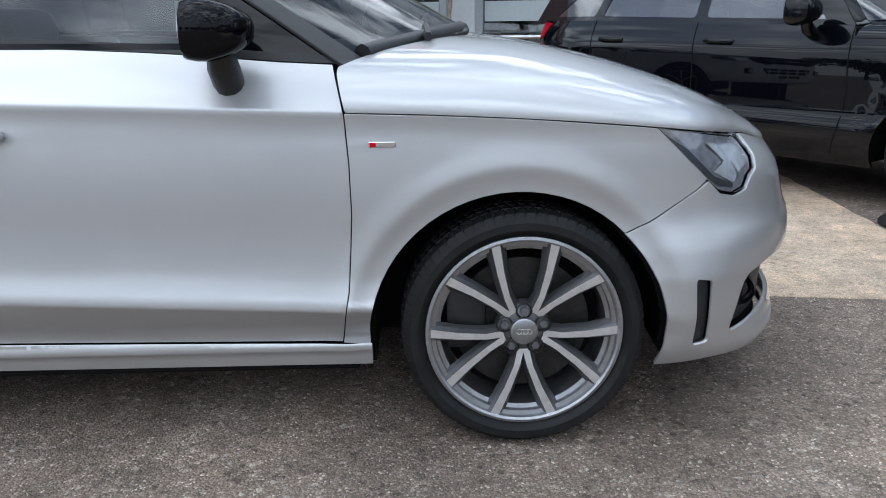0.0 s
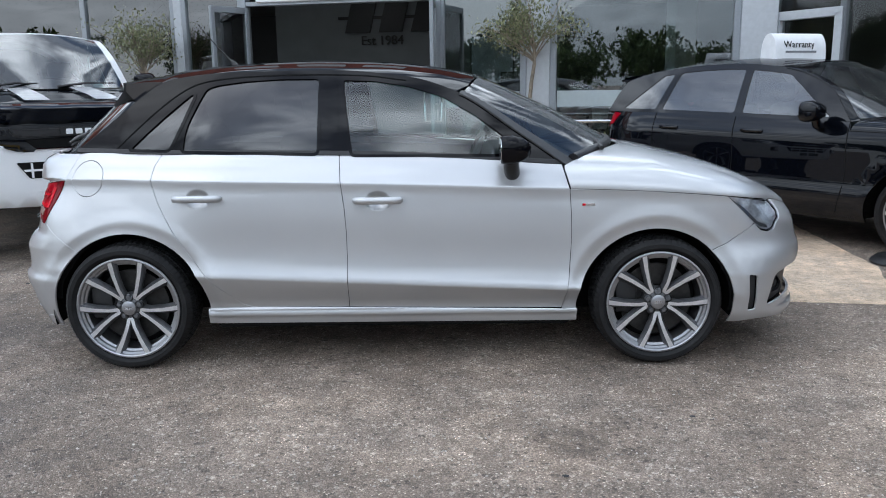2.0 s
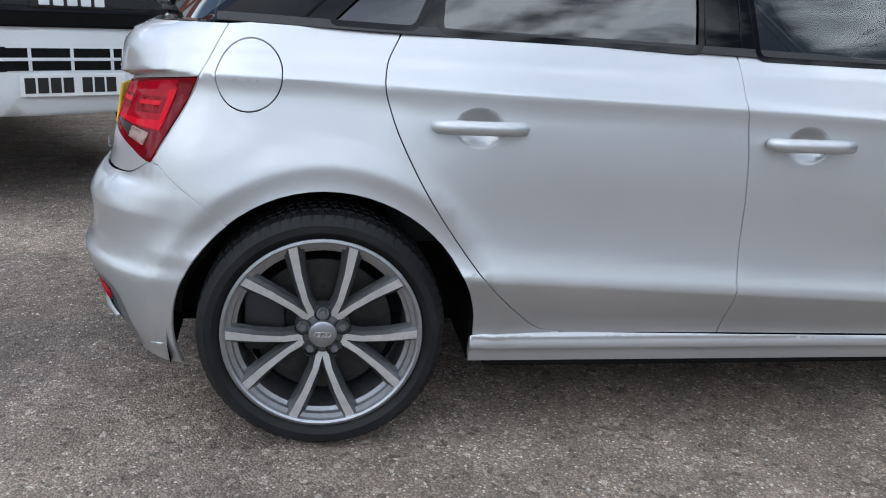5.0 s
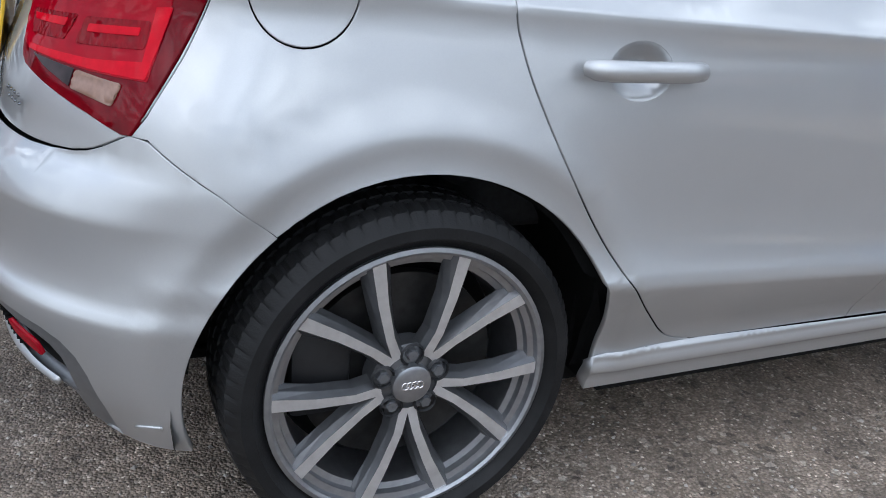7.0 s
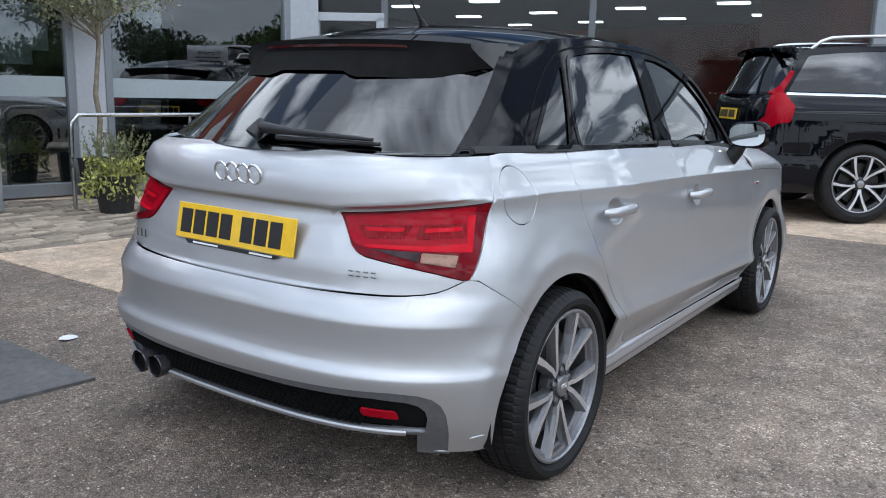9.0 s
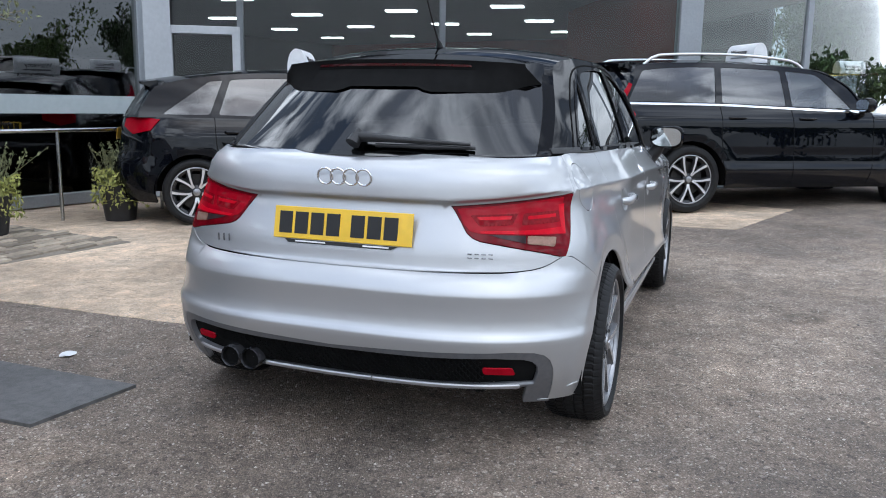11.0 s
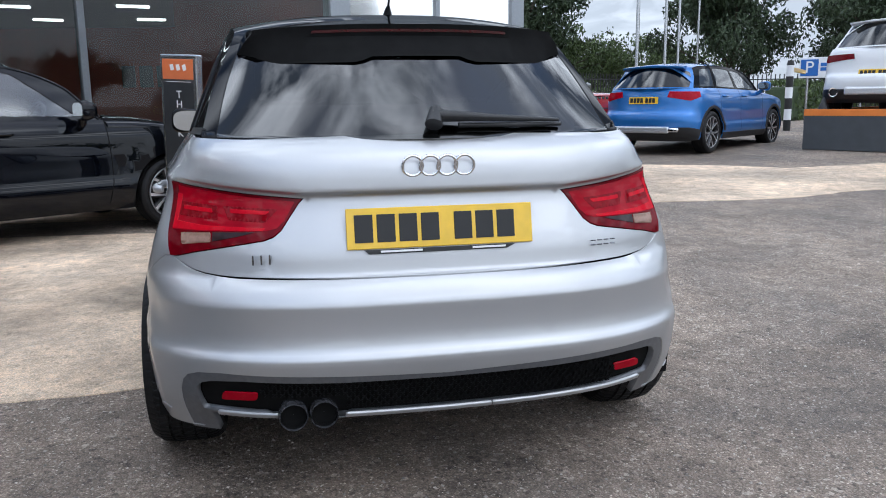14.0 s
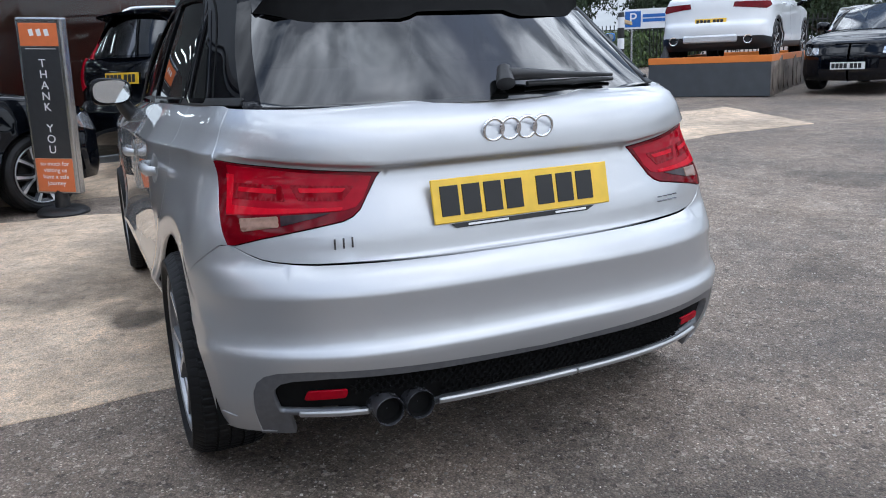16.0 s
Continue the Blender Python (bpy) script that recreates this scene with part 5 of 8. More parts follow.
frame_out = [(float(skin.sy(y)), z - LOWER) for y, z in (*corner_out, (0.25, 0.402), (0, 0.398), (-0.25, 0.402), *[(-y, z) for y, z in corner_out[::-1]], (-0.672, 0.207), (-0.670, 0.272), (-0.3, 0.265), (0, 0.263), (0.3, 0.265), (0.670, 0.272), (0.672, 0.207))]
diffuser = panel("diffuser_frame", skin, frame_out[::-1], GREY_TRIM, car, 0.03, holes=[mesh_out], gap=0.0035, depth=0.02, lift=-0.004, label="grey satin lower bumper frame with black mesh")
panel("mesh_back", skin, mesh_out, BLACK_MATT, diffuser, 0.04, depth=0.0, lift=-0.024)
bm = bmesh.new()
for row in range(6):
    for k in range(60):
        y = 0.625 - 0.0208 * k - (0.0104 if row % 2 else 0)
        z = 0.303 + 0.0135 * row - LOWER
        if -0.62 < y < 0.62 and not (0.28 < y < 0.62 and row < 3) and abs(y) < 0.51:
            pm = skin(np.array([float(skin.sy(y))]), np.array([z]))[0]
            for sgn in (1, -1):
                box(bm, (0.008, 0.015, 0.0028), Matrix.Translation((float(pm[0]) + 0.014, y, z)) @ Matrix.Rotation(sgn * radians(38), 4, "X"))
tagged(part("mesh_grid", bm, BLACK_MATT, diffuser, "fine black honeycomb mesh"), kind="stuff")
for y0, y1 in ((0.645, 0.475), (0.285, -0.13), (-0.136, -0.645)):
    strip = [(float(skin.sy(y)), 0.272 - LOWER + 0.012 * abs(y)) for y in np.linspace(y0, y1, 8)] + [(float(skin.sy(y)), 0.281 - LOWER + 0.012 * abs(y)) for y in np.linspace(y1, y0, 8)]
    panel("silver_strip", skin, strip, SILVER, diffuser, 0.012, depth=0.01, lift=0.006)
for y in (0.422, 0.34):
    bm = bmesh.new()
    m = Matrix.Translation((-0.592, y, 0.290 - LOWER)) @ Matrix.Rotation(radians(-92), 4, "Y")
    lathe(bm, [(0.034, -0.12), (0.035, 0.034), (0.037, 0.037), (0.039, 0.034), (0.039, -0.15)], 32, m)
    bmesh.ops.recalc_face_normals(bm, faces=bm.faces)
    pipe = part("tailpipe", bm, LAMP_DARK, diffuser, "dark steel tailpipe", smooth=40)
    bm = bmesh.new()
    lathe(bm, [(0.0335, 0.030), (0.033, 0.012), (0.001, 0.012)], 28, m)
    part("pipe_bore", bm, BLACK_MATT, pipe)
for sg in (1, -1):
    rf = [(float(skin.sy(y)), z - LOWER) for y, z in ((0.628 * sg, 0.324), (0.618 * sg, 0.348), (0.522 * sg, 0.350), (0.528 * sg, 0.328))]
    panel("rear_reflector", skin, rounded(rf, 0.009), RED_LENS, diffuser, 0.02, depth=0.008, lift=-0.006)

# cabin
win_f = [(1.058, 0.993), (1.03, 1.18), (1.012, 1.335), (1.16, 1.328), (1.316, 1.303), (1.478, 1.252), (1.62, 1.172), (1.735, 1.090), (1.80, 1.038), (1.80, 0.984)]
win_r = [(0.268, 1.018), (0.274, 1.09), (0.292, 1.15), (0.335, 1.24), (0.368, 1.300), (0.42, 1.318), (0.55, 1.334), (0.72, 1.343), (0.905, 1.342), (0.90, 1.002)]
win_q = [(0.012, 1.026), (0.09, 1.100), (0.17, 1.172), (0.25, 1.238), (0.303, 1.280), (0.316, 1.270), (0.262, 1.14), (0.207, 1.022)]
frame_seam = spline2([(-0.052, 1.024), (0.005, 1.078), (0.06, 1.13), (0.17, 1.225), (0.26, 1.288), (0.33, 1.320), (0.42, 1.338), (0.60, 1.352), (0.85, 1.357), (1.10, 1.350), (1.31, 1.325)], 4)
bp = spline2(cab.arch, 5)
frame_out2 = bp + [(x, float(a_belt(x)) + 0.001) for x in np.linspace(2.0, -0.22, 20)]
for mir in (False, True):
    frame_ob = panel("side_frame", cab.side, frame_out2, BLACK_GLOSS, car, 0.04, holes=[rounded(win_f, 0.02), rounded(win_r, 0.02), rounded(win_q, 0.012)], mirror=mir, label="gloss black window frame and pillars")
    for nm, w, g in (("front_window", win_f, GLASS_CLEAR), ("rear_window", win_r, GLASS_DARK), ("quarter_window", win_q, GLASS_DARK)):
        pane = panel(nm, cab.side, inset(rounded(w, 0.02), -0.006), g, car, 0.06, depth=0.0, lift=-0.005, mirror=mir, label="clear door glass" if g is GLASS_CLEAR else "dark privacy glass")
        pane.visible_shadow = False
        panel("window_seal", cab.side, inset(rounded(w, 0.02), -0.010), BLACK_GLOSS, pane, 0.04, holes=[inset(rounded(w, 0.02), 0.003)], depth=0.004, lift=0.0035, mirror=mir)
    seam_strip = frame_seam + [(x - 0.003, z + 0.005) for x, z in frame_seam[::-1]]
    panel("door_seam", cab.side, seam_strip, BLACK_MATT, frame_ob, 0.03, depth=0.003, lift=0.002, mirror=mir)
    belt_strip = [(x, float(a_belt(x)) - 0.001) for x in np.linspace(-0.25, 2.03, 24)] + [(x, float(a_belt(x)) + 0.017) for x in np.linspace(2.0, -0.25, 24)]
    panel("belt_trim", cab.side, belt_strip, BLACK_TRIM, car, 0.04, depth=0.01, lift=0.003, mirror=mir)
    for x0, x1, x2, x3 in ((0.915, 1.0, 0.985, 0.912), (1.008, 1.052, 1.008, 0.992)):
        pil = [(x0, 1.016), (x1, 1.013), (x2, 1.338), (x3, 1.340)]
        panel("pillar_trim", cab.side, pil, BLACK_GLOSS, car, 0.05, depth=0.006, lift=0.003, mirror=mir)
roof_out = [(-0.02, -0.9), (0.08, -1.0)] + [(x, -1.0) for x in np.linspace(0.17, 1.54, 12)] + [(1.60, -0.8), (1.635, -0.5), (1.65, 0), (1.635, 0.5), (1.60, 0.8)] + [(x, 1.0) for x in np.linspace(1.54, 0.17, 12)] + [(0.08, 1.0), (-0.02, 0.9), (-0.10, 0.5), (-0.12, 0), (-0.10, -0.5)]
panel("roof", cab.top, roof_out, BLACK_GLOSS, car, 0.06, label="gloss black roof")
ws = panel("windscreen", cab.front, rounded(box_uv(-0.96, 0.02, 0.96, 0.985), 0.03), GLASS_SCREEN, car, 0.08, depth=0.004, label="clear windscreen")
ws.visible_shadow = False
rs = panel("rear_screen", cab.back, rounded(box_uv(-0.94, -0.03, 0.94, 1.0), 0.02), GLASS_DARK, car, 0.08, depth=0.004, flip=True, label="dark tinted rear screen")
rs.visible_shadow = False
for sg in (-1, 1):
    panel("rear_pillar", cab.back, [(sg * 0.935, -0.03), (sg * 1.0, -0.03), (sg * 1.0, 1.0), (sg * 0.935, 1.0)][::sg], BLACK_GLOSS, car, 0.06, depth=0.01, lift=0.002, flip=True)
for sg in (-1, 1):
    panel("screen_pillar", cab.front, [(sg * 0.95, 0.0), (sg * 1.02, 0.0), (sg * 1.02, 1.0), (sg * 0.95, 1.0)][:: sg], BLACK_TRIM, car, 0.06, depth=0.01, lift=0.004)

# roof spoiler
BRAKE_OFF = material("unlit_brake_light", (0.05, 0.003, 0.005), 0.2, 0, 0.5, 0.2, 40)


def spoil(u, v):
    """u across, v from the roof round the lip to the underside."""
    tip = -0.185 + 0.13 * np.abs(u) ** 2.2
    zt = 1.340 - 0.012 * np.abs(u) ** 2.6
    root = 0.05 + 0.09 * np.abs(u)
    zr = 1.378 - 0.040 * np.abs(u) ** 2.5
    low_z = 1.222 + 0.018 * smooth01(0.34, 0.24, np.abs(u)) + 0.034 * smooth01(0.74, 1.0, np.abs(u))
    back = [cab.back(np.full(60, float(a) * 0.945), np.linspace(0, 1, 60)) for a in np.atleast_1d(u)]
    low_x = np.array([np.interp(z, p[:, 2], p[:, 0]) for z, p in zip(np.atleast_1d(low_z), back)]) - 0.012
    low_x2, low_z2 = tip + 0.008, zt - 0.035
    xs = [root, (root + tip) / 2, tip, tip + 0.002, low_x2, low_x, low_x + 0.1]
    zs = [zr, (zr + zt) / 2 + 0.004, zt, zt - 0.012, low_z2, low_z, low_z + 0.05]
    k = np.clip(np.floor(v).astype(int), 0, 5)
    t = np.clip(v, 0, 6) - k
    ax, az = np.choose(k, xs[:6]), np.choose(k, zs[:6])
    bx, bz = np.choose(k, xs[1:]), np.choose(k, zs[1:])
    y = u * np.interp(v, [0, 1, 2, 3, 4, 5, 6], [0.51, 0.497, 0.487, 0.49, 0.512, 0.540, 0.53])
    return np.stack([ax + (bx - ax) * t, y, az + (bz - az) * t], -1)


bm = bmesh.new()
us = np.linspace(-1, 1, 41)
rows = [[bm.verts.new(p) for p in spoil(us, np.full(41, v)).tolist()] for v in (0, 1, 2, 3, 4, 5, 6)]
for a, b in zip(rows, rows[1:]):
    for k in range(40):
        bm.faces.new((a[k], a[k + 1], b[k + 1], b[k]))
for k in (0, 40):
    bm.faces.new([r[k] for r in rows])
bmesh.ops.recalc_face_normals(bm, faces=bm.faces)
spoiler = part("roof_spoiler", bm, BLACK_GLOSS, car, "gloss black roof spoiler", smooth=35)
spoiler.data.materials.append(BLACK_MATT)
for f in spoiler.data.polygons:
    f.material_index = 1 if 80 <= f.index < 240 else 0
bm = bmesh.new()
ub = np.linspace(-0.62, 0.62, 21)
strip_rows = [[bm.verts.new((p[0] + dx, p[1], p[2])) for p in spoil(ub, np.full(21, v)).tolist()] for v, dx in ((3.15, 0.004), (3.15, -0.002), (3.5, -0.002), (3.5, 0.004))]
for a, b in zip(strip_rows, strip_rows[1:]):
    for k in range(20):
        bm.faces.new((a[k], a[k + 1], b[k + 1], b[k]))
part("brake_light", bm, BRAKE_OFF, spoiler)
# aerial
bm = bmesh.new()
tube(bm, [(0.365, 0, 1.408), (0.35, 0, 1.437), (0.335, 0, 1.45)], [0.022, 0.012, 0.006], 10)
tube(bm, [(0.338, 0, 1.445), (0.26, 0, 1.53), (0.17, 0, 1.64)], [0.0045, 0.0035, 0.0028], 6)
part("aerial", bm, BLACK_TRIM, car, smooth=50)
# wiper
bm = bmesh.new()
def on_back(q, t, off):
    a = cab.back(np.array([q]), np.array([t]))[0]
    return (float(a[0]) - off * 0.8, float(a[1]), float(a[2]) + off * 0.5)
tube(bm, [on_back(0.0, 0.03, 0.03), on_back(-0.02, 0.13, 0.035)], [0.026, 0.018], 10)
tube(bm, [on_back(0.0, 0.09, 0.035), on_back(-0.25, 0.07, 0.035), on_back(-0.62, 0.05, 0.03)], [0.019, 0.011, 0.005], 8)
tube(bm, [on_back(-0.12, 0.045, 0.012), on_back(-0.4, 0.04, 0.014), on_back(-0.64, 0.04, 0.012)], [0.007, 0.008, 0.006], 8)
part("rear_wiper", bm, BLACK_TRIM, car, smooth=50)

# bonnet
hood, hood_x = hood_surface(skin, a_shut, curve1((2.05, 1.01), (2.40, 0.995), (2.68, 0.945), (2.85, 0.898), (3.0, 0.842), (3.12, 0.785), (3.19, 0.735), (3.23, 0.70)), 2.06, 3.2, 2.1)
def hood_back(a):
    y = abs(math.cos(a)) ** (2 / 3.2) * 0.76
    z = 0.837 + 0.173 * math.sin(a) ** 0.95
    pillar = 2.057 - 0.025 * min(1.0, max(0.0, (z - 0.834) / 0.106))
    return max(pillar, 2.42 - 0.39 * min(1.0, y / 0.69) ** 2)


hood_out = [(2.057, 0.0), (hood_x - 0.004, 0.0), (hood_x - 0.004, math.pi), (2.057, math.pi)] + [(hood_back(a), a) for a in np.linspace(math.pi - 0.03, 0.03, 41)]
panel("bonnet", hood, hood_out, SILVER, car, 0.05, gap=0.0)
bm = bmesh.new()
tube(bm, [(2.09, -0.66, 0.955), (2.24, -0.45, 0.985), (2.33, -0.2, 1.0), (2.36, 0, 1.003), (2.33, 0.2, 1.0), (2.24, 0.45, 0.985), (2.09, 0.66, 0.955)], 0.028, 8)
part("scuttle", bm, BLACK_TRIM, car, smooth=50)
for (ya, yb_) in ((-0.52, 0.02), (0.1, 0.56)):
    bm = bmesh.new()
    tube(bm, [(2.25, ya, 0.995), (2.24, (ya + yb_) / 2, 1.035), (2.26, yb_, 1.03)], [0.012, 0.008, 0.005], 6)
    part("front_wiper", bm, BLACK_TRIM, car, smooth=50)
for sg in (-1, 1):
    mirror_pod(car, sg, 1.782, 0.862, 1.02, BLACK_GLOSS, (0.14, 0.185, 0.125), 0.78)

# inside
bm = bmesh.new()
box(bm, (1.72, 1.42, 0.3), Matrix.Translation((1.24, 0, 0.33)))
box(bm, (0.9, 0.9, 0.4), Matrix.Translation((-0.02, 0, 0.42)))
box(bm, (0.85, 0.8, 0.4), Matrix.Translation((2.5, 0, 0.48)))
part("floor_pan", bm, BLACK_MATT, car)
bm = bmesh.new()
box(bm, (1.66, 1.58, 0.03), Matrix.Translation((1.235, 0, 0.205)), 0.01, 1)
box(bm, (0.56, 1.0, 0.03), Matrix.Translation((-0.22, 0, 0.235)), 0.01, 1)
box(bm, (1.1, 1.0, 0.03), Matrix.Translation((2.55, 0, 0.20)), 0.01, 1)
part("undertray", bm, BLACK_MATT, car)
bm = bmesh.new()
box(bm, (0.44, 1.36, 0.34), Matrix.Translation((1.93, 0, 0.80)), 0.07, 3)
part("dashboard", bm, DASH, car, smooth=40)
for y in (-0.37, 0.37):
    seat(car, 1.12, y, 0.52)
bm = bmesh.new()
box(bm, (0.5, 1.24, 0.2), Matrix.Translation((0.42, 0, 0.56)), 0.06, 3)
box(bm, (0.16, 1.24, 0.56), Matrix.Translation((0.14, 0, 0.82)) @ Matrix.Rotation(radians(-18), 4, "Y"), 0.06, 3)
part("rear_bench", bm, SEAT, car, smooth=40)
steering(car, 1.60, -0.37, 0.90)
bm = bmesh.new()
box(bm, (0.03, 0.2, 0.055), Matrix.Translation((1.62, 0, 1.27)), 0.012)
part("rear_view_mirror", bm, DASH, car)
for x, yy, tw in ((0.0, 0.842, 0), (2.469, 0.845, 0)):
    wheel(car, pose(x, -yy, 0.302), 0.302, 0.236, 0.2, 0.0185, 10, "ten-spoke machined alloy wheel", twin=16)
    wheel(car, pose(x, yy, 0.302, 0, 0, 180), 0.302, 0.236, 0.2, 0.0185, 10, "ten-spoke machined alloy wheel", twin=16)


# ---- the other cars ----
def paint(name, color, metal=0.3):
    return material(name, color, 0.4, metal, 1.0 if max(color) > 0.02 else 0.72, 0.06, 300, var2=0.03, scale2=2, spec=0.1 if max(color) > 0.02 else 0.0, coat_rough=0.012)


PAINT_BLACK = paint("black_car_paint", (0.002, 0.0026, 0.0045), 0.0)
PAINT_BLUE = paint("blue_car_paint", (0.03, 0.16, 0.46), 0.5)
PAINT_RED = paint("red_car_paint", (0.42, 0.015, 0.02), 0.1)
PAINT_YELLOW = paint("yellow_car_paint", (0.72, 0.47, 0.03), 0.0)
PAINT_GREY = paint("grey_car_paint", (0.10, 0.105, 0.10), 0.5)
PAINT_WHITE = paint("white_car_paint", (0.74, 0.75, 0.76), 0.0)


def other_car(name, label, m, paint_mat, wb, ro, fo, W, H, belt, nose, hood, sill, r, rim, foot, base, roof_f, roof_r, glass_b, pillars, spokes=10, twin=0, arch_trim=None,
              tail=None, head=None, roof_mat=None, rails=False, chrome_line=False, plate_z=0.8, front_plate=None, tumble=0.34, lower=None, seam=True, corner=(0.85, 3.6, 3.0), nose_c=(0.9, 3.2, 2.8), tail_rake=0.3, dark_rear=True, drop=0.0, peak=0.5):
    """A car at the pose m, its rear axle at the origin. belt: heights of the window line at front and rear; nose, hood: bonnet heights;
    foot, base, roof_f, roof_r, glass_b: x of the front pillar's foot, the screen's base, the roof's ends and the rear screen's base."""
    root = thing(name, m, label, "car")
    bz = curve1((-ro, belt[1]), (0, belt[1]), (foot, belt[0]), (foot + 1, belt[0]))
    top_z = max(belt)
    side = curve1((sill - 0.05, W - 0.1), (sill, W - 0.05), (sill + 0.08, W - 0.02), (sill + 0.16, W - 0.004), (sill + 0.22, W - 0.002), (sill + 0.3, W - 0.022), (sill + 0.5, W - 0.028), (top_z - 0.18, W - 0.035), (top_z - 0.15, W - 0.042), (top_z - 0.1, W - 0.06), (top_z, W - 0.11), (top_z + 0.1, W - 0.2))
    rear = curve1((sill - 0.05, 0.14), (sill + 0.05, 0.06), (sill + 0.2, 0.01), (sill + 0.3, 0.0), (sill + 0.4, 0.015), (sill + 0.46, 0.07), (top_z - 0.12, 0.11), (top_z - 0.02, 0.14), (top_z + 0.05, 0.24), (top_z + 0.2, 0.4))
    front = curve1((sill - 0.05, 0.10), (sill, 0.03), (sill + 0.15, 0.0), (sill + 0.35, 0.0), (nose - 0.1, 0.035), (nose, 0.08), (hood, 0.3))
    ar, af = (0.0, r - 0.02, r + 0.065), (wb, r - 0.02, r + 0.065)
    sk = Skin(-ro, wb + fo, W, corner, nose_c, side, rear, front, (ar, af), 0.006, None,
              (curve1((sill - 0.05, W - 0.07), (sill + 0.1, W - 0.012), (sill + 0.3, W - 0.01), (0.7, W - 0.03)), -0.25, wb + 0.25))
    shut = curve1((foot - 0.1, belt[0] - 0.07), (wb, hood - 0.12), (wb + fo * 0.6, nose - 0.03), (wb + fo, nose - 0.06))
    S = lambda pts: [(float(sk.sx(x)), z) for x, z in pts]
    low = arches_outline(sk, sill, (ar, af), -ro + 0.35, wb + fo - 0.3)
    out = [(0.0, sill + 0.04)] + [(float(sk.sx(-ro + 0.12)), sill + 0.01)] + low + [(sk.length, sill - 0.02), (sk.length, nose - 0.03)]
    out += [(float(sk.sx(x)), float(shut(x))) for x in np.linspace(wb + fo - 0.12, foot + 0.02, 12)]
    gs = glass_b + tail_rake
    out += [(float(sk.sx(x)), float(bz(x))) for x in np.linspace(foot, gs, 12)] + [(float(sk.sx(gs - 0.12)), belt[1] - 0.005), (0.0, belt[1] - 0.005)]
    mats = (False, True)
    for mir in mats:
        body = panel("body_side", sk, out, paint_mat, root, 0.06, depth=0.02, mirror=mir)
        if seam:
            for px in pillars[1:]:
                if px is pillars[-1]:
                    line = [(foot - 0.03, sill + 0.06), (foot + 0.02, 0.55), (foot, float(bz(foot)))]
                elif px is pillars[1]:
                    line = [(0.52, sill + 0.08), (0.40, 0.52), (px[0] + 0.02, 0.72), (px[0], float(bz(px[0])))]
                else:
                    line = [(px[0] + 0.03, sill + 0.06), (px[0] + 0.03, 0.6), (px[0], float(bz(px[0])))]
                sp = S(spline2(line, 6))
                panel("door_gap", sk, sp + [(s + 0.007, z) for s, z in sp[::-1]], BLACK_MATT, body, 0.1, depth=0.0, lift=0.0015, mirror=mir)
            for px in pillars[1:-1]:
                hx, hz = px[0] + 0.2, top_z - 0.13
                bm = bmesh.new()
                p0 = sk(np.array([float(sk.sx(hx))]), np.array([hz]))[0]
                sg = -1 if mir else 1
                tube(bm, [(hx - 0.1, p0[1] * sg, hz), (hx - 0.08, (p0[1] - 0.028) * sg, hz), (hx + 0.08, (p0[1] - 0.028) * sg, hz), (hx + 0.1, p0[1] * sg, hz)], 0.014, 8)
                part("door_handle", bm, paint_mat, body, smooth=50)
        if lower:
            lowline = S([(x, sill - 0.012) for x in np.linspace(r + 0.07, wb - r - 0.07, 6)]) + S([(x, sill + 0.09) for x in np.linspace(wb - r - 0.06, r + 0.06, 6)])
            panel("sill_trim", sk, lowline, lower, body, 0.08, depth=0.02, lift=0.008, mirror=mir)
            for cx, cz, rr in (ar, af):
                ring = arc(cx, cz, rr - 0.002, 175, 5) + arc(cx, cz, rr + 0.045, 5, 175)
                panel("arch_trim", sk, S(ring), arch_trim or lower, body, 0.06, depth=0.015, lift=0.01, mirror=mir)
            rl = [(0.0, sill - 0.02), (float(sk.sx(-ro + 0.2)), sill - 0.02)] + S([(-r - 0.1, sill), (-r - 0.09, sill + 0.16)]) + [(float(sk.sx(-ro + 0.2)), sill + 0.2), (0.0, sill + 0.2)]
            panel("rear_valance", sk, rl, lower, body, 0.06, depth=0.015, lift=0.008, mirror=mir)
        if chrome_line:
            cl = S([(x, float(bz(x)) - 0.004) for x in np.linspace(gs, foot - 0.05, 12)]) + S([(x, float(bz(x)) + 0.016) for x in np.linspace(foot - 0.05, gs, 12)])
            panel("chrome_strip", sk, cl, CHROME, body, 0.1, depth=0.01, lift=0.006, mirror=mir)
        if tail:
            for poly, tm in tail:
                panel("tail_lamp", sk, [(float(sk.sy(-y)) if kind == "y" else float(sk.sx(y)), z) for kind, y, z in poly], tm, body, 0.03, depth=0.01, lift=0.008, mirror=mir, label="red tail lamp")
        if head:
            for poly, hm in head:
                panel("headlight", sk, [(float(sk.sf(y)) if kind == "y" else float(sk.sx(y)), z) for kind, y, z in poly], hm, body, 0.03, depth=0.01, lift=0.006, mirror=mir)
        for cx, cz, rr in (ar, af):
            bm = bmesh.new()
            sg = 1 if mir else -1
            r0 = [bm.verts.new((cx + (rr + 0.01) * math.cos(a), sg * (W - 0.04), cz + (rr + 0.01) * math.sin(a))) for a in np.linspace(0, math.pi, 20)]
            r1 = [bm.verts.new((cx + (rr + 0.01) * math.cos(a), sg * (W - 0.4), cz + (rr + 0.01) * math.sin(a))) for a in np.linspace(0, math.pi, 20)]
            for k in range(19):
                bm.faces.new((r0[k], r0[k + 1], r1[k + 1], r1[k]))
            bm.faces.new(r1)
            part("wheel_arch_liner", bm, BLACK_MATT, root)
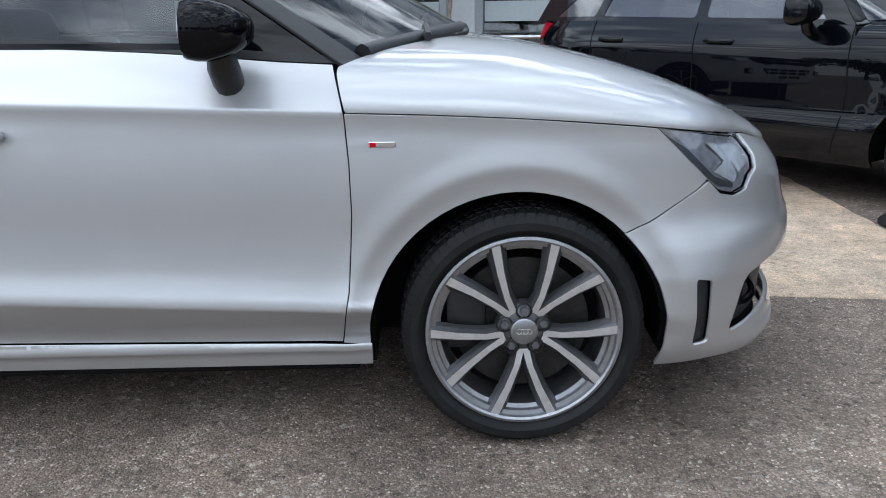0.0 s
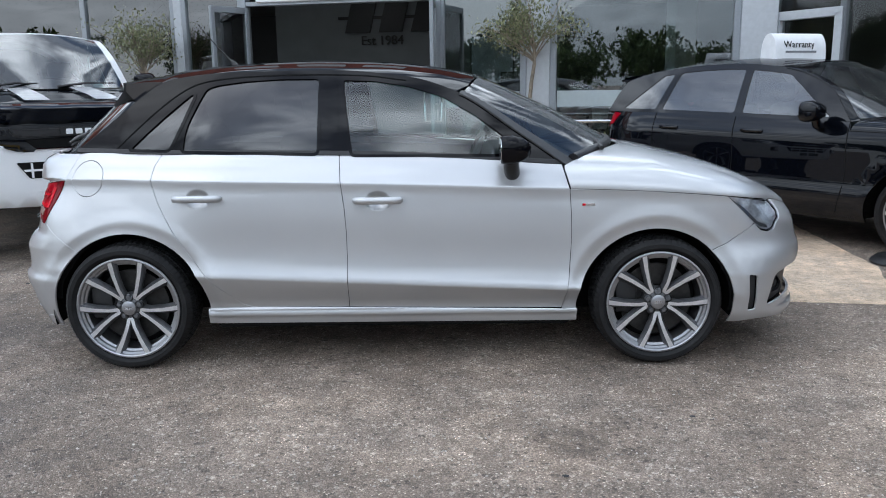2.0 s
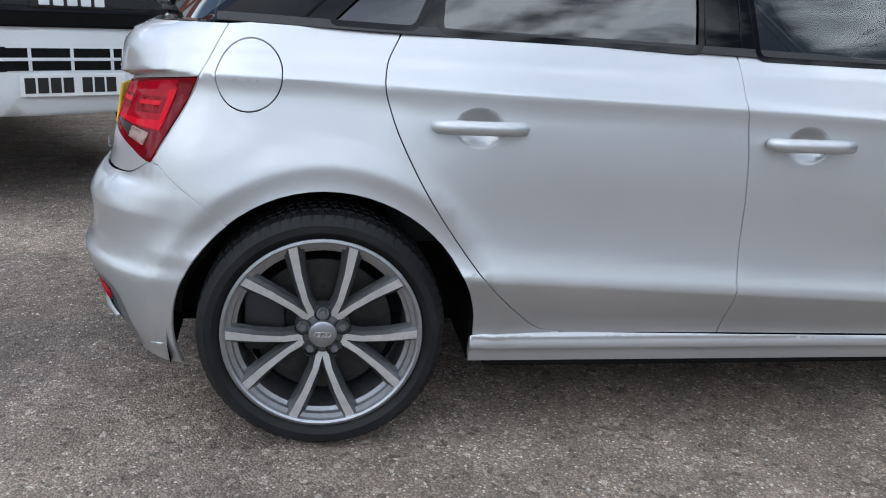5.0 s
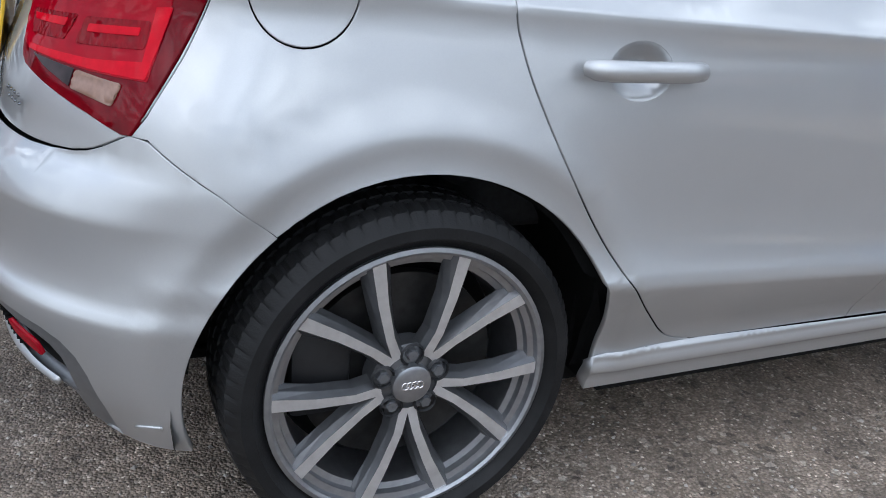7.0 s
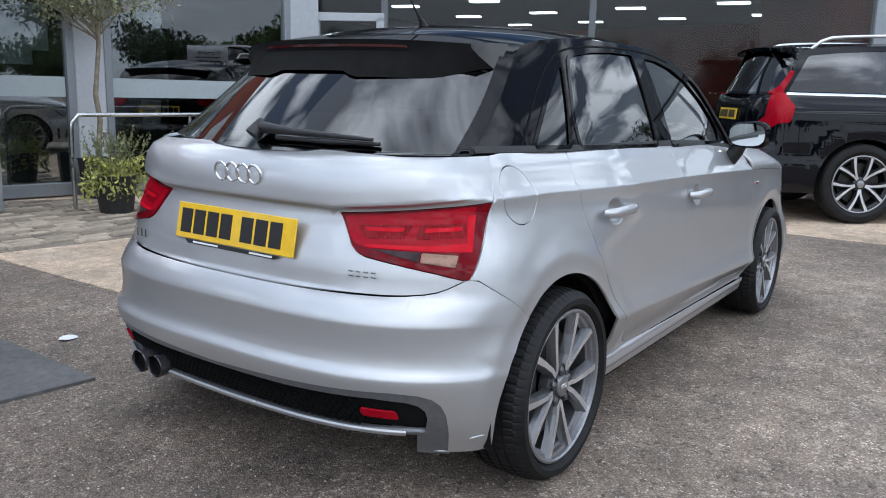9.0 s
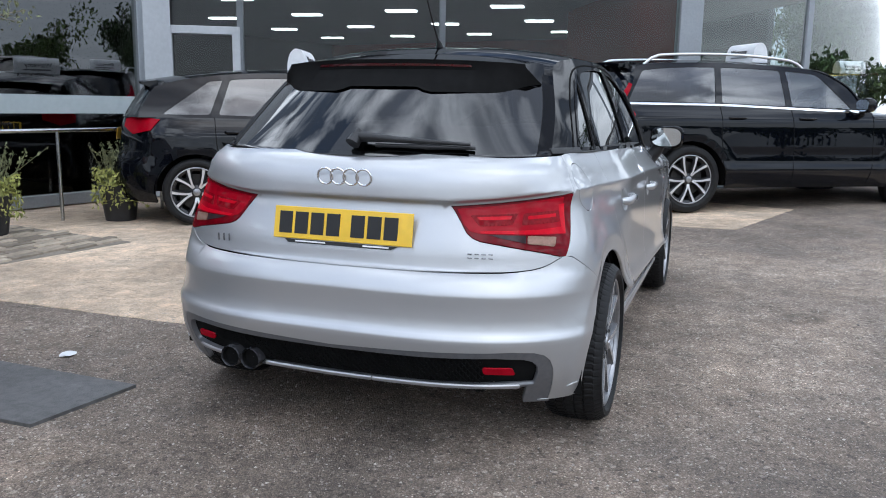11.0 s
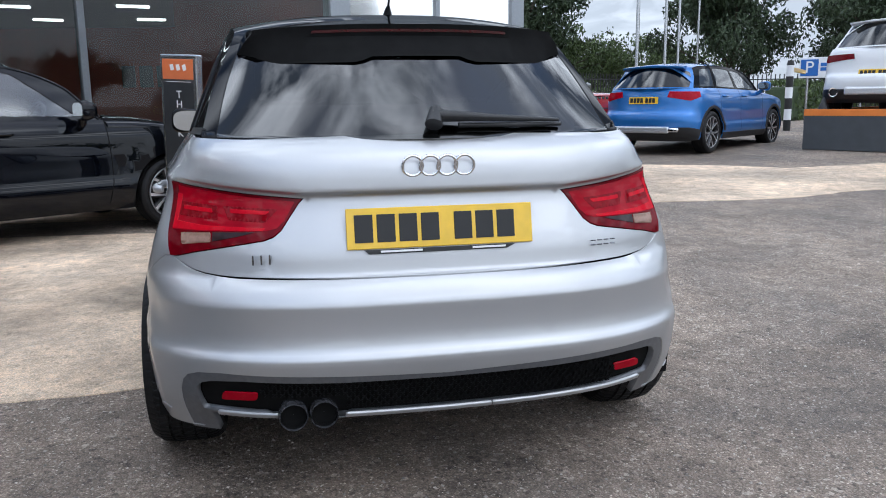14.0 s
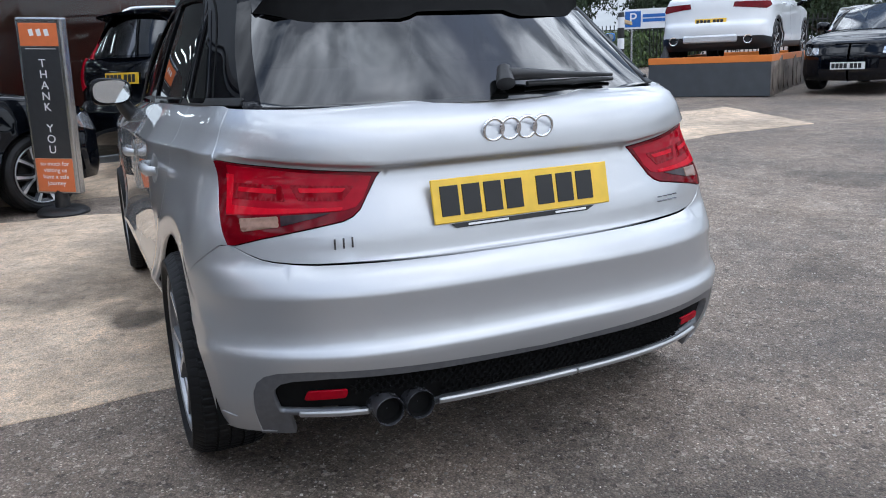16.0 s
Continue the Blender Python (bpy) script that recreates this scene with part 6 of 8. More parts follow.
    arch_pts = [(gs, belt[1]), (gs + (roof_r - glass_b) * 0.55, belt[1] + (H - belt[1]) * 0.55), (roof_r + tail_rake * 0.55, H - 0.12 - drop), (roof_r + (roof_f - roof_r) * peak, H - 0.055), (roof_f - 0.12, H - 0.10), (foot - (foot - roof_f) * 0.45, belt[0] + (H - belt[0]) * 0.52), (foot, belt[0])]
    cb = Cabin(arch_pts, curve1((gs, W - 0.17), (0.4, W - 0.115), (foot - 0.6, W - 0.115), (foot, W - 0.14)), bz, curve1((gs - 1, tumble), (foot, tumble)), 0.12,
               curve1((glass_b, H - 0.12 - drop), (roof_r, H - 0.05 - drop), (roof_r + (roof_f - roof_r) * peak, H), (roof_f, H - 0.045)), (base, hood), roof_f, (glass_b, belt[1]), roof_r, roof_f - 0.12, roof_r + tail_rake * 0.55)
    fo2 = spline2(cb.arch, 6) + [(x, float(bz(x))) for x in np.linspace(foot - 0.05, gs + 0.05, 14)]
    wins = []
    for (b0, t0), (b1, t1) in zip(pillars, pillars[1:]):
        xs = np.linspace(t0 + 0.035, t1 - 0.035, 8)
        w = [(b0 + 0.04, float(bz(b0)) + 0.03), (b1 - 0.04, float(bz(b1)) + 0.03)] + [(x, max(float(cb.edge(x)) - 0.05, float(bz(x)) + 0.05)) for x in xs[::-1]]
        wins.append(rounded(w, 0.03))
    for mir in mats:
        fr = panel("side_frame", cb.side, fo2, BLACK_GLOSS if not roof_mat else roof_mat, root, 0.08, holes=wins, depth=0.01, mirror=mir)
        for k, w in enumerate(wins):
            clear = k == len(wins) - 1
            g = panel("side_window", cb.side, inset(w, -0.008), GLASS_PARKED if clear else GLASS_PARKED_DARK, root, 0.1, depth=0.0, lift=-0.006, mirror=mir)
            g.visible_shadow = False
    panel("roof", cb.top, [(roof_r + 0.02, -1), (roof_f - 0.12, -1), (roof_f - 0.02, -0.5), (roof_f, 0), (roof_f - 0.02, 0.5), (roof_f - 0.12, 1), (roof_r + 0.02, 1), (roof_r - 0.03, 0.5), (roof_r - 0.05, 0), (roof_r - 0.03, -0.5)], paint_mat if roof_mat is None else roof_mat, root, 0.1)
    g = panel("windscreen", cb.front, rounded(box_uv(-0.95, 0.02, 0.95, 0.98), 0.04), GLASS_PARKED, root, 0.12, depth=0.0)
    g.visible_shadow = False
    g = panel("rear_screen", cb.back, rounded(box_uv(-0.93, 0.04, 0.93, 0.93), 0.06), GLASS_DARK, root, 0.12, depth=0.0, flip=True, lift=0.003)
    g.visible_shadow = False
    panel("rear_screen_frame", cb.back, box_uv(-1.0, 0.0, 1.0, 1.0), paint_mat, root, 0.12, depth=0.0, flip=True, holes=[rounded(box_uv(-0.92, 0.05, 0.92, 0.92), 0.06)])
    for sg in (-1, 1):
        panel("screen_pillar", cb.front, [(sg * 0.94, 0.0), (sg * 1.02, 0.0), (sg * 1.02, 1.0), (sg * 0.94, 1.0)][::sg], BLACK_GLOSS if roof_mat is None else roof_mat, root, 0.08, depth=0.01, lift=0.004)
    hs, hx = hood_surface(sk, shut, curve1((foot - 0.1, hood + 0.01), (base, hood), (wb + fo * 0.3, hood - (hood - nose) * 0.45), (wb + fo - 0.12, nose + 0.02), (wb + fo, nose - 0.05)), foot, 3.4, 2.4)
    ho = [(foot + 0.01, 0.0), (hx - 0.01, 0.0), (hx - 0.01, math.pi), (foot + 0.01, math.pi)] + [(max(foot + 0.01, base + 0.03 - (base - foot) * min(1, abs(math.cos(a)) ** 0.6 * W / (W - 0.14)) ** 2), a) for a in np.linspace(math.pi - 0.1, 0.1, 15)]
    bonnet = panel("bonnet", hs, ho, paint_mat, root, 0.09, depth=0.01)
    bm = bmesh.new()
    lipx, lipz = roof_r - 0.05, H - 0.055 - drop
    rows = []
    for u in np.linspace(-1, 1, 15):
        w = (W - 0.36) * u
        c = 0.06 * abs(u) ** 2.2
        rows.append([bm.verts.new(p) for p in ((lipx + c + 0.1, w, lipz + 0.005 - c * 0.35), (lipx + c - 0.05, w, lipz - 0.015 - c * 0.35), (lipx + c - 0.045, w, lipz - 0.038 - c * 0.35), (lipx + c + 0.08, w, lipz - 0.07 - c * 0.35))])
    for a, b in zip(rows, rows[1:]):
        for k in range(4):
            bm.faces.new((a[k], b[k], b[(k + 1) % 4], a[(k + 1) % 4]))
    bm.faces.new(rows[0])
    bm.faces.new(rows[-1][::-1])
    bmesh.ops.recalc_face_normals(bm, faces=bm.faces)
    part("roof_spoiler", bm, paint_mat if roof_mat is None else roof_mat, root, smooth=40)
    bm = bmesh.new()
    box(bm, (wb - 2 * r - 0.2, 2 * W - 0.3, belt[0] - sill - 0.35), Matrix.Translation((wb / 2, 0, (sill + belt[0] - 0.35) / 2 + 0.02)))
    box(bm, (ro, 2 * W - 0.85, 0.4), Matrix.Translation((-ro / 2 + 0.28, 0, sill + 0.3)))
    box(bm, (fo, 2 * W - 0.85, 0.4), Matrix.Translation((wb + fo / 2 - 0.3, 0, sill + 0.3)))
    part("floor_pan", bm, BLACK_MATT, root)
    bm = bmesh.new()
    box(bm, (0.4, 2 * W - 0.4, 0.25), Matrix.Translation((foot - 0.2, 0, belt[0] - 0.14)), 0.06)
    part("dashboard", bm, DASH, root)
    for y in (-0.4, 0.4):
        seat(root, foot - 0.95, y, belt[0] - 0.46)
        seat(root, foot - 1.75, y, belt[0] - 0.44)
    steering(root, foot - 0.42, -0.4, belt[0] - 0.03)
    for sg in (-1, 1):
        mirror_pod(root, sg, foot - 0.22, W + 0.08, belt[0] + 0.08, paint_mat if paint_mat is not PAINT_WHITE else BLACK_GLOSS, (0.15, 0.22, 0.16), W - 0.1, False)
    for x in (0.0, wb):
        wheel(root, pose(x, -(W - 0.035), r), r, rim, 0.22, 0.024, spokes, "multi-spoke alloy wheel", twin=twin, fine=False)
        wheel(root, pose(x, W - 0.035, r, 0, 0, 180), r, rim, 0.22, 0.024, spokes, "multi-spoke alloy wheel", twin=twin, fine=False)
    if plate_z:
        pm = sk(np.array([0.0]), np.array([plate_z]))[0]
        plate(root, Matrix.Translation((float(pm[0]) - 0.012, 0, plate_z)) @ Matrix.Rotation(radians(6), 4, "Y"))
    if front_plate:
        pm = sk(np.array([sk.length - 0.01]), np.array([front_plate]))[0]
        plate(root, Matrix.Translation((float(pm[0]) + 0.014, 0, front_plate)) @ Matrix.Rotation(math.pi, 4, "Z"), False)
    if rails:
        for sg in (-1, 1):
            bm = bmesh.new()
            pts = [(x, sg * float(cb.width(x, cb.edge(x)) - 0.05), float(cb.roof(x)) + dz) for x, dz in ((roof_r + 0.25, -0.06), (roof_r + 0.4, 0.03), ((roof_r + roof_f) / 2, 0.04), (roof_f - 0.35, 0.02), (roof_f - 0.2, -0.06))]
            tube(bm, spline3(pts), 0.016, 8)
            part("roof_rail", bm, ALLOY, root, smooth=50)
    return root, sk, cb, bonnet


def spline3(pts, n=5):
    p = np.asarray(pts, float)
    t = np.r_[0, np.cumsum(np.linalg.norm(np.diff(p, axis=0), axis=1))]
    q = np.linspace(0, t[-1], (len(p) - 1) * n + 1)
    return list(zip(*[[float(v) for v in curve1(*zip(t, p[:, k]))(q)] for k in range(3)]))


def roof_sign(m):
    """A white printed tent on a car's roof, lettered along its face."""
    sg = thing("roof_sign", m, "white folded card sign on a car roof", "sign", "signs on car roofs")
    w, h, d = 0.56, 0.23, 0.10
    bm = bmesh.new()
    rows = []
    for t in np.linspace(0, 1, 13):
        a = math.pi * t
        x, z = math.cos(a) * d, math.sin(a) ** 0.75 * h
        rows.append([bm.verts.new((x, y, z)) for y in (-w / 2, w / 2)])
    for a, b in zip(rows, rows[1:]):
        bm.faces.new((a[0], a[1], b[1], b[0]))
    for k in (0, 1):
        bm.faces.new([r_[k] for r_ in rows])
    bmesh.ops.recalc_face_normals(bm, faces=bm.faces)
    part("card", bm, CARD, sg, smooth=40)
    for sgn in (-1, 1):
        word(sg, "Warranty", Matrix.Translation((sgn * 0.093, -0.02 * sgn, 0.128)) @ Matrix.Rotation(radians(90 * sgn), 4, "Z") @ Matrix.Rotation(radians(74), 4, "X"), 0.085, INK, 0.002)
        bm = bmesh.new()
        box(bm, (0.004, 0.34, 0.018), Matrix.Translation((sgn * 0.0985, 0, 0.065)) @ Matrix.Rotation(radians(-10 * sgn), 4, "Y"))
        part("small_writing_bar", bm, GREY_TRIM, sg)
    return sg


def word(parent, text, m, size, mat, depth=0.002, align="CENTER", name="lettering"):
    cu = bpy.data.curves.new(name, "FONT")
    cu.body, cu.size, cu.extrude, cu.align_x, cu.align_y = text, size, depth, align, "CENTER"
    tmp = bpy.data.objects.new("tmp", cu)
    scene.collection.objects.link(tmp)
    bpy.context.view_layer.update()
    me = bpy.data.meshes.new_from_object(tmp)
    bpy.data.objects.remove(tmp)
    me.name = name
    ob = link(name, me, mat, parent)
    ob.matrix_basis = m
    return ob


CARD = material("white_card", (0.76, 0.77, 0.78), 0.6, 0, 0, 0.04, 20)


def place(x, y, deg, z=None):
    return pose(x, y, float(slope(x, y)) if z is None else z, 0, 0, deg)


def tail_poly(y_in, x_out, z0, z1):
    return [("y", y_in, z0 + (z1 - z0) * 0.25), ("x", x_out - 0.1, z0), ("x", x_out, z0 + (z1 - z0) * 0.5), ("x", x_out + 0.02, z1), ("y", y_in, z1 - 0.02)]


HEAD_MIX = material("headlamp_glass_and_chrome", (0.55, 0.57, 0.6), 0.12, 0.8, 1.0, 0.5, 25)
other_car("estate_car", "black compact people carrier with multi-spoke wheels parked by the showroom", place(4.08, 4.04, -55.5), PAINT_BLACK, 2.70, 0.85, 0.82, 0.893, 1.515, (0.985, 1.02), 0.80, 1.02, 0.22, 0.32, 0.235, 2.12, 2.36, 1.55, -0.45, -0.72,
          [(-0.34, 0.10), (0.18, 0.30), (1.08, 1.07), (1.97, 1.52)], 10, 10, tail=[([("y", 0.52, 0.93), ("x", -0.62, 0.86), ("x", -0.42, 0.90), ("x", -0.34, 1.0), ("x", -0.62, 1.02), ("y", 0.52, 1.0)], RED_LENS)], head=[([("x", 2.95, 0.70), ("x", 3.3, 0.62), ("y", 0.55, 0.62), ("y", 0.5, 0.72), ("x", 3.2, 0.78)], HEAD_MIX)], roof_mat=PAINT_BLACK, plate_z=0.85, front_plate=0.45, corner=(1.0, 3.0, 2.6), tumble=0.36, tail_rake=0.2, drop=0.075, peak=0.66)
roof_sign(place(4.08, 4.04, -55.5) @ pose(1.08, 0.0, 1.495, 0, 0, -16))
suv, suv_skin, suv_cab, suv_bonnet = other_car("large_suv", "black seven-seat SUV with silver roof rails parked before the showroom", place(6.97, -0.27, -56.5), PAINT_BLACK, 2.984, 1.08, 0.88, 0.965, 1.70, (1.13, 1.18), 0.95, 1.14, 0.28, 0.375, 0.265, 2.30, 2.55, 1.72, -0.72, -0.98,
          [(-0.75, -0.55), (0.35, 0.38), (1.24, 1.2), (2.12, 1.68)], 10, 8, PAINT_BLACK, tail=[([("y", 0.70, 0.90), ("x", -0.92, 0.86), ("x", -0.84, 0.90), ("x", -0.80, 1.17), ("x", -0.92, 1.175), ("y", 0.84, 1.17), ("y", 0.83, 0.98)], RED_LENS)], roof_mat=PAINT_BLACK, rails=True, chrome_line=True, plate_z=0.98, tumble=0.28, tail_rake=0.22, corner=(0.6, 4.2, 3.6))
for sg in (-1, 1):
    panel("tail_lamp", suv_cab.back, [(sg * 0.80, 0.0), (sg * 0.995, 0.0), (sg * 0.99, 0.72), (sg * 0.94, 0.72), (sg * 0.90, 0.2)][::sg], RED_LENS, suv, 0.05, depth=0.02, lift=0.016, flip=True, label="tall red tail lamp")
    lamp_side = [(-0.93, 0.90), (-0.72, 0.93), (-0.68, 1.07), (-0.78, 1.19), (-0.93, 1.19)]
    panel("tail_lamp", suv_skin, [(float(suv_skin.sx(x)), z) for x, z in lamp_side], RED_LENS, suv, 0.03, depth=0.012, lift=0.012, mirror=sg > 0, label="red tail lamp wrapped round the corner")
roof_sign(place(6.97, -0.27, -56.5) @ pose(1.2, 0.0, 1.69))
blue_car, blue_skin, blue_cab, blue_bonnet = other_car("crossover_car", "blue compact crossover with silver skid plate parked on the yard", place(10.13, -6.15, -54), PAINT_BLUE, 2.70, 0.83, 0.89, 0.902, 1.494, (1.02, 1.06), 0.84, 1.02, 0.24, 0.345, 0.25, 2.10, 2.36, 1.5, -0.45, -0.78,
          [(-0.3, -0.12), (0.28, 0.36), (1.1, 1.08), (1.95, 1.48)], 10, 12, tail=[([("y", 0.42, 0.92), ("x", -0.6, 0.86), ("x", -0.42, 0.92), ("x", -0.40, 1.0), ("y", 0.45, 1.01)], RED_LENS)], lower=BLACK_TRIM, plate_z=0.87, tumble=0.42, rails=False)
bm = bmesh.new()
box(bm, (0.05, 1.0, 0.11), Matrix.Translation((-0.815, 0, 0.40)), 0.025)
part("skid_plate", bm, ALLOY, blue_car, "silver skid plate")
for y in (-0.56, 0.56):
    bm = bmesh.new()
    box(bm, (0.06, 0.2, 0.075), Matrix.Translation((-0.80, y, 0.40)), 0.025)
    part("tailpipe_trim", bm, CHROME, blue_car)
for jx, jy, jm, jl in ((14.35, -3.8, PAINT_RED, "red"), (15.4, -2.35, PAINT_YELLOW, "yellow"), (16.5, -5.0, PAINT_GREY, "grey")):
    jp = place(jx, jy, 213)
    jr, jsk, jcb, jb = other_car("boxy_suv", jl + " boxy compact SUV with slotted grille, nose towards the yard", jp, jm, 2.57, 0.74, 0.92, 0.90, 1.68, (1.07, 1.11), 0.94, 1.05, 0.26, 0.35, 0.24, 2.14, 2.26, 1.66, -0.60, -0.70,
              [(-0.42, -0.38), (0.4, 0.42), (1.18, 1.16), (2.0, 1.62)], 10, 0, head=[([("y", 0.76, 0.79), ("y", 0.58, 0.79), ("y", 0.58, 0.92), ("y", 0.76, 0.92)], HEAD_MIX)], lower=BLACK_TRIM, plate_z=0.75, front_plate=0.56, corner=(0.4, 5, 4), nose_c=(0.5, 4.5, 3.6), tumble=0.2, tail_rake=0.12)
    for k in range(7):
        bm = bmesh.new()
        box(bm, (0.02, 0.075, 0.15), Matrix.Translation((3.44, 0.36 - 0.12 * k, 0.83)), 0.02)
        part("grille_slot", bm, BLACK_TRIM, jr)
    bm = bmesh.new()
    box(bm, (0.05, 1.2, 0.12), Matrix.Translation((3.46, 0, 0.66)), 0.02)
    part("bumper_intake", bm, BLACK_TRIM, jr)
    roof_sign(jp @ pose(1.45, 0.0, 1.66))


# ---- the showroom ----
ALU = material("grey_aluminium", (0.30, 0.32, 0.34), 0.38, 0.6, 0.1, 0.06, 40, var2=0.04)
CLAD = material("pale_grey_cladding", (0.46, 0.48, 0.50), 0.5, 0.1, 0.0, 0.05, 20, var2=0.06, scale2=0.8)
ORANGE = material("orange_fascia", (0.27, 0.052, 0.02), 0.45, 0, 0.2, 0.06, 10)
RUST_WALL = material("rust_red_wall", (0.17, 0.035, 0.022), 0.7, 0, 0, 0.1, 3)
GREY_WALL = material("grey_inner_wall", (0.16, 0.17, 0.175), 0.7, 0, 0, 0.08, 3)
DARK_WALL = material("dark_inner_wall", (0.05, 0.05, 0.052), 0.7, 0, 0, 0.12, 3)
TILE = material("dark_floor_tile", (0.08, 0.08, 0.08), 0.25, 0, 0.2, 0.15, 4)
CEIL = material("grey_ceiling", (0.20, 0.20, 0.205), 0.8, 0, 0, 0.06, 5)
LED = glow("ceiling_light_glow", (1.0, 0.97, 0.92), 4.5)
FROST = material("frosted_band", (0.40, 0.45, 0.46), 0.55, 0, 0, 0.04, 20)
WHITE_PANEL = material("white_panel", (0.74, 0.75, 0.76), 0.45, 0, 0.1, 0.03, 6)
PAPER = material("poster_paper", (0.55, 0.58, 0.62), 0.6, 0, 0, 0.25, 6)
POT_DARK = material("black_fan_stand", (0.02, 0.02, 0.022), 0.5, 0, 0, 0.2, 20)
TEAL = material("teal_plastic", (0.08, 0.36, 0.36), 0.45, 0, 0, 0.1, 20)
FA = Matrix.Translation((5.15, 5.5, 0)) @ Matrix(((-0.979, -0.203, 0, 0), (0.203, -0.979, 0, 0), (0, 0, 1, 0), (0, 0, 0, 1)))
FB = Matrix.Translation((5.45, 5.55, 0)) @ Matrix(((0.468, -0.884, 0, 0), (-0.884, -0.468, 0, 0), (0, 0, 1, 0), (0, 0, 0, 1)))
# in each of these, x runs along the front, y out of it towards the yard
FLOOR_Z = 0.02


def fbox(name, F, u0, u1, n0, n1, z0, z1, mat, parent=None, bevel=0.006, label="", category="", kind=""):
    bm = bmesh.new()
    box(bm, (abs(u1 - u0), abs(n1 - n0), abs(z1 - z0)), F @ Matrix.Translation(((u0 + u1) / 2, (n0 + n1) / 2, (z0 + z1) / 2)), bevel, 1)
    bmesh.ops.recalc_face_normals(bm, faces=bm.faces)
    ob = part(name, bm, mat, parent)
    if label:
        tagged(ob, label, category, kind=kind)
    return ob


def pane(F, u0, u1, z0, z1, parent, mat=None, n=0.0, name="pane"):
    bm = bmesh.new()
    box(bm, (u1 - u0, 0.01, z1 - z0), F @ Matrix.Translation(((u0 + u1) / 2, n, (z0 + z1) / 2)))
    ob = part(name, bm, mat or GLASS_SHOP, parent)
    ob.visible_shadow = False
    return ob


HEAD = 3.05
win = 1
for F, posts, low in ((FA, [0.16, 2.34], 0.12), (FA, [2.72, 3.78], 0.12), (FA, [6.55, 7.40], 0.12), (FA, [7.56, 8.95, 10.6, 12.4], 0.12), (FB, [0.0, 0.95], 0.1), (FB, [0.95, 3.50], 0.1), (FB, [3.50, 6.76], 0.1), (FB, [7.0, 8.6, 10.18], 0.1)):
    w = new("window_%d" % win)
    tagged(w, "tall showroom window in grey aluminium framing", "window", kind="structure")
    win += 1
    for u in posts:
        fbox("window_frame", F, u - 0.04, u + 0.04, -0.06, 0.05, low, HEAD, ALU, w)
    fbox("window_frame", F, posts[0], posts[-1], -0.05, 0.045, HEAD - 0.08, HEAD, ALU, w)
    fbox("window_sill", F, posts[0], posts[-1], -0.06, 0.06, FLOOR_Z, low + 0.03, ALU, w)
    for a, b in zip(posts, posts[1:]):
        pane(F, a + 0.03, b - 0.03, low, HEAD - 0.05, w, GLASS_SHOP if F is FA else GLASS_CORNER if posts[0] > 6 else GLASS_SHADE)
    if F is FB and posts[0] == 0.0:
        fbox("window_frame", F, 0.0, 0.95, -0.05, 0.055, 2.00, 2.10, CLAD, w)
        fbox("window_frame", F, 0.02, 0.12, -0.05, 0.055, 0.1, 2.05, CLAD, w)
        fbox("window_frame", F, 0.85, 0.95, -0.05, 0.055, 0.1, 2.05, CLAD, w)
    if F is FA:
        fbox("frosted_band", F, posts[0] + 0.05, posts[-1] - 0.05, 0.006, 0.009, 1.02, 1.22, FROST, w, 0)
fbox("wall_corner", FA, -0.30, 0.12, -0.3, 0.04, 0, 3.2, CLAD, None, 0.01, "pale grey clad corner of the showroom", "wall", "structure")
fbox("wall_pier", FA, 2.38, 2.68, -0.25, 0.05, 0, 3.2, CLAD, None, 0.01, "pale grey pier between windows", "wall", "structure")
fbox("wall_pier", FA, 7.42, 7.54, -0.25, 0.06, 0, 3.2, CLAD, None, 0.01, "pale grey pier between windows", "wall", "structure")
fbox("wall_pier", FB, 6.78, 6.98, -0.25, 0.05, 0, 3.2, ALU, None, 0.01, "grey aluminium pier between windows", "wall", "structure")
fbox("wall_corner", FB, 10.16, 10.42, -0.25, 0.05, 0, 3.2, ALU, None, 0.01, "grey metal corner post of the showroom", "wall", "structure")
fbox("fascia", FA, 2.7, 13.5, -0.4, 0.16, 3.05, 4.3, ORANGE, None, 0.02, "orange fascia over the showroom windows", "wall", "structure")
fbox("fascia", FA, -0.35, 2.7, -0.4, 0.13, 3.05, 4.3, CLAD, None, 0.02, "pale grey fascia over the showroom corner", "wall", "structure")
fbox("fascia", FB, -0.1, 10.5, -0.4, 0.12, 3.05, 4.0, ALU, None, 0.02, "grey metal fascia over the showroom windows", "wall", "structure")
for k, (u, w) in enumerate(((8.2, 0.9), (9.3, 0.7), (10.2, 0.8), (11.2, 0.6), (4.0, 0.7), (5.0, 0.8), (6.1, 0.7))):
    fbox("sign_block", FA, u, u + w, 0.17, 0.21, 3.35, 3.35 + 0.55, WHITE_PANEL, None, 0.03, "white raised fascia sign block", "sign")

# entrance: header, glazed leaf standing open, dark opening
header = fbox("entrance_header", FA, 3.80, 6.30, 0.02, 0.10, 2.42, 3.04, WHITE_PANEL, None, 0.01, "white entrance header panel with silver letters", "sign")
word(header, "ENTRANCE", FA @ Matrix.Translation((5.02, 0.105, 2.63)) @ Matrix.Rotation(radians(180), 4, "Z") @ Matrix.Rotation(radians(90), 4, "X"), 0.245, ALU, 0.012)
jamb = new("door_1")
tagged(jamb, "glazed entrance with one leaf standing open", "door", kind="structure")
fbox("door_frame", FA, 3.78, 3.86, -0.08, 0.07, 0.02, 2.45, ALU, jamb)
fbox("door_frame", FA, 6.46, 6.55, -0.08, 0.07, 0.02, 3.0, ALU, jamb)
fbox("door_frame", FA, 3.80, 6.5, -0.06, 0.06, 2.38, 2.44, ALU, jamb)


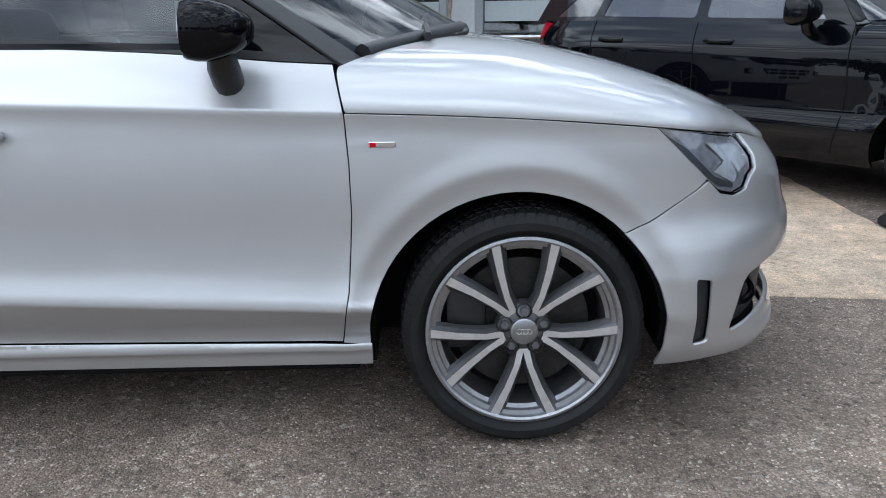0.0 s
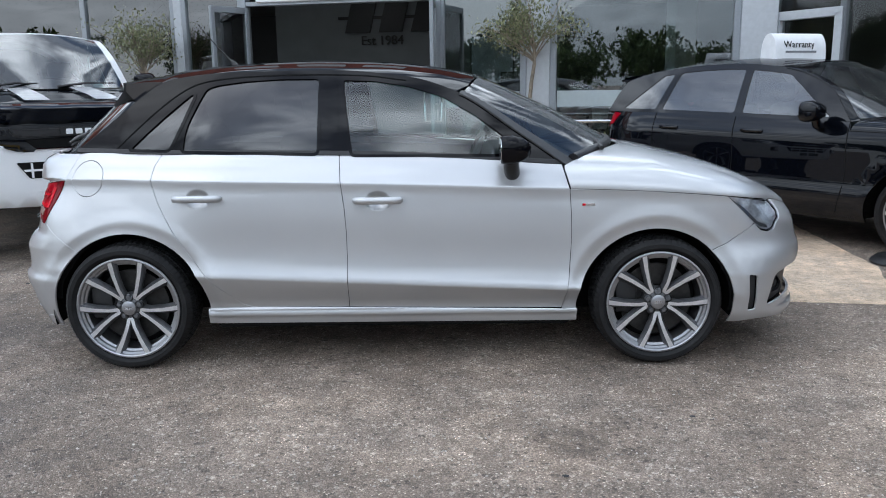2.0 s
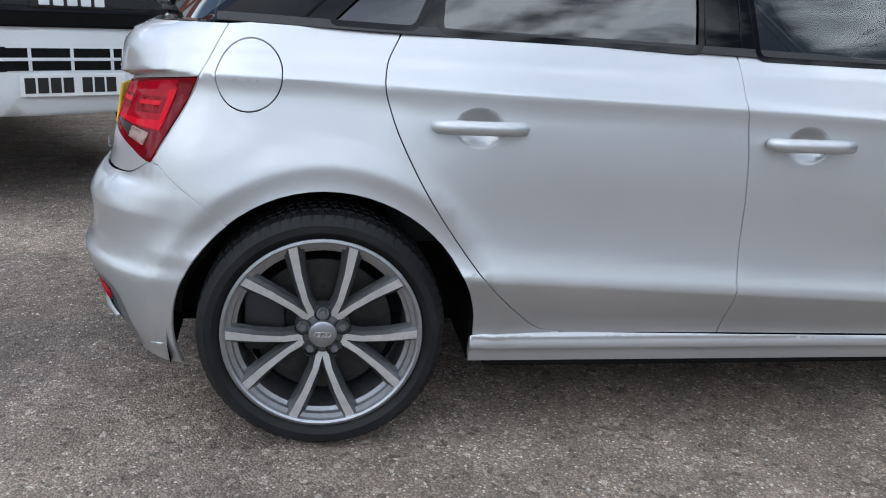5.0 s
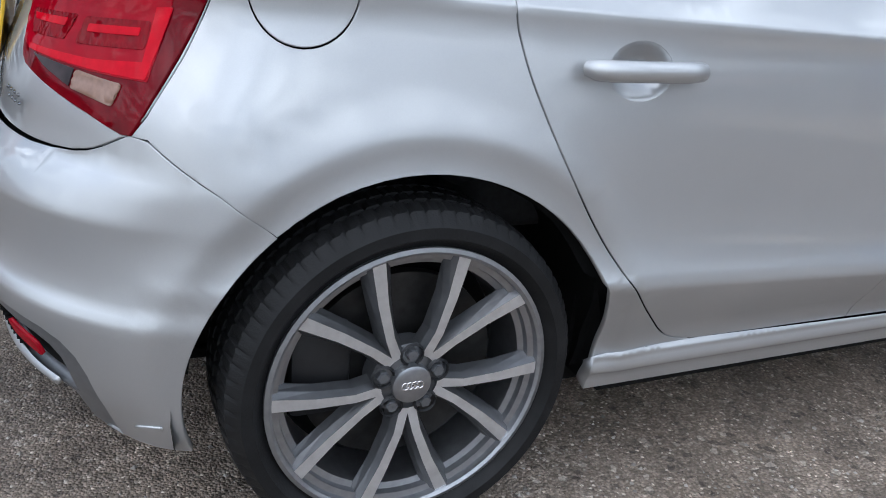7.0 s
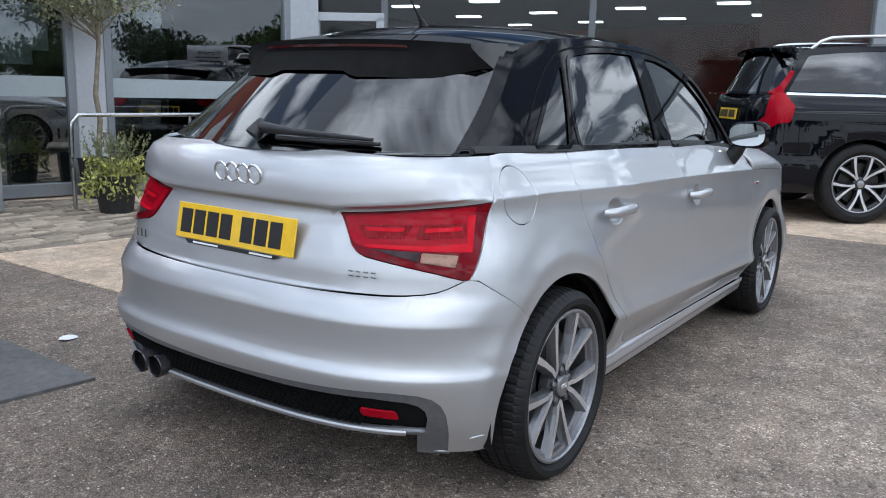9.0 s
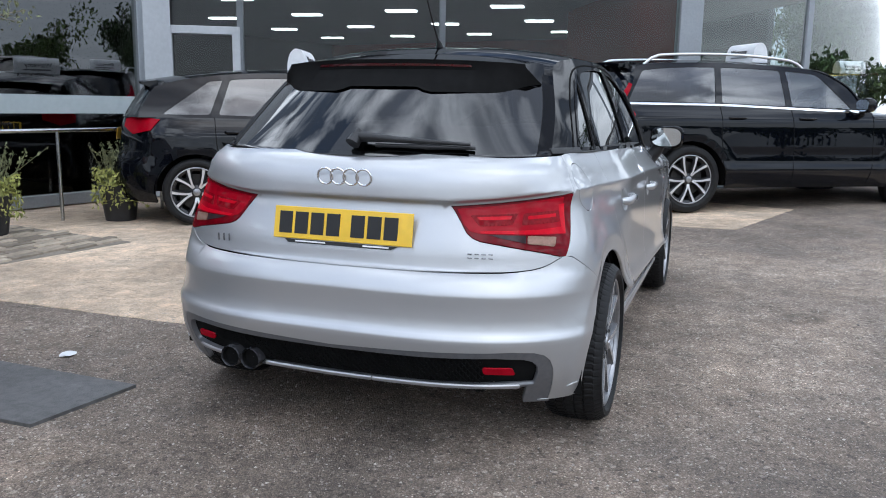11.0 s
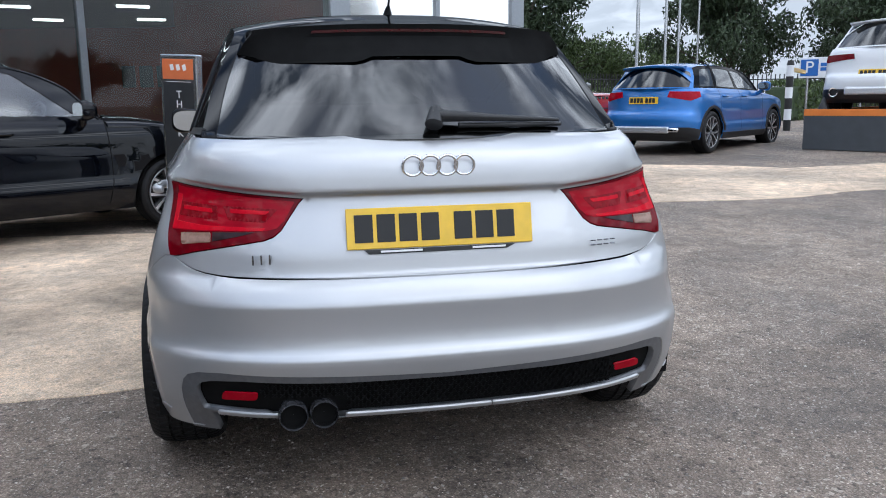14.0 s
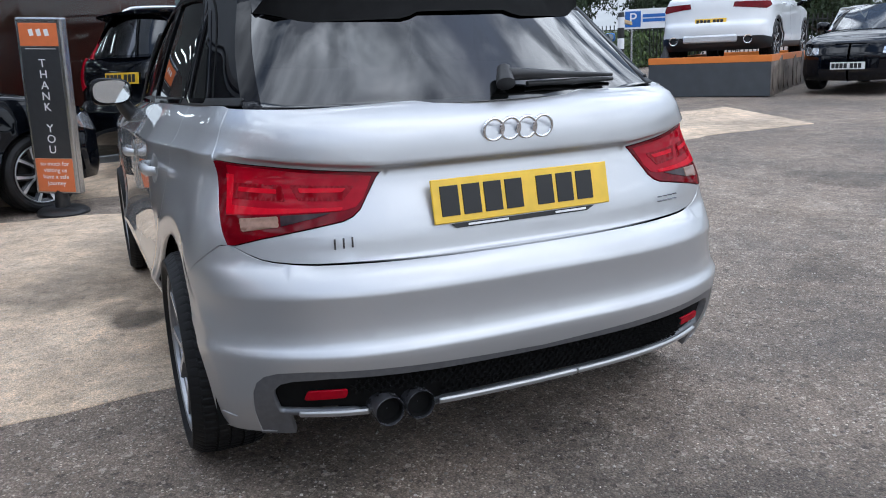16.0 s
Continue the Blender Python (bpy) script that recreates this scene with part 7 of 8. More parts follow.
def door_leaf(hinge_u, deg, width):
    D = FA @ Matrix.Translation((hinge_u, 0.05, 0)) @ Matrix.Rotation(radians(deg), 4, "Z")
    leaf = new("door_leaf")
    leaf.parent = jamb
    for a, b in ((0, 0.06), (width - 0.06, width)):
        fbox("stile", D, a, b, -0.025, 0.025, 0.04, 2.36, ALU, leaf)
    for a, b in ((0.04, 0.24), (2.28, 2.36), (1.0, 1.08)):
        fbox("rail", D, 0.05, width - 0.05, -0.022, 0.022, a, b, ALU, leaf)
    pane(D, 0.05, width - 0.05, 0.2, 2.3, leaf)
    for s in (-1, 1):
        bm = bmesh.new()
        tube(bm, [D @ Vector(p) for p in ((width - 0.1, 0.02 * s, 1.35), (width - 0.1, 0.09 * s, 1.35), (width - 0.17, 0.11 * s, 1.1), (width - 0.1, 0.09 * s, 0.88), (width - 0.1, 0.02 * s, 0.88))], 0.014, 8)
        part("pull_handle", bm, CHROME, leaf, smooth=50)
    fbox("notice", D, width * 0.3, width * 0.6, 0.012, 0.016, 1.2, 1.42, FROST, leaf, 0)


door_leaf(3.86, 100, 0.95)
door_leaf(6.44, 62, 0.6)

# inside the showroom
plan_in = [FA @ Vector((13.5, -0.12, 0)), FA @ Vector((0.0, -0.12, 0)), FB @ Vector((10.3, -0.12, 0)), Vector((19.4, 1.26, 0)), Vector((21.3, 11.5, 0)), FA @ Vector((13.5, -9.0, 0))]
bm = bmesh.new()
bm.faces.new([bm.verts.new((p.x, p.y, FLOOR_Z)) for p in plan_in])
bmesh.ops.recalc_face_normals(bm, faces=bm.faces)
tagged(part("floor", bm, TILE, None), "dark polished showroom floor", "floor", kind="structure")
bm = bmesh.new()
prism(bm, [(p.x, p.y) for p in plan_in], 0.1, z0=HEAD + 0.02)
tagged(part("ceiling", bm, CEIL, None), "plain grey showroom ceiling", "ceiling", kind="structure")


def inner_wall(name, a, b, mat, label, z1=HEAD + 0.02):
    d = (b - a)
    bm = bmesh.new()
    box(bm, (d.length, 0.12, z1), Matrix.Translation(((a.x + b.x) / 2, (a.y + b.y) / 2, z1 / 2)) @ Matrix.Rotation(math.atan2(d.y, d.x), 4, "Z"))
    return tagged(part(name, bm, mat, None), label, "wall", kind="structure")


inner_wall("wall_back", plan_in[3], plan_in[4], RUST_WALL, "rust-red back wall of the showroom")
inner_wall("wall_inside", FB @ Vector((6.85, -0.2, 0)), FB @ Vector((6.85, -5.5, 0)), RUST_WALL, "rust-red inner wall of the showroom")
inner_wall("wall_partition", FA @ Vector((2.5, -3.4, 0)), FA @ Vector((7.5, -3.4, 0)), GREY_WALL, "grey reception wall behind the entrance")
inner_wall("wall_partition", FA @ Vector((0.9, -0.3, 0)), FA @ Vector((0.5, -2.0, 0)), WHITE_PANEL, "white inner return wall by the window")
inner_wall("wall_far", plan_in[4], plan_in[5], DARK_WALL, "dark rear wall of the showroom")
inner_wall("wall_end", plan_in[5], plan_in[0], DARK_WALL, "dark end wall of the showroom")
inner_wall("wall_end_glass", FB @ Vector((10.3, -4.0, 0)), FB @ Vector((10.3, -9.0, 0)), DARK_WALL, "dark end wall of the showroom")
# raised sign on the reception wall: bold shapes, a line and a date
SIGN_M = FA @ Matrix.Translation((5.32, -3.32, 0.1)) @ Matrix.Rotation(radians(180), 4, "Z") @ Matrix.Rotation(radians(90), 4, "X")
wall_sign = thing("wall_sign", Matrix(), "dark raised block sign on the grey reception wall", "sign")
for x0, x1 in ((-0.88, -0.30), (-0.27, 0.27), (0.30, 0.90)):
    bm = bmesh.new()
    prism(bm, [(x0, 2.12), (x1 - 0.13, 2.12), (x1, 2.62), (x0 + 0.13, 2.62)], 0.04, SIGN_M)
    bmesh.ops.recalc_face_normals(bm, faces=bm.faces)
    part("sign_block", bm, INK, wall_sign)
bm = bmesh.new()
box(bm, (2.0, 0.05, 0.03), SIGN_M @ Matrix.Translation((0.0, 2.37, 0.015)))
part("sign_line", bm, INK, wall_sign)
word(wall_sign, "Est 1984", SIGN_M @ Matrix.Translation((-0.22, 1.98, 0.0)), 0.22, INK, 0.02)
LAMP_ROWS = [(9.4 + 2.65 * i + 0.25 * j, 0.75 + 2.3 * j) for i in range(4) for j in range(-1, 5)] + [tuple((FA @ Vector((u, n, 0)))[:2]) for u in (3.4, 6.0, 8.6, 11.0) for n in (-1.6, -3.9, -6.2)]
for lx, ly in LAMP_ROWS:
    if inside([(p.x, p.y) for p in plan_in], [(lx, ly)])[0]:
        bm = bmesh.new()
        box(bm, (0.2, 0.62, 0.03), Matrix.Translation((lx, ly, HEAD)) @ Matrix.Rotation(radians(10), 4, "Z"), 0.004, 1)
        tagged(part("ceiling_light", bm, LED, None), "flat white rectangular ceiling light", "light", "showroom ceiling lights")
# notice boards and posters behind the glass by the door
for u, z, w, h in ((3.22, 1.62, 0.42, 0.62), (2.95, 1.70, 0.2, 0.5)):
    b = thing("notice_board", Matrix(), "framed poster hung behind the showroom glass", "poster")
    fbox("frame", FA, u - w / 2, u + w / 2, -0.14, -0.11, z - h / 2, z + h / 2, INK, b)
    fbox("sheet", FA, u - w / 2 + 0.02, u + w / 2 - 0.02, -0.108, -0.104, z - h / 2 + 0.02, z + h / 2 - 0.02, PAPER, b, 0)
# dark signs on the far showroom wall
FC = Matrix.Translation((19.4, 1.26, 0)) @ Matrix(((0.182, -0.983, 0, 0), (0.983, 0.182, 0, 0), (0, 0, 1, 0), (0, 0, 0, 1)))
for k, (u, z) in enumerate(((3.9, 1.75), (4.35, 1.75), (4.8, 1.75))):
    fbox("wall_sign_block", FC, u - 2.2, u - 1.86, 0.07, 0.13, z - 0.2, z + 0.35, DARK_WALL, None, 0.02, "dark raised sign block on the rust wall", "sign")
for u, n in ((2.0, -1.6), (2.35, -1.5)):
    bm = bmesh.new()
    lathe(bm, [(0.001, 0), (0.09, 0), (0.11, 0.26), (0.10, 0.27)], 20, FA @ Matrix.Translation((u - 0.6, n + 1.2, 0.72)))
    tagged(part("bin", bm, TEAL if u < 2.1 else WHITE_PANEL, None, smooth=40), "plastic tub on a ledge behind the glass", "tub")
fan = thing("floor_fan", FA @ pose(3.25, -0.75, FLOOR_Z), "silver round floor fan on a stand behind the glass", "fan")
bm = bmesh.new()
lathe(bm, [(0.001, 0.0), (0.17, 0.0), (0.17, 0.02), (0.03, 0.04), (0.02, 0.05), (0.02, 0.42), (0.001, 0.42)], 24)
bmesh.ops.recalc_face_normals(bm, faces=bm.faces)
part("stand", bm, POT_DARK, fan, smooth=40)
HEAD_M = Matrix.Translation((0, 0.02, 0.52)) @ Matrix.Rotation(radians(-78), 4, "X")
bm = bmesh.new()
for rr, hh in ((0.24, 0.0), (0.24, 0.09), (0.19, 0.115), (0.14, 0.12), (0.09, 0.125), (0.05, 0.125)):
    torus(bm, rr, 0.006, HEAD_M @ Matrix.Translation((0, 0, hh)), 32, 6)
for k in range(16):
    a_ = 2 * math.pi * k / 16
    d_ = Vector((math.cos(a_), math.sin(a_), 0))
    tube(bm, [HEAD_M @ (d_ * r_ + Vector((0, 0, h_))) for r_, h_ in ((0.24, 0.0), (0.245, 0.09), (0.14, 0.12), (0.04, 0.126))], 0.003, 5)
part("guard", bm, CHROME, fan, smooth=50)
bm = bmesh.new()
lathe(bm, [(0.001, 0.11), (0.05, 0.105), (0.05, -0.06), (0.001, -0.08)], 20, HEAD_M)
part("motor", bm, GREY_TRIM, fan, smooth=40)
for k in range(4):
    bm = bmesh.new()
    box(bm, (0.15, 0.09, 0.006), HEAD_M @ Matrix.Translation((0, 0, 0.05)) @ Matrix.Rotation(radians(90 * k), 4, "Z") @ Matrix.Translation((0.12, 0, 0)) @ Matrix.Rotation(radians(25), 4, "X"), 0.002, 1)
    part("blade", bm, ALLOY_GREY, fan)
fbox("ledge", FA, 0.9, 2.3, -0.5, -0.2, 0.02, 0.72, DARK_WALL, None, 0.01, "dark ledge inside the showroom window", "ledge")

# ---- in front of the showroom ----
STEEL = material("brushed_steel", (0.5, 0.51, 0.52), 0.25, 1.0, 0, 0.08, 60)
POT = material("black_planter", (0.02, 0.02, 0.022), 0.5, 0, 0, 0.2, 20)
SOIL = material("dark_soil", (0.035, 0.025, 0.018), 0.95, 0, 0, 0.4, 40, bump=0.5, bump_scale=80)
BARK = material("pale_bark", (0.24, 0.20, 0.15), 0.85, 0, 0, 0.3, 25, bump=0.4, bump_scale=60)
BARK_DARK = material("dark_bark", (0.07, 0.055, 0.04), 0.9, 0, 0, 0.3, 8, bump=0.4, bump_scale=20)


def leaf_mat(name, color, spread=0.5):
    return material(name, color, 0.55, 0, 0, 0.2, 12, island=spread, spec=0.3)


LEAF_OLIVE = leaf_mat("olive_leaves", (0.16, 0.17, 0.085))
LEAF_LIME = leaf_mat("yellow_green_leaves", (0.33, 0.34, 0.10))
LEAF_DARK = leaf_mat("dark_green_leaves", (0.045, 0.066, 0.032))
LEAF_MID = leaf_mat("green_leaves", (0.07, 0.10, 0.034))
rail = thing("handrail", Matrix(), "brushed steel handrail before the glass front", "rail")
bm = bmesh.new()
tube(bm, spline3([(1.92, 5.12, 0.0), (1.92, 5.12, 0.55), (1.93, 5.115, 0.83), (2.0, 5.1, 0.88), (3.0, 4.9, 0.88), (4.15, 4.66, 0.88), (4.2, 4.65, 0.84), (4.21, 4.65, 0.5), (4.21, 4.65, 0.0)]), 0.02, 10)
part("rail_tube", bm, STEEL, rail, smooth=50)
bm = bmesh.new()
tube(bm, [(3.05, 4.89, 0.0), (3.05, 4.89, 0.87)], 0.018, 10)
part("post", bm, STEEL, rail, smooth=50)


def leaves(count, place_fn, size, mat, name, parent, rng, bend=0.3):
    """Many small folded leaves."""
    v, f = [], []
    for _ in range(count):
        p, out = place_fn(rng)
        q = Euler((rng.uniform(0, 6.3), rng.uniform(0, 6.3), rng.uniform(0, 6.3))).to_matrix()
        s = size * rng.uniform(0.6, 1.3)
        b = len(v)
        for a in ((-0.5, 0, 0), (0, -0.22, bend * 0.2), (0.5, 0, 0), (0, 0.22, bend * 0.2)):
            v.append(tuple(p + q @ Vector(a) * s))
        f += [(b, b + 1, b + 2), (b, b + 2, b + 3)]
    me = bpy.data.meshes.new(name)
    me.from_pydata(v, [], f)
    return tagged(link(name, me, mat, parent), kind="")


def small_tree(name, x, y, h, crown, label, seed, lean=0.0):
    rng = random.Random(seed)
    t = thing(name, pose(x, y, float(slope(x, y))), label, "tree", "potted trees by the entrance")
    bm = bmesh.new()
    lathe(bm, [(0.001, 0.0), (0.17, 0.0), (0.21, 0.40), (0.225, 0.42), (0.2, 0.42), (0.19, 0.36), (0.001, 0.36)], 4, Matrix.Rotation(radians(45), 4, "Z"))
    bmesh.ops.recalc_face_normals(bm, faces=bm.faces)
    part("planter", bm, POT, t)
    bm = bmesh.new()
    top = h - crown
    pts = [(lean * k / 6 + rng.uniform(-0.02, 0.02), rng.uniform(-0.02, 0.02), 0.3 + (top - 0.3) * k / 6) for k in range(7)]
    tube(bm, pts, [0.032 - 0.002 * k for k in range(7)], 8)
    part("trunk", bm, BARK, t, smooth=60)
    tips = []
    bm = bmesh.new()
    for k in range(22):
        a, e = rng.uniform(0, 6.28), rng.uniform(0.25, 1.3)
        ln = crown * rng.uniform(0.45, 0.95)
        s = Vector(pts[-1]) - Vector((0, 0, rng.uniform(0, 0.25)))
        d = Vector((math.cos(a) * math.cos(e), math.sin(a) * math.cos(e), math.sin(e)))
        m1 = s + d * ln * 0.5 + Vector((rng.uniform(-0.05, 0.05), rng.uniform(-0.05, 0.05), 0.03))
        e1 = s + d * ln
        tube(bm, [s, m1, e1], [0.011, 0.006, 0.002], 5)
        tips += [m1.lerp(e1, u) for u in (0, 0.3, 0.6, 0.9, 1.0)]
        for _ in range(3):
            e2 = m1 + Vector((rng.uniform(-0.25, 0.25), rng.uniform(-0.25, 0.25), rng.uniform(-0.05, 0.25)))
            tube(bm, [m1, e2], [0.004, 0.0015], 4)
            tips += [m1.lerp(e2, u) for u in (0.5, 0.8, 1.0)]
    part("twig_growth", bm, BARK, t)
    leaves(2600, lambda r: (r.choice(tips) + Vector((r.gauss(0, 0.06), r.gauss(0, 0.06), r.gauss(0, 0.06))), None), 0.045, LEAF_OLIVE, "crown", t, rng)
    return t


small_tree("olive_tree", 2.52, 5.66, 2.75, 0.95, "slim potted olive tree with sparse pale crown", 3, 0.05)
small_tree("olive_tree", -2.45, 6.45, 2.65, 0.95, "slim potted olive tree with sparse pale crown", 8, -0.05)


def shrub(x, y, r, h, seed):
    rng = random.Random(seed)
    t = thing("planted_pot", pose(x, y, 0), "black round pot with trailing yellow-green ivy and lavender", "plant", "planted pots by the entrance")
    bm = bmesh.new()
    lathe(bm, [(0.001, 0.0), (0.14, 0.0), (0.19, 0.34), (0.2, 0.36), (0.18, 0.36), (0.17, 0.3), (0.001, 0.3)], 24)
    bmesh.ops.recalc_face_normals(bm, faces=bm.faces)
    part("pot", bm, POT, t, smooth=40)

    def spot(g):
        a, q = g.uniform(0, 6.28), g.uniform(0, 1) ** 0.6
        z = 0.42 + g.uniform(-0.30, 0.12) * q
        return Vector((math.cos(a) * r * q * (1.1 if z < 0.4 else 0.9), math.sin(a) * r * q, z)), None

    leaves(1500, spot, 0.05, LEAF_LIME, "ivy", t, rng)
    bm = bmesh.new()
    tips = []
    for _ in range(45):
        a, q = rng.uniform(0, 6.28), rng.uniform(0, 0.16)
        s = Vector((math.cos(a) * q, math.sin(a) * q, 0.36))
        e = s + Vector((rng.gauss(0, 0.1), rng.gauss(0, 0.1), rng.uniform(0.25, h)))
        tube(bm, [s, e], [0.0025, 0.0015], 4)
        tips += [s.lerp(e, u) for u in (0.3, 0.5, 0.7, 0.85, 1.0)]
    part("stems", bm, LEAF_OLIVE, t)
    leaves(900, lambda g: (g.choice(tips) + Vector((g.gauss(0, 0.012), g.gauss(0, 0.012), g.gauss(0, 0.02))), None), 0.035, LEAF_OLIVE, "lavender", t, rng)


shrub(2.08, 4.72, 0.27, 0.42, 21)
shrub(3.35, 4.45, 0.25, 0.4, 22)

# "thank you" totem
TOTEM = thing("totem_sign", place(4.76, 1.22, 152) @ pose(0, 0, 0, -3, 2, 0), "upright sign with orange and charcoal panels, thanking visitors", "sign")
CHAR = material("charcoal_panel", (0.025, 0.027, 0.03), 0.4, 0, 0.3, 0.08, 20)
SIGN_OR = material("orange_panel", (0.62, 0.16, 0.05), 0.45, 0, 0.3, 0.05, 20)
LETTER = material("white_letters", (0.75, 0.75, 0.75), 0.5, 0, 0, 0.03, 20)
bm = bmesh.new()
box(bm, (0.09, 0.36, 1.36), Matrix.Translation((0, 0, 0.85)), 0.012, 2)
part("case", bm, STEEL, TOTEM, "brushed silver case")
for z0, z1, mt in ((1.32, 1.49, SIGN_OR), (0.46, 1.315, CHAR), (0.19, 0.455, SIGN_OR)):
    bm = bmesh.new()
    box(bm, (0.006, 0.30, z1 - z0), Matrix.Translation((0.046, -0.005, (z0 + z1) / 2)), 0.002, 1)
    part("face_panel", bm, mt, TOTEM)
FACE = lambda y, z: Matrix.Translation((0.0495, y, z)) @ Matrix.Rotation(radians(90), 4, "Z") @ Matrix.Rotation(radians(90), 4, "X")
for k, ch in enumerate("THANK YOU"):
    if ch != " ":
        word(TOTEM, ch, FACE(0, 1.19 - 0.083 * k), 0.088, LETTER, 0.001)
for k, ln in enumerate(("so much for", "visiting us", "have a safe", "journey")):
    word(TOTEM, ln, FACE(0, 0.415 - 0.052 * k), 0.048, LETTER, 0.001)
for y in (-0.06, 0.0, 0.06):
    bm = bmesh.new()
    box(bm, (0.003, 0.034, 0.05), Matrix.Translation((0.0495, y, 1.42)) @ Matrix.Rotation(radians(12), 4, "X"), 0.001, 1)
    part("logo_block", bm, LETTER, TOTEM)
bm = bmesh.new()
box(bm, (0.002, 0.24, 0.004), Matrix.Translation((0.0495, 0, 1.30)))
part("rule", bm, LETTER, TOTEM)
bm = bmesh.new()
lathe(bm, [(0.001, 0.0), (0.2, 0.0), (0.2, 0.025), (0.17, 0.05), (0.06, 0.06), (0.05, 0.2), (0.001, 0.2)], 28)
bmesh.ops.recalc_face_normals(bm, faces=bm.faces)
part("foot", bm, BLACK_TRIM, TOTEM, "round black foot", smooth=40)

# cover plate in the yard, litter
COVER = material("dark_steel_cover", (0.13, 0.128, 0.125), 0.6, 0.3, 0, 0.2, 30, bump=0.3, bump_scale=140, var2=0.15, scale2=3)
bm = bmesh.new()
prism(bm, [(-0.425, 1.03), (-0.40, 2.02), (-0.90, 2.04), (-0.905, 1.09)], 0.014)
bmesh.ops.recalc_face_normals(bm, faces=bm.faces)
tagged(part("cover_plate", bm, COVER, None), "dark steel cover plate let into the asphalt", "cover")
rng = random.Random(5)
for x, y, s in ((-0.2, 1.61, 0.035), (-0.75, 1.75, 0.018), (1.88, -1.95, 0.010), (2.45, -1.47, 0.009), (-1.9, 1.2, 0.015), (-1.4, 0.9, 0.014)):
    bm = bmesh.new()
    bmesh.ops.create_icosphere(bm, subdivisions=2, radius=s)
    for v in bm.verts:
        v.co = Vector((v.co.x * 1.3, v.co.y * 0.8, max(v.co.z, -0.2 * s) * 0.4)) * (1 + 0.4 * noise.noise(v.co * 30))
    bmesh.ops.translate(bm, vec=(x, y, 0.008), verts=bm.verts)
    tagged(part("litter_scrap", bm, CARD if s > 0.028 else POT, None), "crumpled pale scrap of litter on asphalt", "litter", "scraps of litter")


# ---- podium, street and distance ----
PODIUM_GREY = material("charcoal_podium_board", (0.055, 0.062, 0.07), 0.5, 0, 0.1, 0.1, 6)
PODIUM_ORANGE = material("orange_podium_band", (0.70, 0.20, 0.03), 0.5, 0, 0.1, 0.05, 6)
PICTURE = material("brown_printed_board", (0.16, 0.13, 0.11), 0.55, 0, 0.1, 0.55, 3.5, var2=0.5, scale2=1.4)
PH = math.degrees(math.atan2(-0.835, 0.55))
PX, PY = 9.4, -8.35
PM = Matrix.Translation((PX, PY, float(slope(9, -9)))) @ Matrix.Rotation(radians(PH), 4, "Z")
pod = thing("podium", PM, "charcoal display podium with an orange top band", "podium")
for y0, y1, x0, x1, mt in ((-2.05, 0.0, -0.04, 0.0, PODIUM_GREY), (-2.05, -2.01, 0.0, 5.2, PICTURE), (-0.04, 0.0, 0.0, 5.2, PODIUM_GREY), (-2.05, 0.0, 5.2, 5.24, PODIUM_GREY)):
    bm = bmesh.new()
    box(bm, (x1 - x0, y1 - y0, 0.56), Matrix.Translation(((x0 + x1) / 2, (y0 + y1) / 2, 0.28)), 0.004, 1)
    part("side_board", bm, mt, pod)
    bm = bmesh.new()
    box(bm, (x1 - x0 + 0.01, y1 - y0 + 0.01, 0.11), Matrix.Translation(((x0 + x1) / 2, (y0 + y1) / 2, 0.615)), 0.004, 1)
    part("top_band", bm, PODIUM_ORANGE, pod)
bm = bmesh.new()
box(bm, (5.1, 1.9, 0.06), Matrix.Translation((2.6, -1.02, 0.46)))
part("deck", bm, BLACK_TRIM, pod)
rng = random.Random(11)
for k in range(11):
    px, ph, pw = 0.3 + k * 0.46, rng.uniform(0.40, 0.68), rng.uniform(0.16, 0.26)
    crest = [(px + pw * math.cos(a_), 0.06 + (ph - 0.06) * (0.5 + 0.5 * math.sin(a_)) * rng.uniform(0.9, 1.06)) for a_ in np.linspace(0.0, 2 * math.pi, 15, endpoint=False)]
    bm = bmesh.new()
    prism(bm, crest, 0.012, Matrix(((1, 0, 0, 0), (0, 0, -1, -2.052 - 0.003 * (k % 3)), (0, 1, 0, 0), (0, 0, 0, 1))))
    bmesh.ops.recalc_face_normals(bm, faces=bm.faces)
    part("cut_out_board", bm, PICTURE, pod)
bm = bmesh.new()
cyl(bm, 0.09, 0.01, 0.2, Matrix.Translation((0.1, -0.25, 0.67)), 12)
part("cone_tip", bm, BLACK_TRIM, pod)
AM = PM @ pose(0.95, -1.02, 0.49)
alfa, ask, _, _ = other_car("white_suv", "white sporty SUV with twin tailpipes on the display podium", AM, PAINT_WHITE, 2.818, 0.92, 0.95, 0.95, 1.67, (1.10, 1.16), 0.90, 1.10, 0.30, 0.37, 0.27, 2.25, 2.5, 1.62, -0.38, -0.80,
                            [(-0.25, -0.05), (0.34, 0.44), (1.16, 1.14), (2.1, 1.6)], 10, 8, tail=[([("y", 0.36, 0.98), ("x", -0.62, 0.93), ("x", -0.46, 0.99), ("x", -0.5, 1.05), ("y", 0.38, 1.06)], RED_DARK)], roof_mat=PAINT_WHITE, plate_z=0.75, tumble=0.42, lower=BLACK_TRIM)
for y in (-0.62, 0.62):
    bm = bmesh.new()
    lathe(bm, [(0.001, -0.08), (0.055, -0.08), (0.058, 0.03), (0.072, 0.032), (0.074, -0.1)], 24, Matrix.Translation((-0.86, y, 0.45)) @ Matrix.Rotation(radians(-90), 4, "Y"))
    part("tailpipe", bm, CHROME, alfa, smooth=40)
bm = bmesh.new()
box(bm, (0.06, 0.9, 0.13), Matrix.Translation((-0.90, 0, 0.47)), 0.03)
part("skid_plate", bm, ALLOY, alfa)
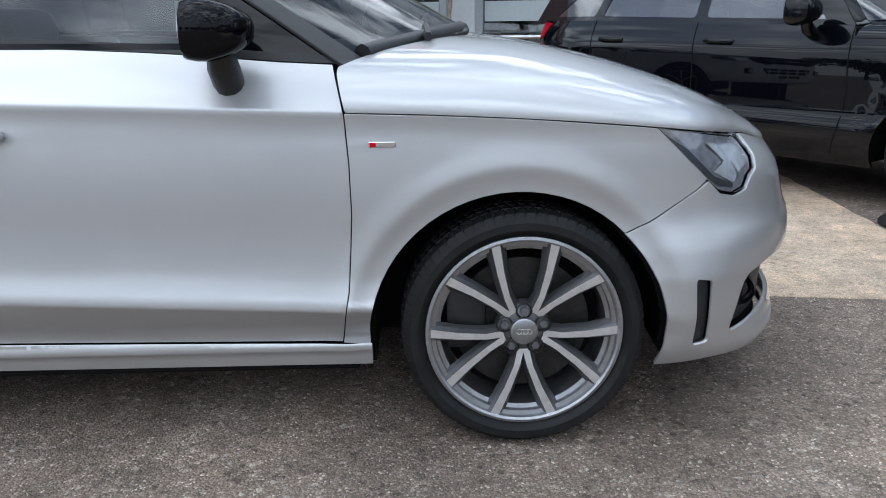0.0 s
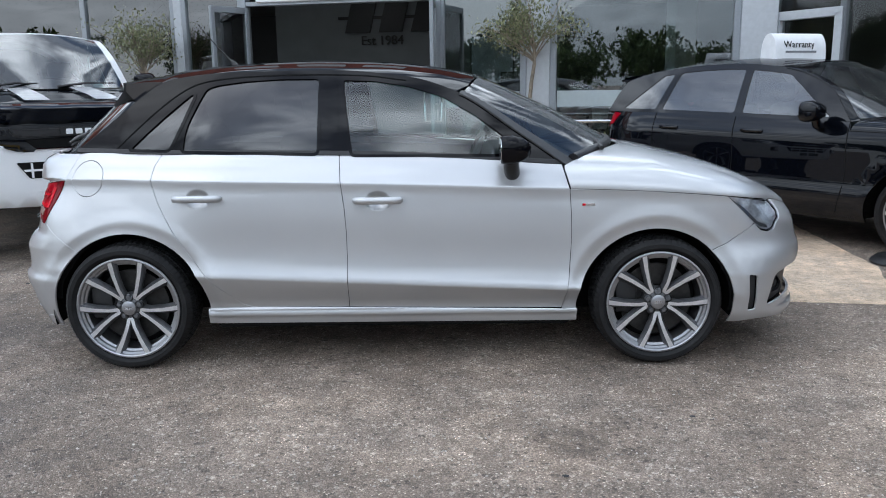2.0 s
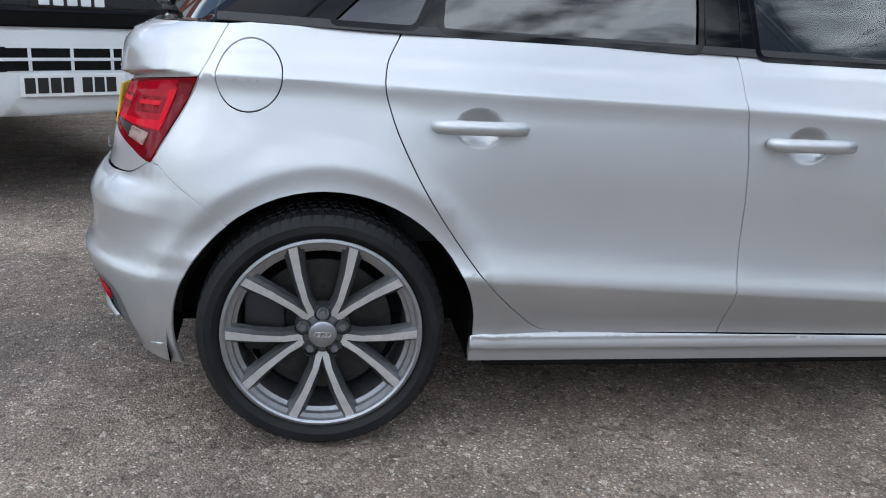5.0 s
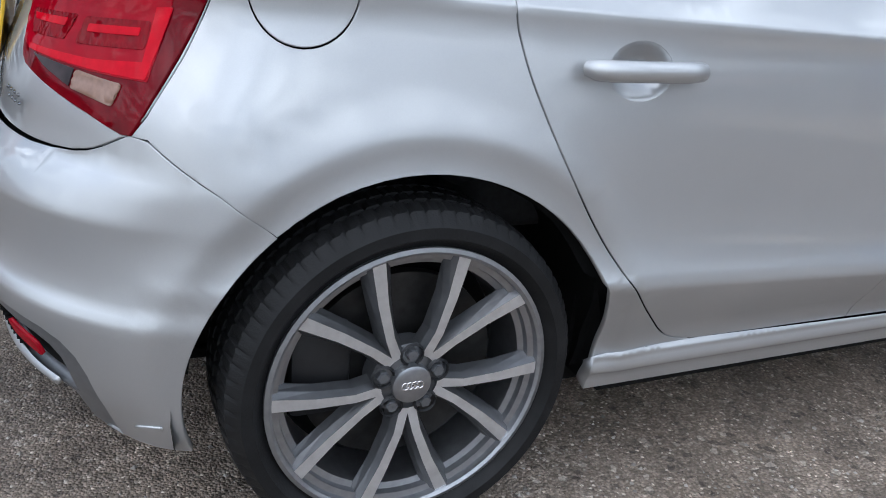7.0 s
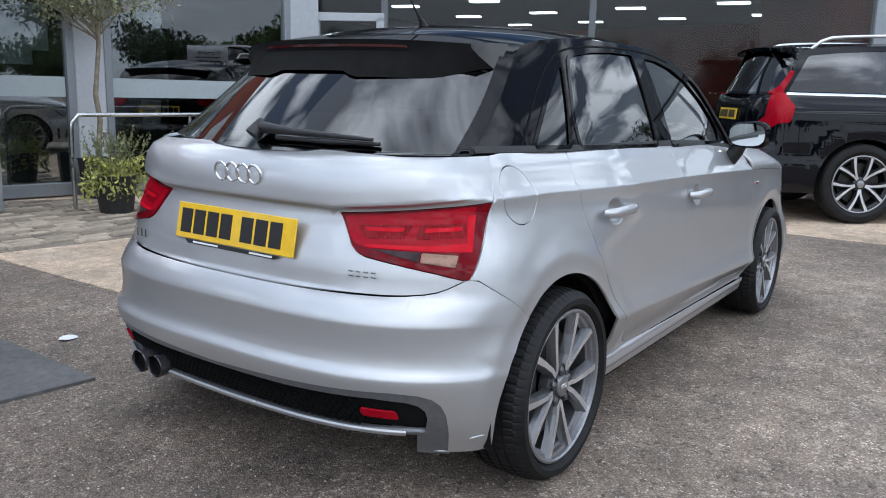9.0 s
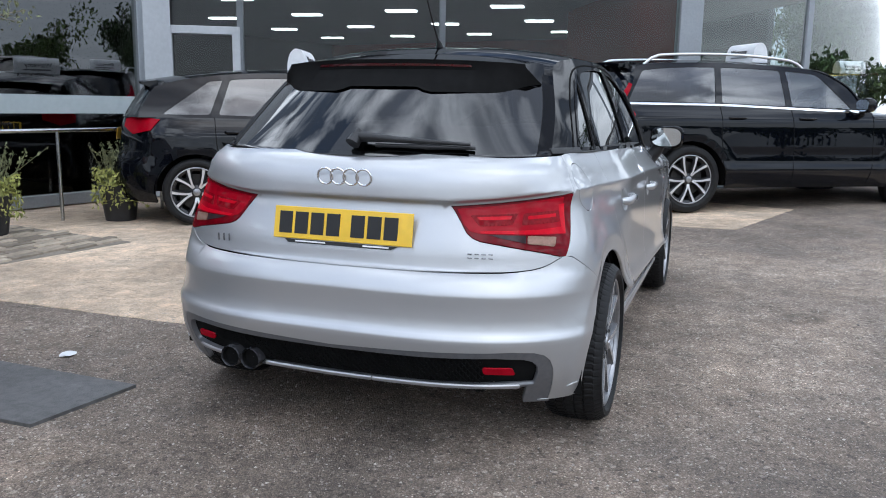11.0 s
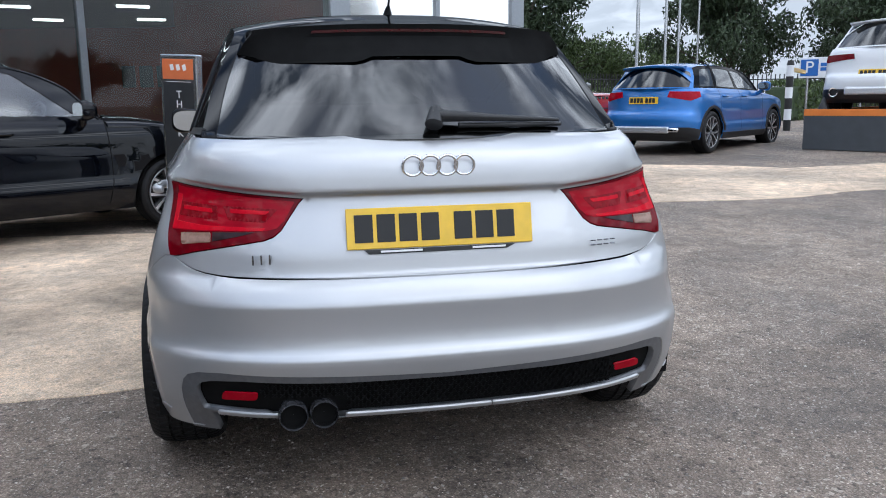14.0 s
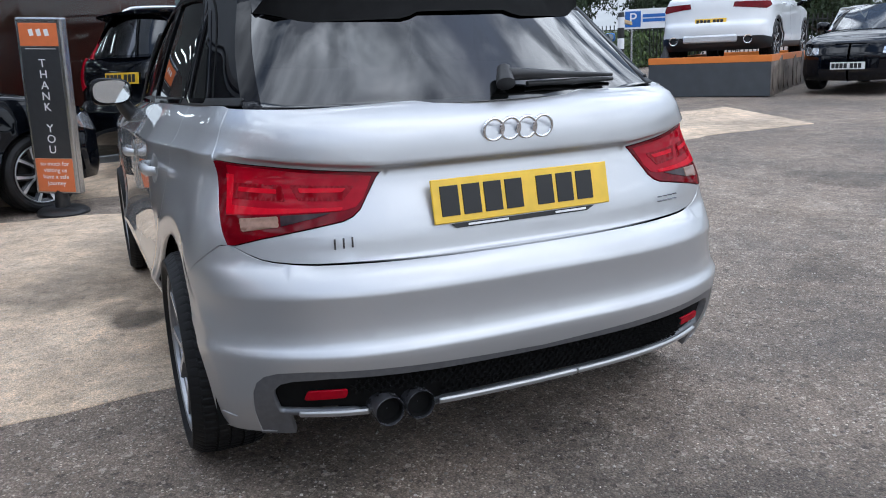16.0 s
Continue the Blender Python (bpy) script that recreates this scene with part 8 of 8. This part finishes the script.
# black hatchback and white car by the podium
other_car("black_hatchback", "black hatchback parked nose out beside the podium", place(8.12, -13.38, 112), PAINT_BLACK, 2.58, 0.78, 0.85, 0.89, 1.46, (0.98, 1.02), 0.78, 0.98, 0.2, 0.31, 0.22, 2.0, 2.3, 1.4, -0.35, -0.62,
          [(-0.3, -0.1), (0.25, 0.35), (1.05, 1.03), (1.85, 1.4)], 5, 0, head=[([("x", 3.0, 0.62), ("x", 3.3, 0.58), ("y", 0.48, 0.60), ("y", 0.5, 0.70), ("x", 3.12, 0.72)], HEAD_MIX)], front_plate=0.42, plate_z=0)
other_car("white_estate", "white family SUV parked behind the podium", place(11.6, -16.6, -60), PAINT_WHITE, 2.67, 0.85, 0.85, 0.90, 1.62, (1.05, 1.1), 0.85, 1.05, 0.22, 0.34, 0.24, 2.1, 2.35, 1.5, -0.5, -0.8,
          [(-0.45, -0.25), (0.3, 0.38), (1.1, 1.08), (1.95, 1.48)], 10, 0, tail=[([("y", 0.5, 0.95), ("x", -0.6, 0.9), ("x", -0.45, 0.98), ("x", -0.42, 1.04), ("y", 0.52, 1.04)], RED_LENS)], roof_mat=PAINT_WHITE, plate_z=0.7)

# pickup by the entrance
TM = place(-1.26, 1.73, -55, 0.04) @ pose(-3.99, 0, 0)
pick, psk, pcb, pbon = other_car("pickup_truck", "white pickup truck with black bonnet, grille and white stripes", TM, PAINT_WHITE, 3.10, 1.25, 0.89, 0.93, 1.86, (1.27, 1.29), 1.13, 1.27, 0.42, 0.38, 0.24, 2.15, 2.45, 1.75, 0.1, -0.05,
                [(0.35, 0.42), (1.2, 1.18), (2.05, 1.7)], 6, 0, head=[([("x", 3.55, 0.95), ("x", 3.85, 0.88), ("y", 0.56, 0.86), ("y", 0.52, 1.0), ("x", 3.75, 1.09), ("x", 3.5, 1.06)], HEAD_MIX)], plate_z=0, front_plate=0.56, roof_mat=PAINT_WHITE, corner=(0.4, 5, 4), nose_c=(0.55, 4.0, 3.2), tumble=0.3)
pbon.data.materials.clear()
pbon.data.materials.append(PAINT_BLACK)
for y in (-0.26, 0.26):
    bm = bmesh.new()
    rows = []
    for x in np.linspace(2.55, 3.62, 9):
        rows.append([bm.verts.new((x, y + dy, float(np.interp(x, [2.45, 3.3, 3.7, 3.99], [1.29, 1.222, 1.175, 1.1])) + 0.012)) for dy in (-0.09, 0.09)])
    for a, b in zip(rows, rows[1:]):
        bm.faces.new((a[0], b[0], b[1], a[1]))
    ob = part("bonnet_stripe", bm, PAINT_WHITE, pick)
def front_block(name, outline, x, depth, mat, parent, label="", bevel=0.012):
    """A block on the nose with an outline in y, z, its face at x."""
    bm = bmesh.new()
    prism(bm, outline, depth, Matrix(((0, 0, 1, x - depth), (1, 0, 0, 0), (0, 1, 0, 0), (0, 0, 0, 1))))
    bmesh.ops.recalc_face_normals(bm, faces=bm.faces)
    bmesh.ops.bevel(bm, geom=list(bm.edges), offset=bevel, segments=2, affect="EDGES")
    return part(name, bm, mat, parent, label, smooth=40)


front_block("bonnet_edge", [(-0.72, 1.02), (0.72, 1.02), (0.70, 1.10), (0.62, 1.135), (-0.62, 1.135), (-0.70, 1.10)], 4.02, 0.14, PAINT_BLACK, pick, "gloss black bonnet guard", 0.025)
grl = front_block("grille", [(-0.58, 0.86), (-0.46, 0.82), (0.46, 0.82), (0.58, 0.86), (0.66, 1.0), (0.64, 1.035), (-0.64, 1.035), (-0.66, 1.0)], 4.0, 0.12, PAINT_BLACK, pick, "gloss black grille", 0.02)
front_block("grille_mouth", [(-0.36, 0.845), (0.36, 0.845), (0.44, 0.915), (-0.44, 0.915)], 4.008, 0.03, BLACK_MATT, grl, "", 0.006)
front_block("grille_bar", [(-0.5, 0.93), (0.5, 0.93), (0.54, 1.0), (-0.54, 1.0)], 4.022, 0.04, BLACK_TRIM, grl, "", 0.012)
front_block("badge_plate", [(-0.19, 0.935), (0.19, 0.935), (0.19, 0.995), (-0.19, 0.995)], 4.03, 0.02, INK, grl, "", 0.004)
for k in range(5):
    front_block("badge_bar", [(0.115 - 0.066 * k, 0.945), (0.163 - 0.066 * k, 0.945), (0.163 - 0.066 * k, 0.985), (0.115 - 0.066 * k, 0.985)], 4.038, 0.012, WHITE_PANEL, grl, "", 0.003)
intake = front_block("bumper_intake", [(-0.42, 0.625), (0.42, 0.625), (0.50, 0.745), (-0.50, 0.745)], 3.992, 0.05, BLACK_MATT, pick, "black slotted bumper intake", 0.006)
for k in range(-2, 3):
    front_block("intake_bar", [(0.2 * k - 0.008, 0.63), (0.2 * k + 0.008, 0.63), (0.2 * k + 0.008, 0.74), (0.2 * k - 0.008, 0.74)], 3.998, 0.012, PAINT_WHITE, intake, "", 0.002)
front_block("intake_bar", [(-0.45, 0.678), (0.45, 0.678), (0.46, 0.694), (-0.46, 0.694)], 4.0, 0.012, PAINT_WHITE, intake, "", 0.002)
for sg in (-1, 1):
    fog = front_block("fog_lamp_recess", [(sg * 0.64, 0.62), (sg * 0.76, 0.62), (sg * 0.77, 0.72), (sg * 0.66, 0.735)], 3.95, 0.06, BLACK_TRIM, pick, "", 0.01)
    bm = bmesh.new()
    lathe(bm, [(0.001, 0.0), (0.03, 0.0), (0.036, 0.008), (0.04, 0.0)], 20, Matrix.Translation((3.952, sg * 0.705, 0.675)) @ Matrix.Rotation(radians(90), 4, "Y"))
    part("fog_lamp", bm, LAMP_BRIGHT, fog, smooth=40)
for ya, yb_ in ((-0.55, 0.05), (0.1, 0.62)):
    bm = bmesh.new()
    tube(bm, [(2.42, ya, 1.30), (2.38, (ya + yb_) / 2, 1.335), (2.36, yb_, 1.33)], [0.014, 0.01, 0.006], 6)
    part("wiper", bm, BLACK_TRIM, pick, smooth=50)

# street furniture
for x, y, h, arm in ((28.1, -15.9, 9.0, 1.4), (24.5, -12.4, 9.5, 0), (25.9, -14.2, 7.0, 0), (38, -31, 9, 1.2), (33, -19.5, 8, 1.2)):
    p = thing("lamp_post", place(x, y, 120), "pale steel street lamp post by the road", "lamp post", "street lamps")
    bm = bmesh.new()
    tube(bm, [(0, 0, 0), (0, 0, 1.2), (0, 0, h)], [0.09, 0.07, 0.05], 10)
    part("pole", bm, STEEL, p, smooth=50)
    if arm:
        bm = bmesh.new()
        tube(bm, [(0, 0, h - 0.05), (arm * 0.6, 0, h + 0.12), (arm, 0, h + 0.15)], 0.035, 8)
        box(bm, (0.5, 0.2, 0.1), Matrix.Translation((arm + 0.2, 0, h + 0.15)), 0.03)
        part("lantern_arm", bm, STEEL, p, smooth=40)
BLUE_SIGN = material("blue_road_sign", (0.02, 0.12, 0.42), 0.4, 0, 0.2, 0.04, 10)
ps = thing("parking_sign", place(19.3, -16.4, 140), "blue and white parking board on steel posts", "sign")
bm = bmesh.new()
box(bm, (0.05, 1.9, 0.62), Matrix.Translation((0, 0, 1.72)), 0.01, 1)
part("board", bm, WHITE_PANEL, ps)
bm = bmesh.new()
box(bm, (0.02, 0.5, 0.5), Matrix.Translation((0.03, -0.66, 1.72)), 0.01, 1)
part("blue_square", bm, BLUE_SIGN, ps)
word(ps, "P", Matrix.Translation((0.045, -0.66, 1.72)) @ Matrix.Rotation(radians(90), 4, "Z") @ Matrix.Rotation(radians(90), 4, "X"), 0.5, WHITE_PANEL, 0.004)
for z in (1.81, 1.67):
    bm = bmesh.new()
    box(bm, (0.02, 0.7, 0.1), Matrix.Translation((0.03, 0.0, z)))
    part("writing_bar", bm, BLUE_SIGN, ps)
for y in (-0.7, 0.8):
    bm = bmesh.new()
    tube(bm, [(-0.05, y, -0.1), (-0.05, y, 2.02)], 0.04, 8)
    part("post", bm, STEEL, ps)
bp_ = thing("barrier_post", place(15.6, -12.35, 0), "black and white banded barrier post", "post")
for k in range(6):
    bm = bmesh.new()
    cyl(bm, 0.09, 0.09, 0.27, Matrix.Translation((0, 0, 0.27 * k)), 14)
    part("band", bm, WHITE_PANEL if k % 2 else INK, bp_, smooth=40)
bm = bmesh.new()
cyl(bm, 0.095, 0.07, 0.12, Matrix.Translation((0, 0, 1.62)), 14)
part("cap", bm, INK, bp_)
bm = bmesh.new()
box(bm, (2.6, 0.08, 0.1), place(16.6, -13.3, -42) @ pose(0, 0, 1.52), 0.01, 1)
tagged(part("height_bar", bm, PLATE_Y, None), "yellow barrier bar across the car park entry", "barrier")
# railings
fence = thing("railings", Matrix(), "black upright steel railings along the road", "fence")
FX = [(20.5, -4.5), (24.5, -10.5), (28.0, -17.0), (25.5, -21.0), (18.5, -24.5), (9.0, -27.0)]
for (x0, y0), (x1, y1) in zip(FX, FX[1:]):
    d = math.hypot(x1 - x0, y1 - y0)
    ang = math.atan2(y1 - y0, x1 - x0)
    for z in (0.3, 1.55):
        bm = bmesh.new()
        box(bm, (d, 0.04, 0.04), Matrix.Translation(((x0 + x1) / 2, (y0 + y1) / 2, 0.26 + z)) @ Matrix.Rotation(ang, 4, "Z"))
        part("rail", bm, INK, fence)
    me0 = None
    for k in range(int(d / 0.16)):
        t = k / int(d / 0.16)
        if me0 is None:
            bm = bmesh.new()
            box(bm, (0.03, 0.03, 1.75), Matrix.Translation((0, 0, 0.87)))
            ob = part("bar", bm, INK, fence)
            me0 = ob.data
        else:
            ob = new("bar", me0)
            ob.parent = fence
        ob.location = (x0 + (x1 - x0) * t, y0 + (y1 - y0) * t, 0.26)


def big_tree(x, y, h, spread, seed, mat, count=5200, leaf=0.42, low=0.2, label="broad dark green tree beyond the road"):
    rng = random.Random(seed)
    t = thing("tree", place(x, y, rng.uniform(0, 360)), label, "tree", "trees beyond the road")
    bm = bmesh.new()
    pts = [(rng.uniform(-0.1, 0.1), rng.uniform(-0.1, 0.1), h * 0.5 * k / 5) for k in range(6)]
    tube(bm, pts, [0.03 * h * (1 - 0.13 * k) for k in range(6)], 9)
    clumps = []
    for k in range(26):
        z0 = h * rng.uniform(low, 0.5)
        a, e = rng.uniform(0, 6.28), rng.uniform(-0.1, 1.3)
        ln = spread * rng.uniform(0.5, 1.0) * (0.55 + 0.45 * math.cos(e))
        s = Vector((0, 0, z0))
        d = Vector((math.cos(a) * math.cos(e), math.sin(a) * math.cos(e), 0.25 + math.sin(e) * (h * 0.55 / spread)))
        m1, e1 = s + d * ln * 0.5, s + d * ln
        tube(bm, [s, m1, e1], [0.010 * h, 0.006 * h, 0.002 * h], 5)
        for u in (0.45, 0.7, 0.9, 1.05):
            clumps.append((s + d * ln * u + Vector((rng.gauss(0, 0.3), rng.gauss(0, 0.3), rng.gauss(0, 0.3))), spread * rng.uniform(0.1, 0.24)))
    part("trunk", bm, BARK_DARK, t, smooth=60)

    def spot(g):
        c, r = g.choice(clumps)
        d = Vector((g.gauss(0, 1), g.gauss(0, 1), g.gauss(0, 0.8))).normalized()
        return c + d * r * g.uniform(0.5, 1.0), None

    leaves(count, spot, leaf, mat, "crown", t, rng, 0.6)
    return t


big_tree(35.5, -23.0, 8.8, 4.6, 1, LEAF_DARK, 24000, 0.24, 0.12)
big_tree(39, -14.5, 4.5, 3.6, 2, LEAF_MID, 10000, 0.24, 0.12)
big_tree(36, -9.6, 9.2, 3.9, 3, LEAF_DARK, 18000, 0.24, 0.12)
big_tree(46, -20.0, 5.0, 4.0, 4, LEAF_MID, 9000, 0.26, 0.12)
big_tree(33, -4.6, 9.0, 4.6, 5, LEAF_MID, 15000, 0.26, 0.12)
big_tree(47, -45.0, 8.0, 5.0, 6, LEAF_MID, 8000, 0.3, 0.12)
big_tree(30, -38.0, 9.5, 5.5, 7, LEAF_DARK, 10000, 0.3, 0.12)
big_tree(52, -28, 5.6, 4.2, 15, LEAF_MID, 6000, 0.3, 0.12)
big_tree(34.5, -7.2, 9.0, 3.8, 20, LEAF_MID, 12000, 0.26, 0.1)
big_tree(37.5, -12.6, 10.5, 4.6, 16, LEAF_DARK, 20000, 0.26, 0.1)
big_tree(31, -27.5, 8.0, 5.0, 17, LEAF_DARK, 20000, 0.26, 0.1)
big_tree(23.5, -29.0, 5.6, 4.0, 18, LEAF_DARK, 16000, 0.26, 0.1)
big_tree(17.5, -34.0, 5.0, 4.0, 19, LEAF_MID, 9000, 0.28, 0.1)
for k, (x, y, h, s) in enumerate(((-8, -66, 6.0, 6.5), (1, -70, 5.0, 6), (10, -72, 5.5, 6), (20, -67, 6.4, 7), (-16, -64, 5.2, 6), (-24, -62, 6.0, 6), (-36, -56, 6.0, 6.5), (-48, -50, 6.4, 6.5), (-60, -40, 7.0, 6.5), (-64, -8, 7, 6), (-62, 14, 8, 6))):
    big_tree(x, y, h, s, 30 + k, LEAF_DARK if k % 2 else LEAF_MID, 3500, 0.6, 0.12, "leafy green tree across the street")


def hedge(x0, y0, x1, y1, w, h, seed):
    rng = random.Random(seed)
    t = thing("hedge", place(x0, y0, math.degrees(math.atan2(y1 - y0, x1 - x0))), "clipped green hedge beside the road", "hedge")
    d = math.hypot(x1 - x0, y1 - y0)

    def spot(g):
        u, v, z = g.uniform(0, d), g.uniform(-1, 1), g.uniform(0, 1)
        if g.random() < 0.5:
            v = math.copysign(1, v)
        else:
            z = 1
        return Vector((u, v * w / 2 + g.gauss(0, 0.06), z * h * (1 + 0.06 * math.sin(u * 1.7)) + g.gauss(0, 0.05))), None

    bm = bmesh.new()
    box(bm, (d, w * 0.86, h * 0.93), Matrix.Translation((d / 2, 0, h * 0.465)), 0.1)
    part("inner_growth", bm, LEAF_DARK, t)
    leaves(5000, spot, 0.2, LEAF_MID, "leaves", t, rng)


hedge(23.5, -17.5, 33.0, -30.0, 1.2, 1.3, 40)
hedge(30.0, -8.0, 36.0, -20.0, 1.2, 1.2, 41)
BRICK = material("brown_brick_far", (0.22, 0.12, 0.085), 0.8, 0, 0, 0.15, 6, var2=0.12)
house = thing("far_building", Matrix(), "low brown brick building across the street", "building")
bm = bmesh.new()
box(bm, (9, 26, 5.2), Matrix.Translation((-34, 26, 2.6)), 0.05)
part("wall", bm, BRICK, house)
bm = bmesh.new()
box(bm, (9.4, 26.4, 0.3), Matrix.Translation((-34, 26, 5.35)), 0.05)
part("roof", bm, ALU, house)
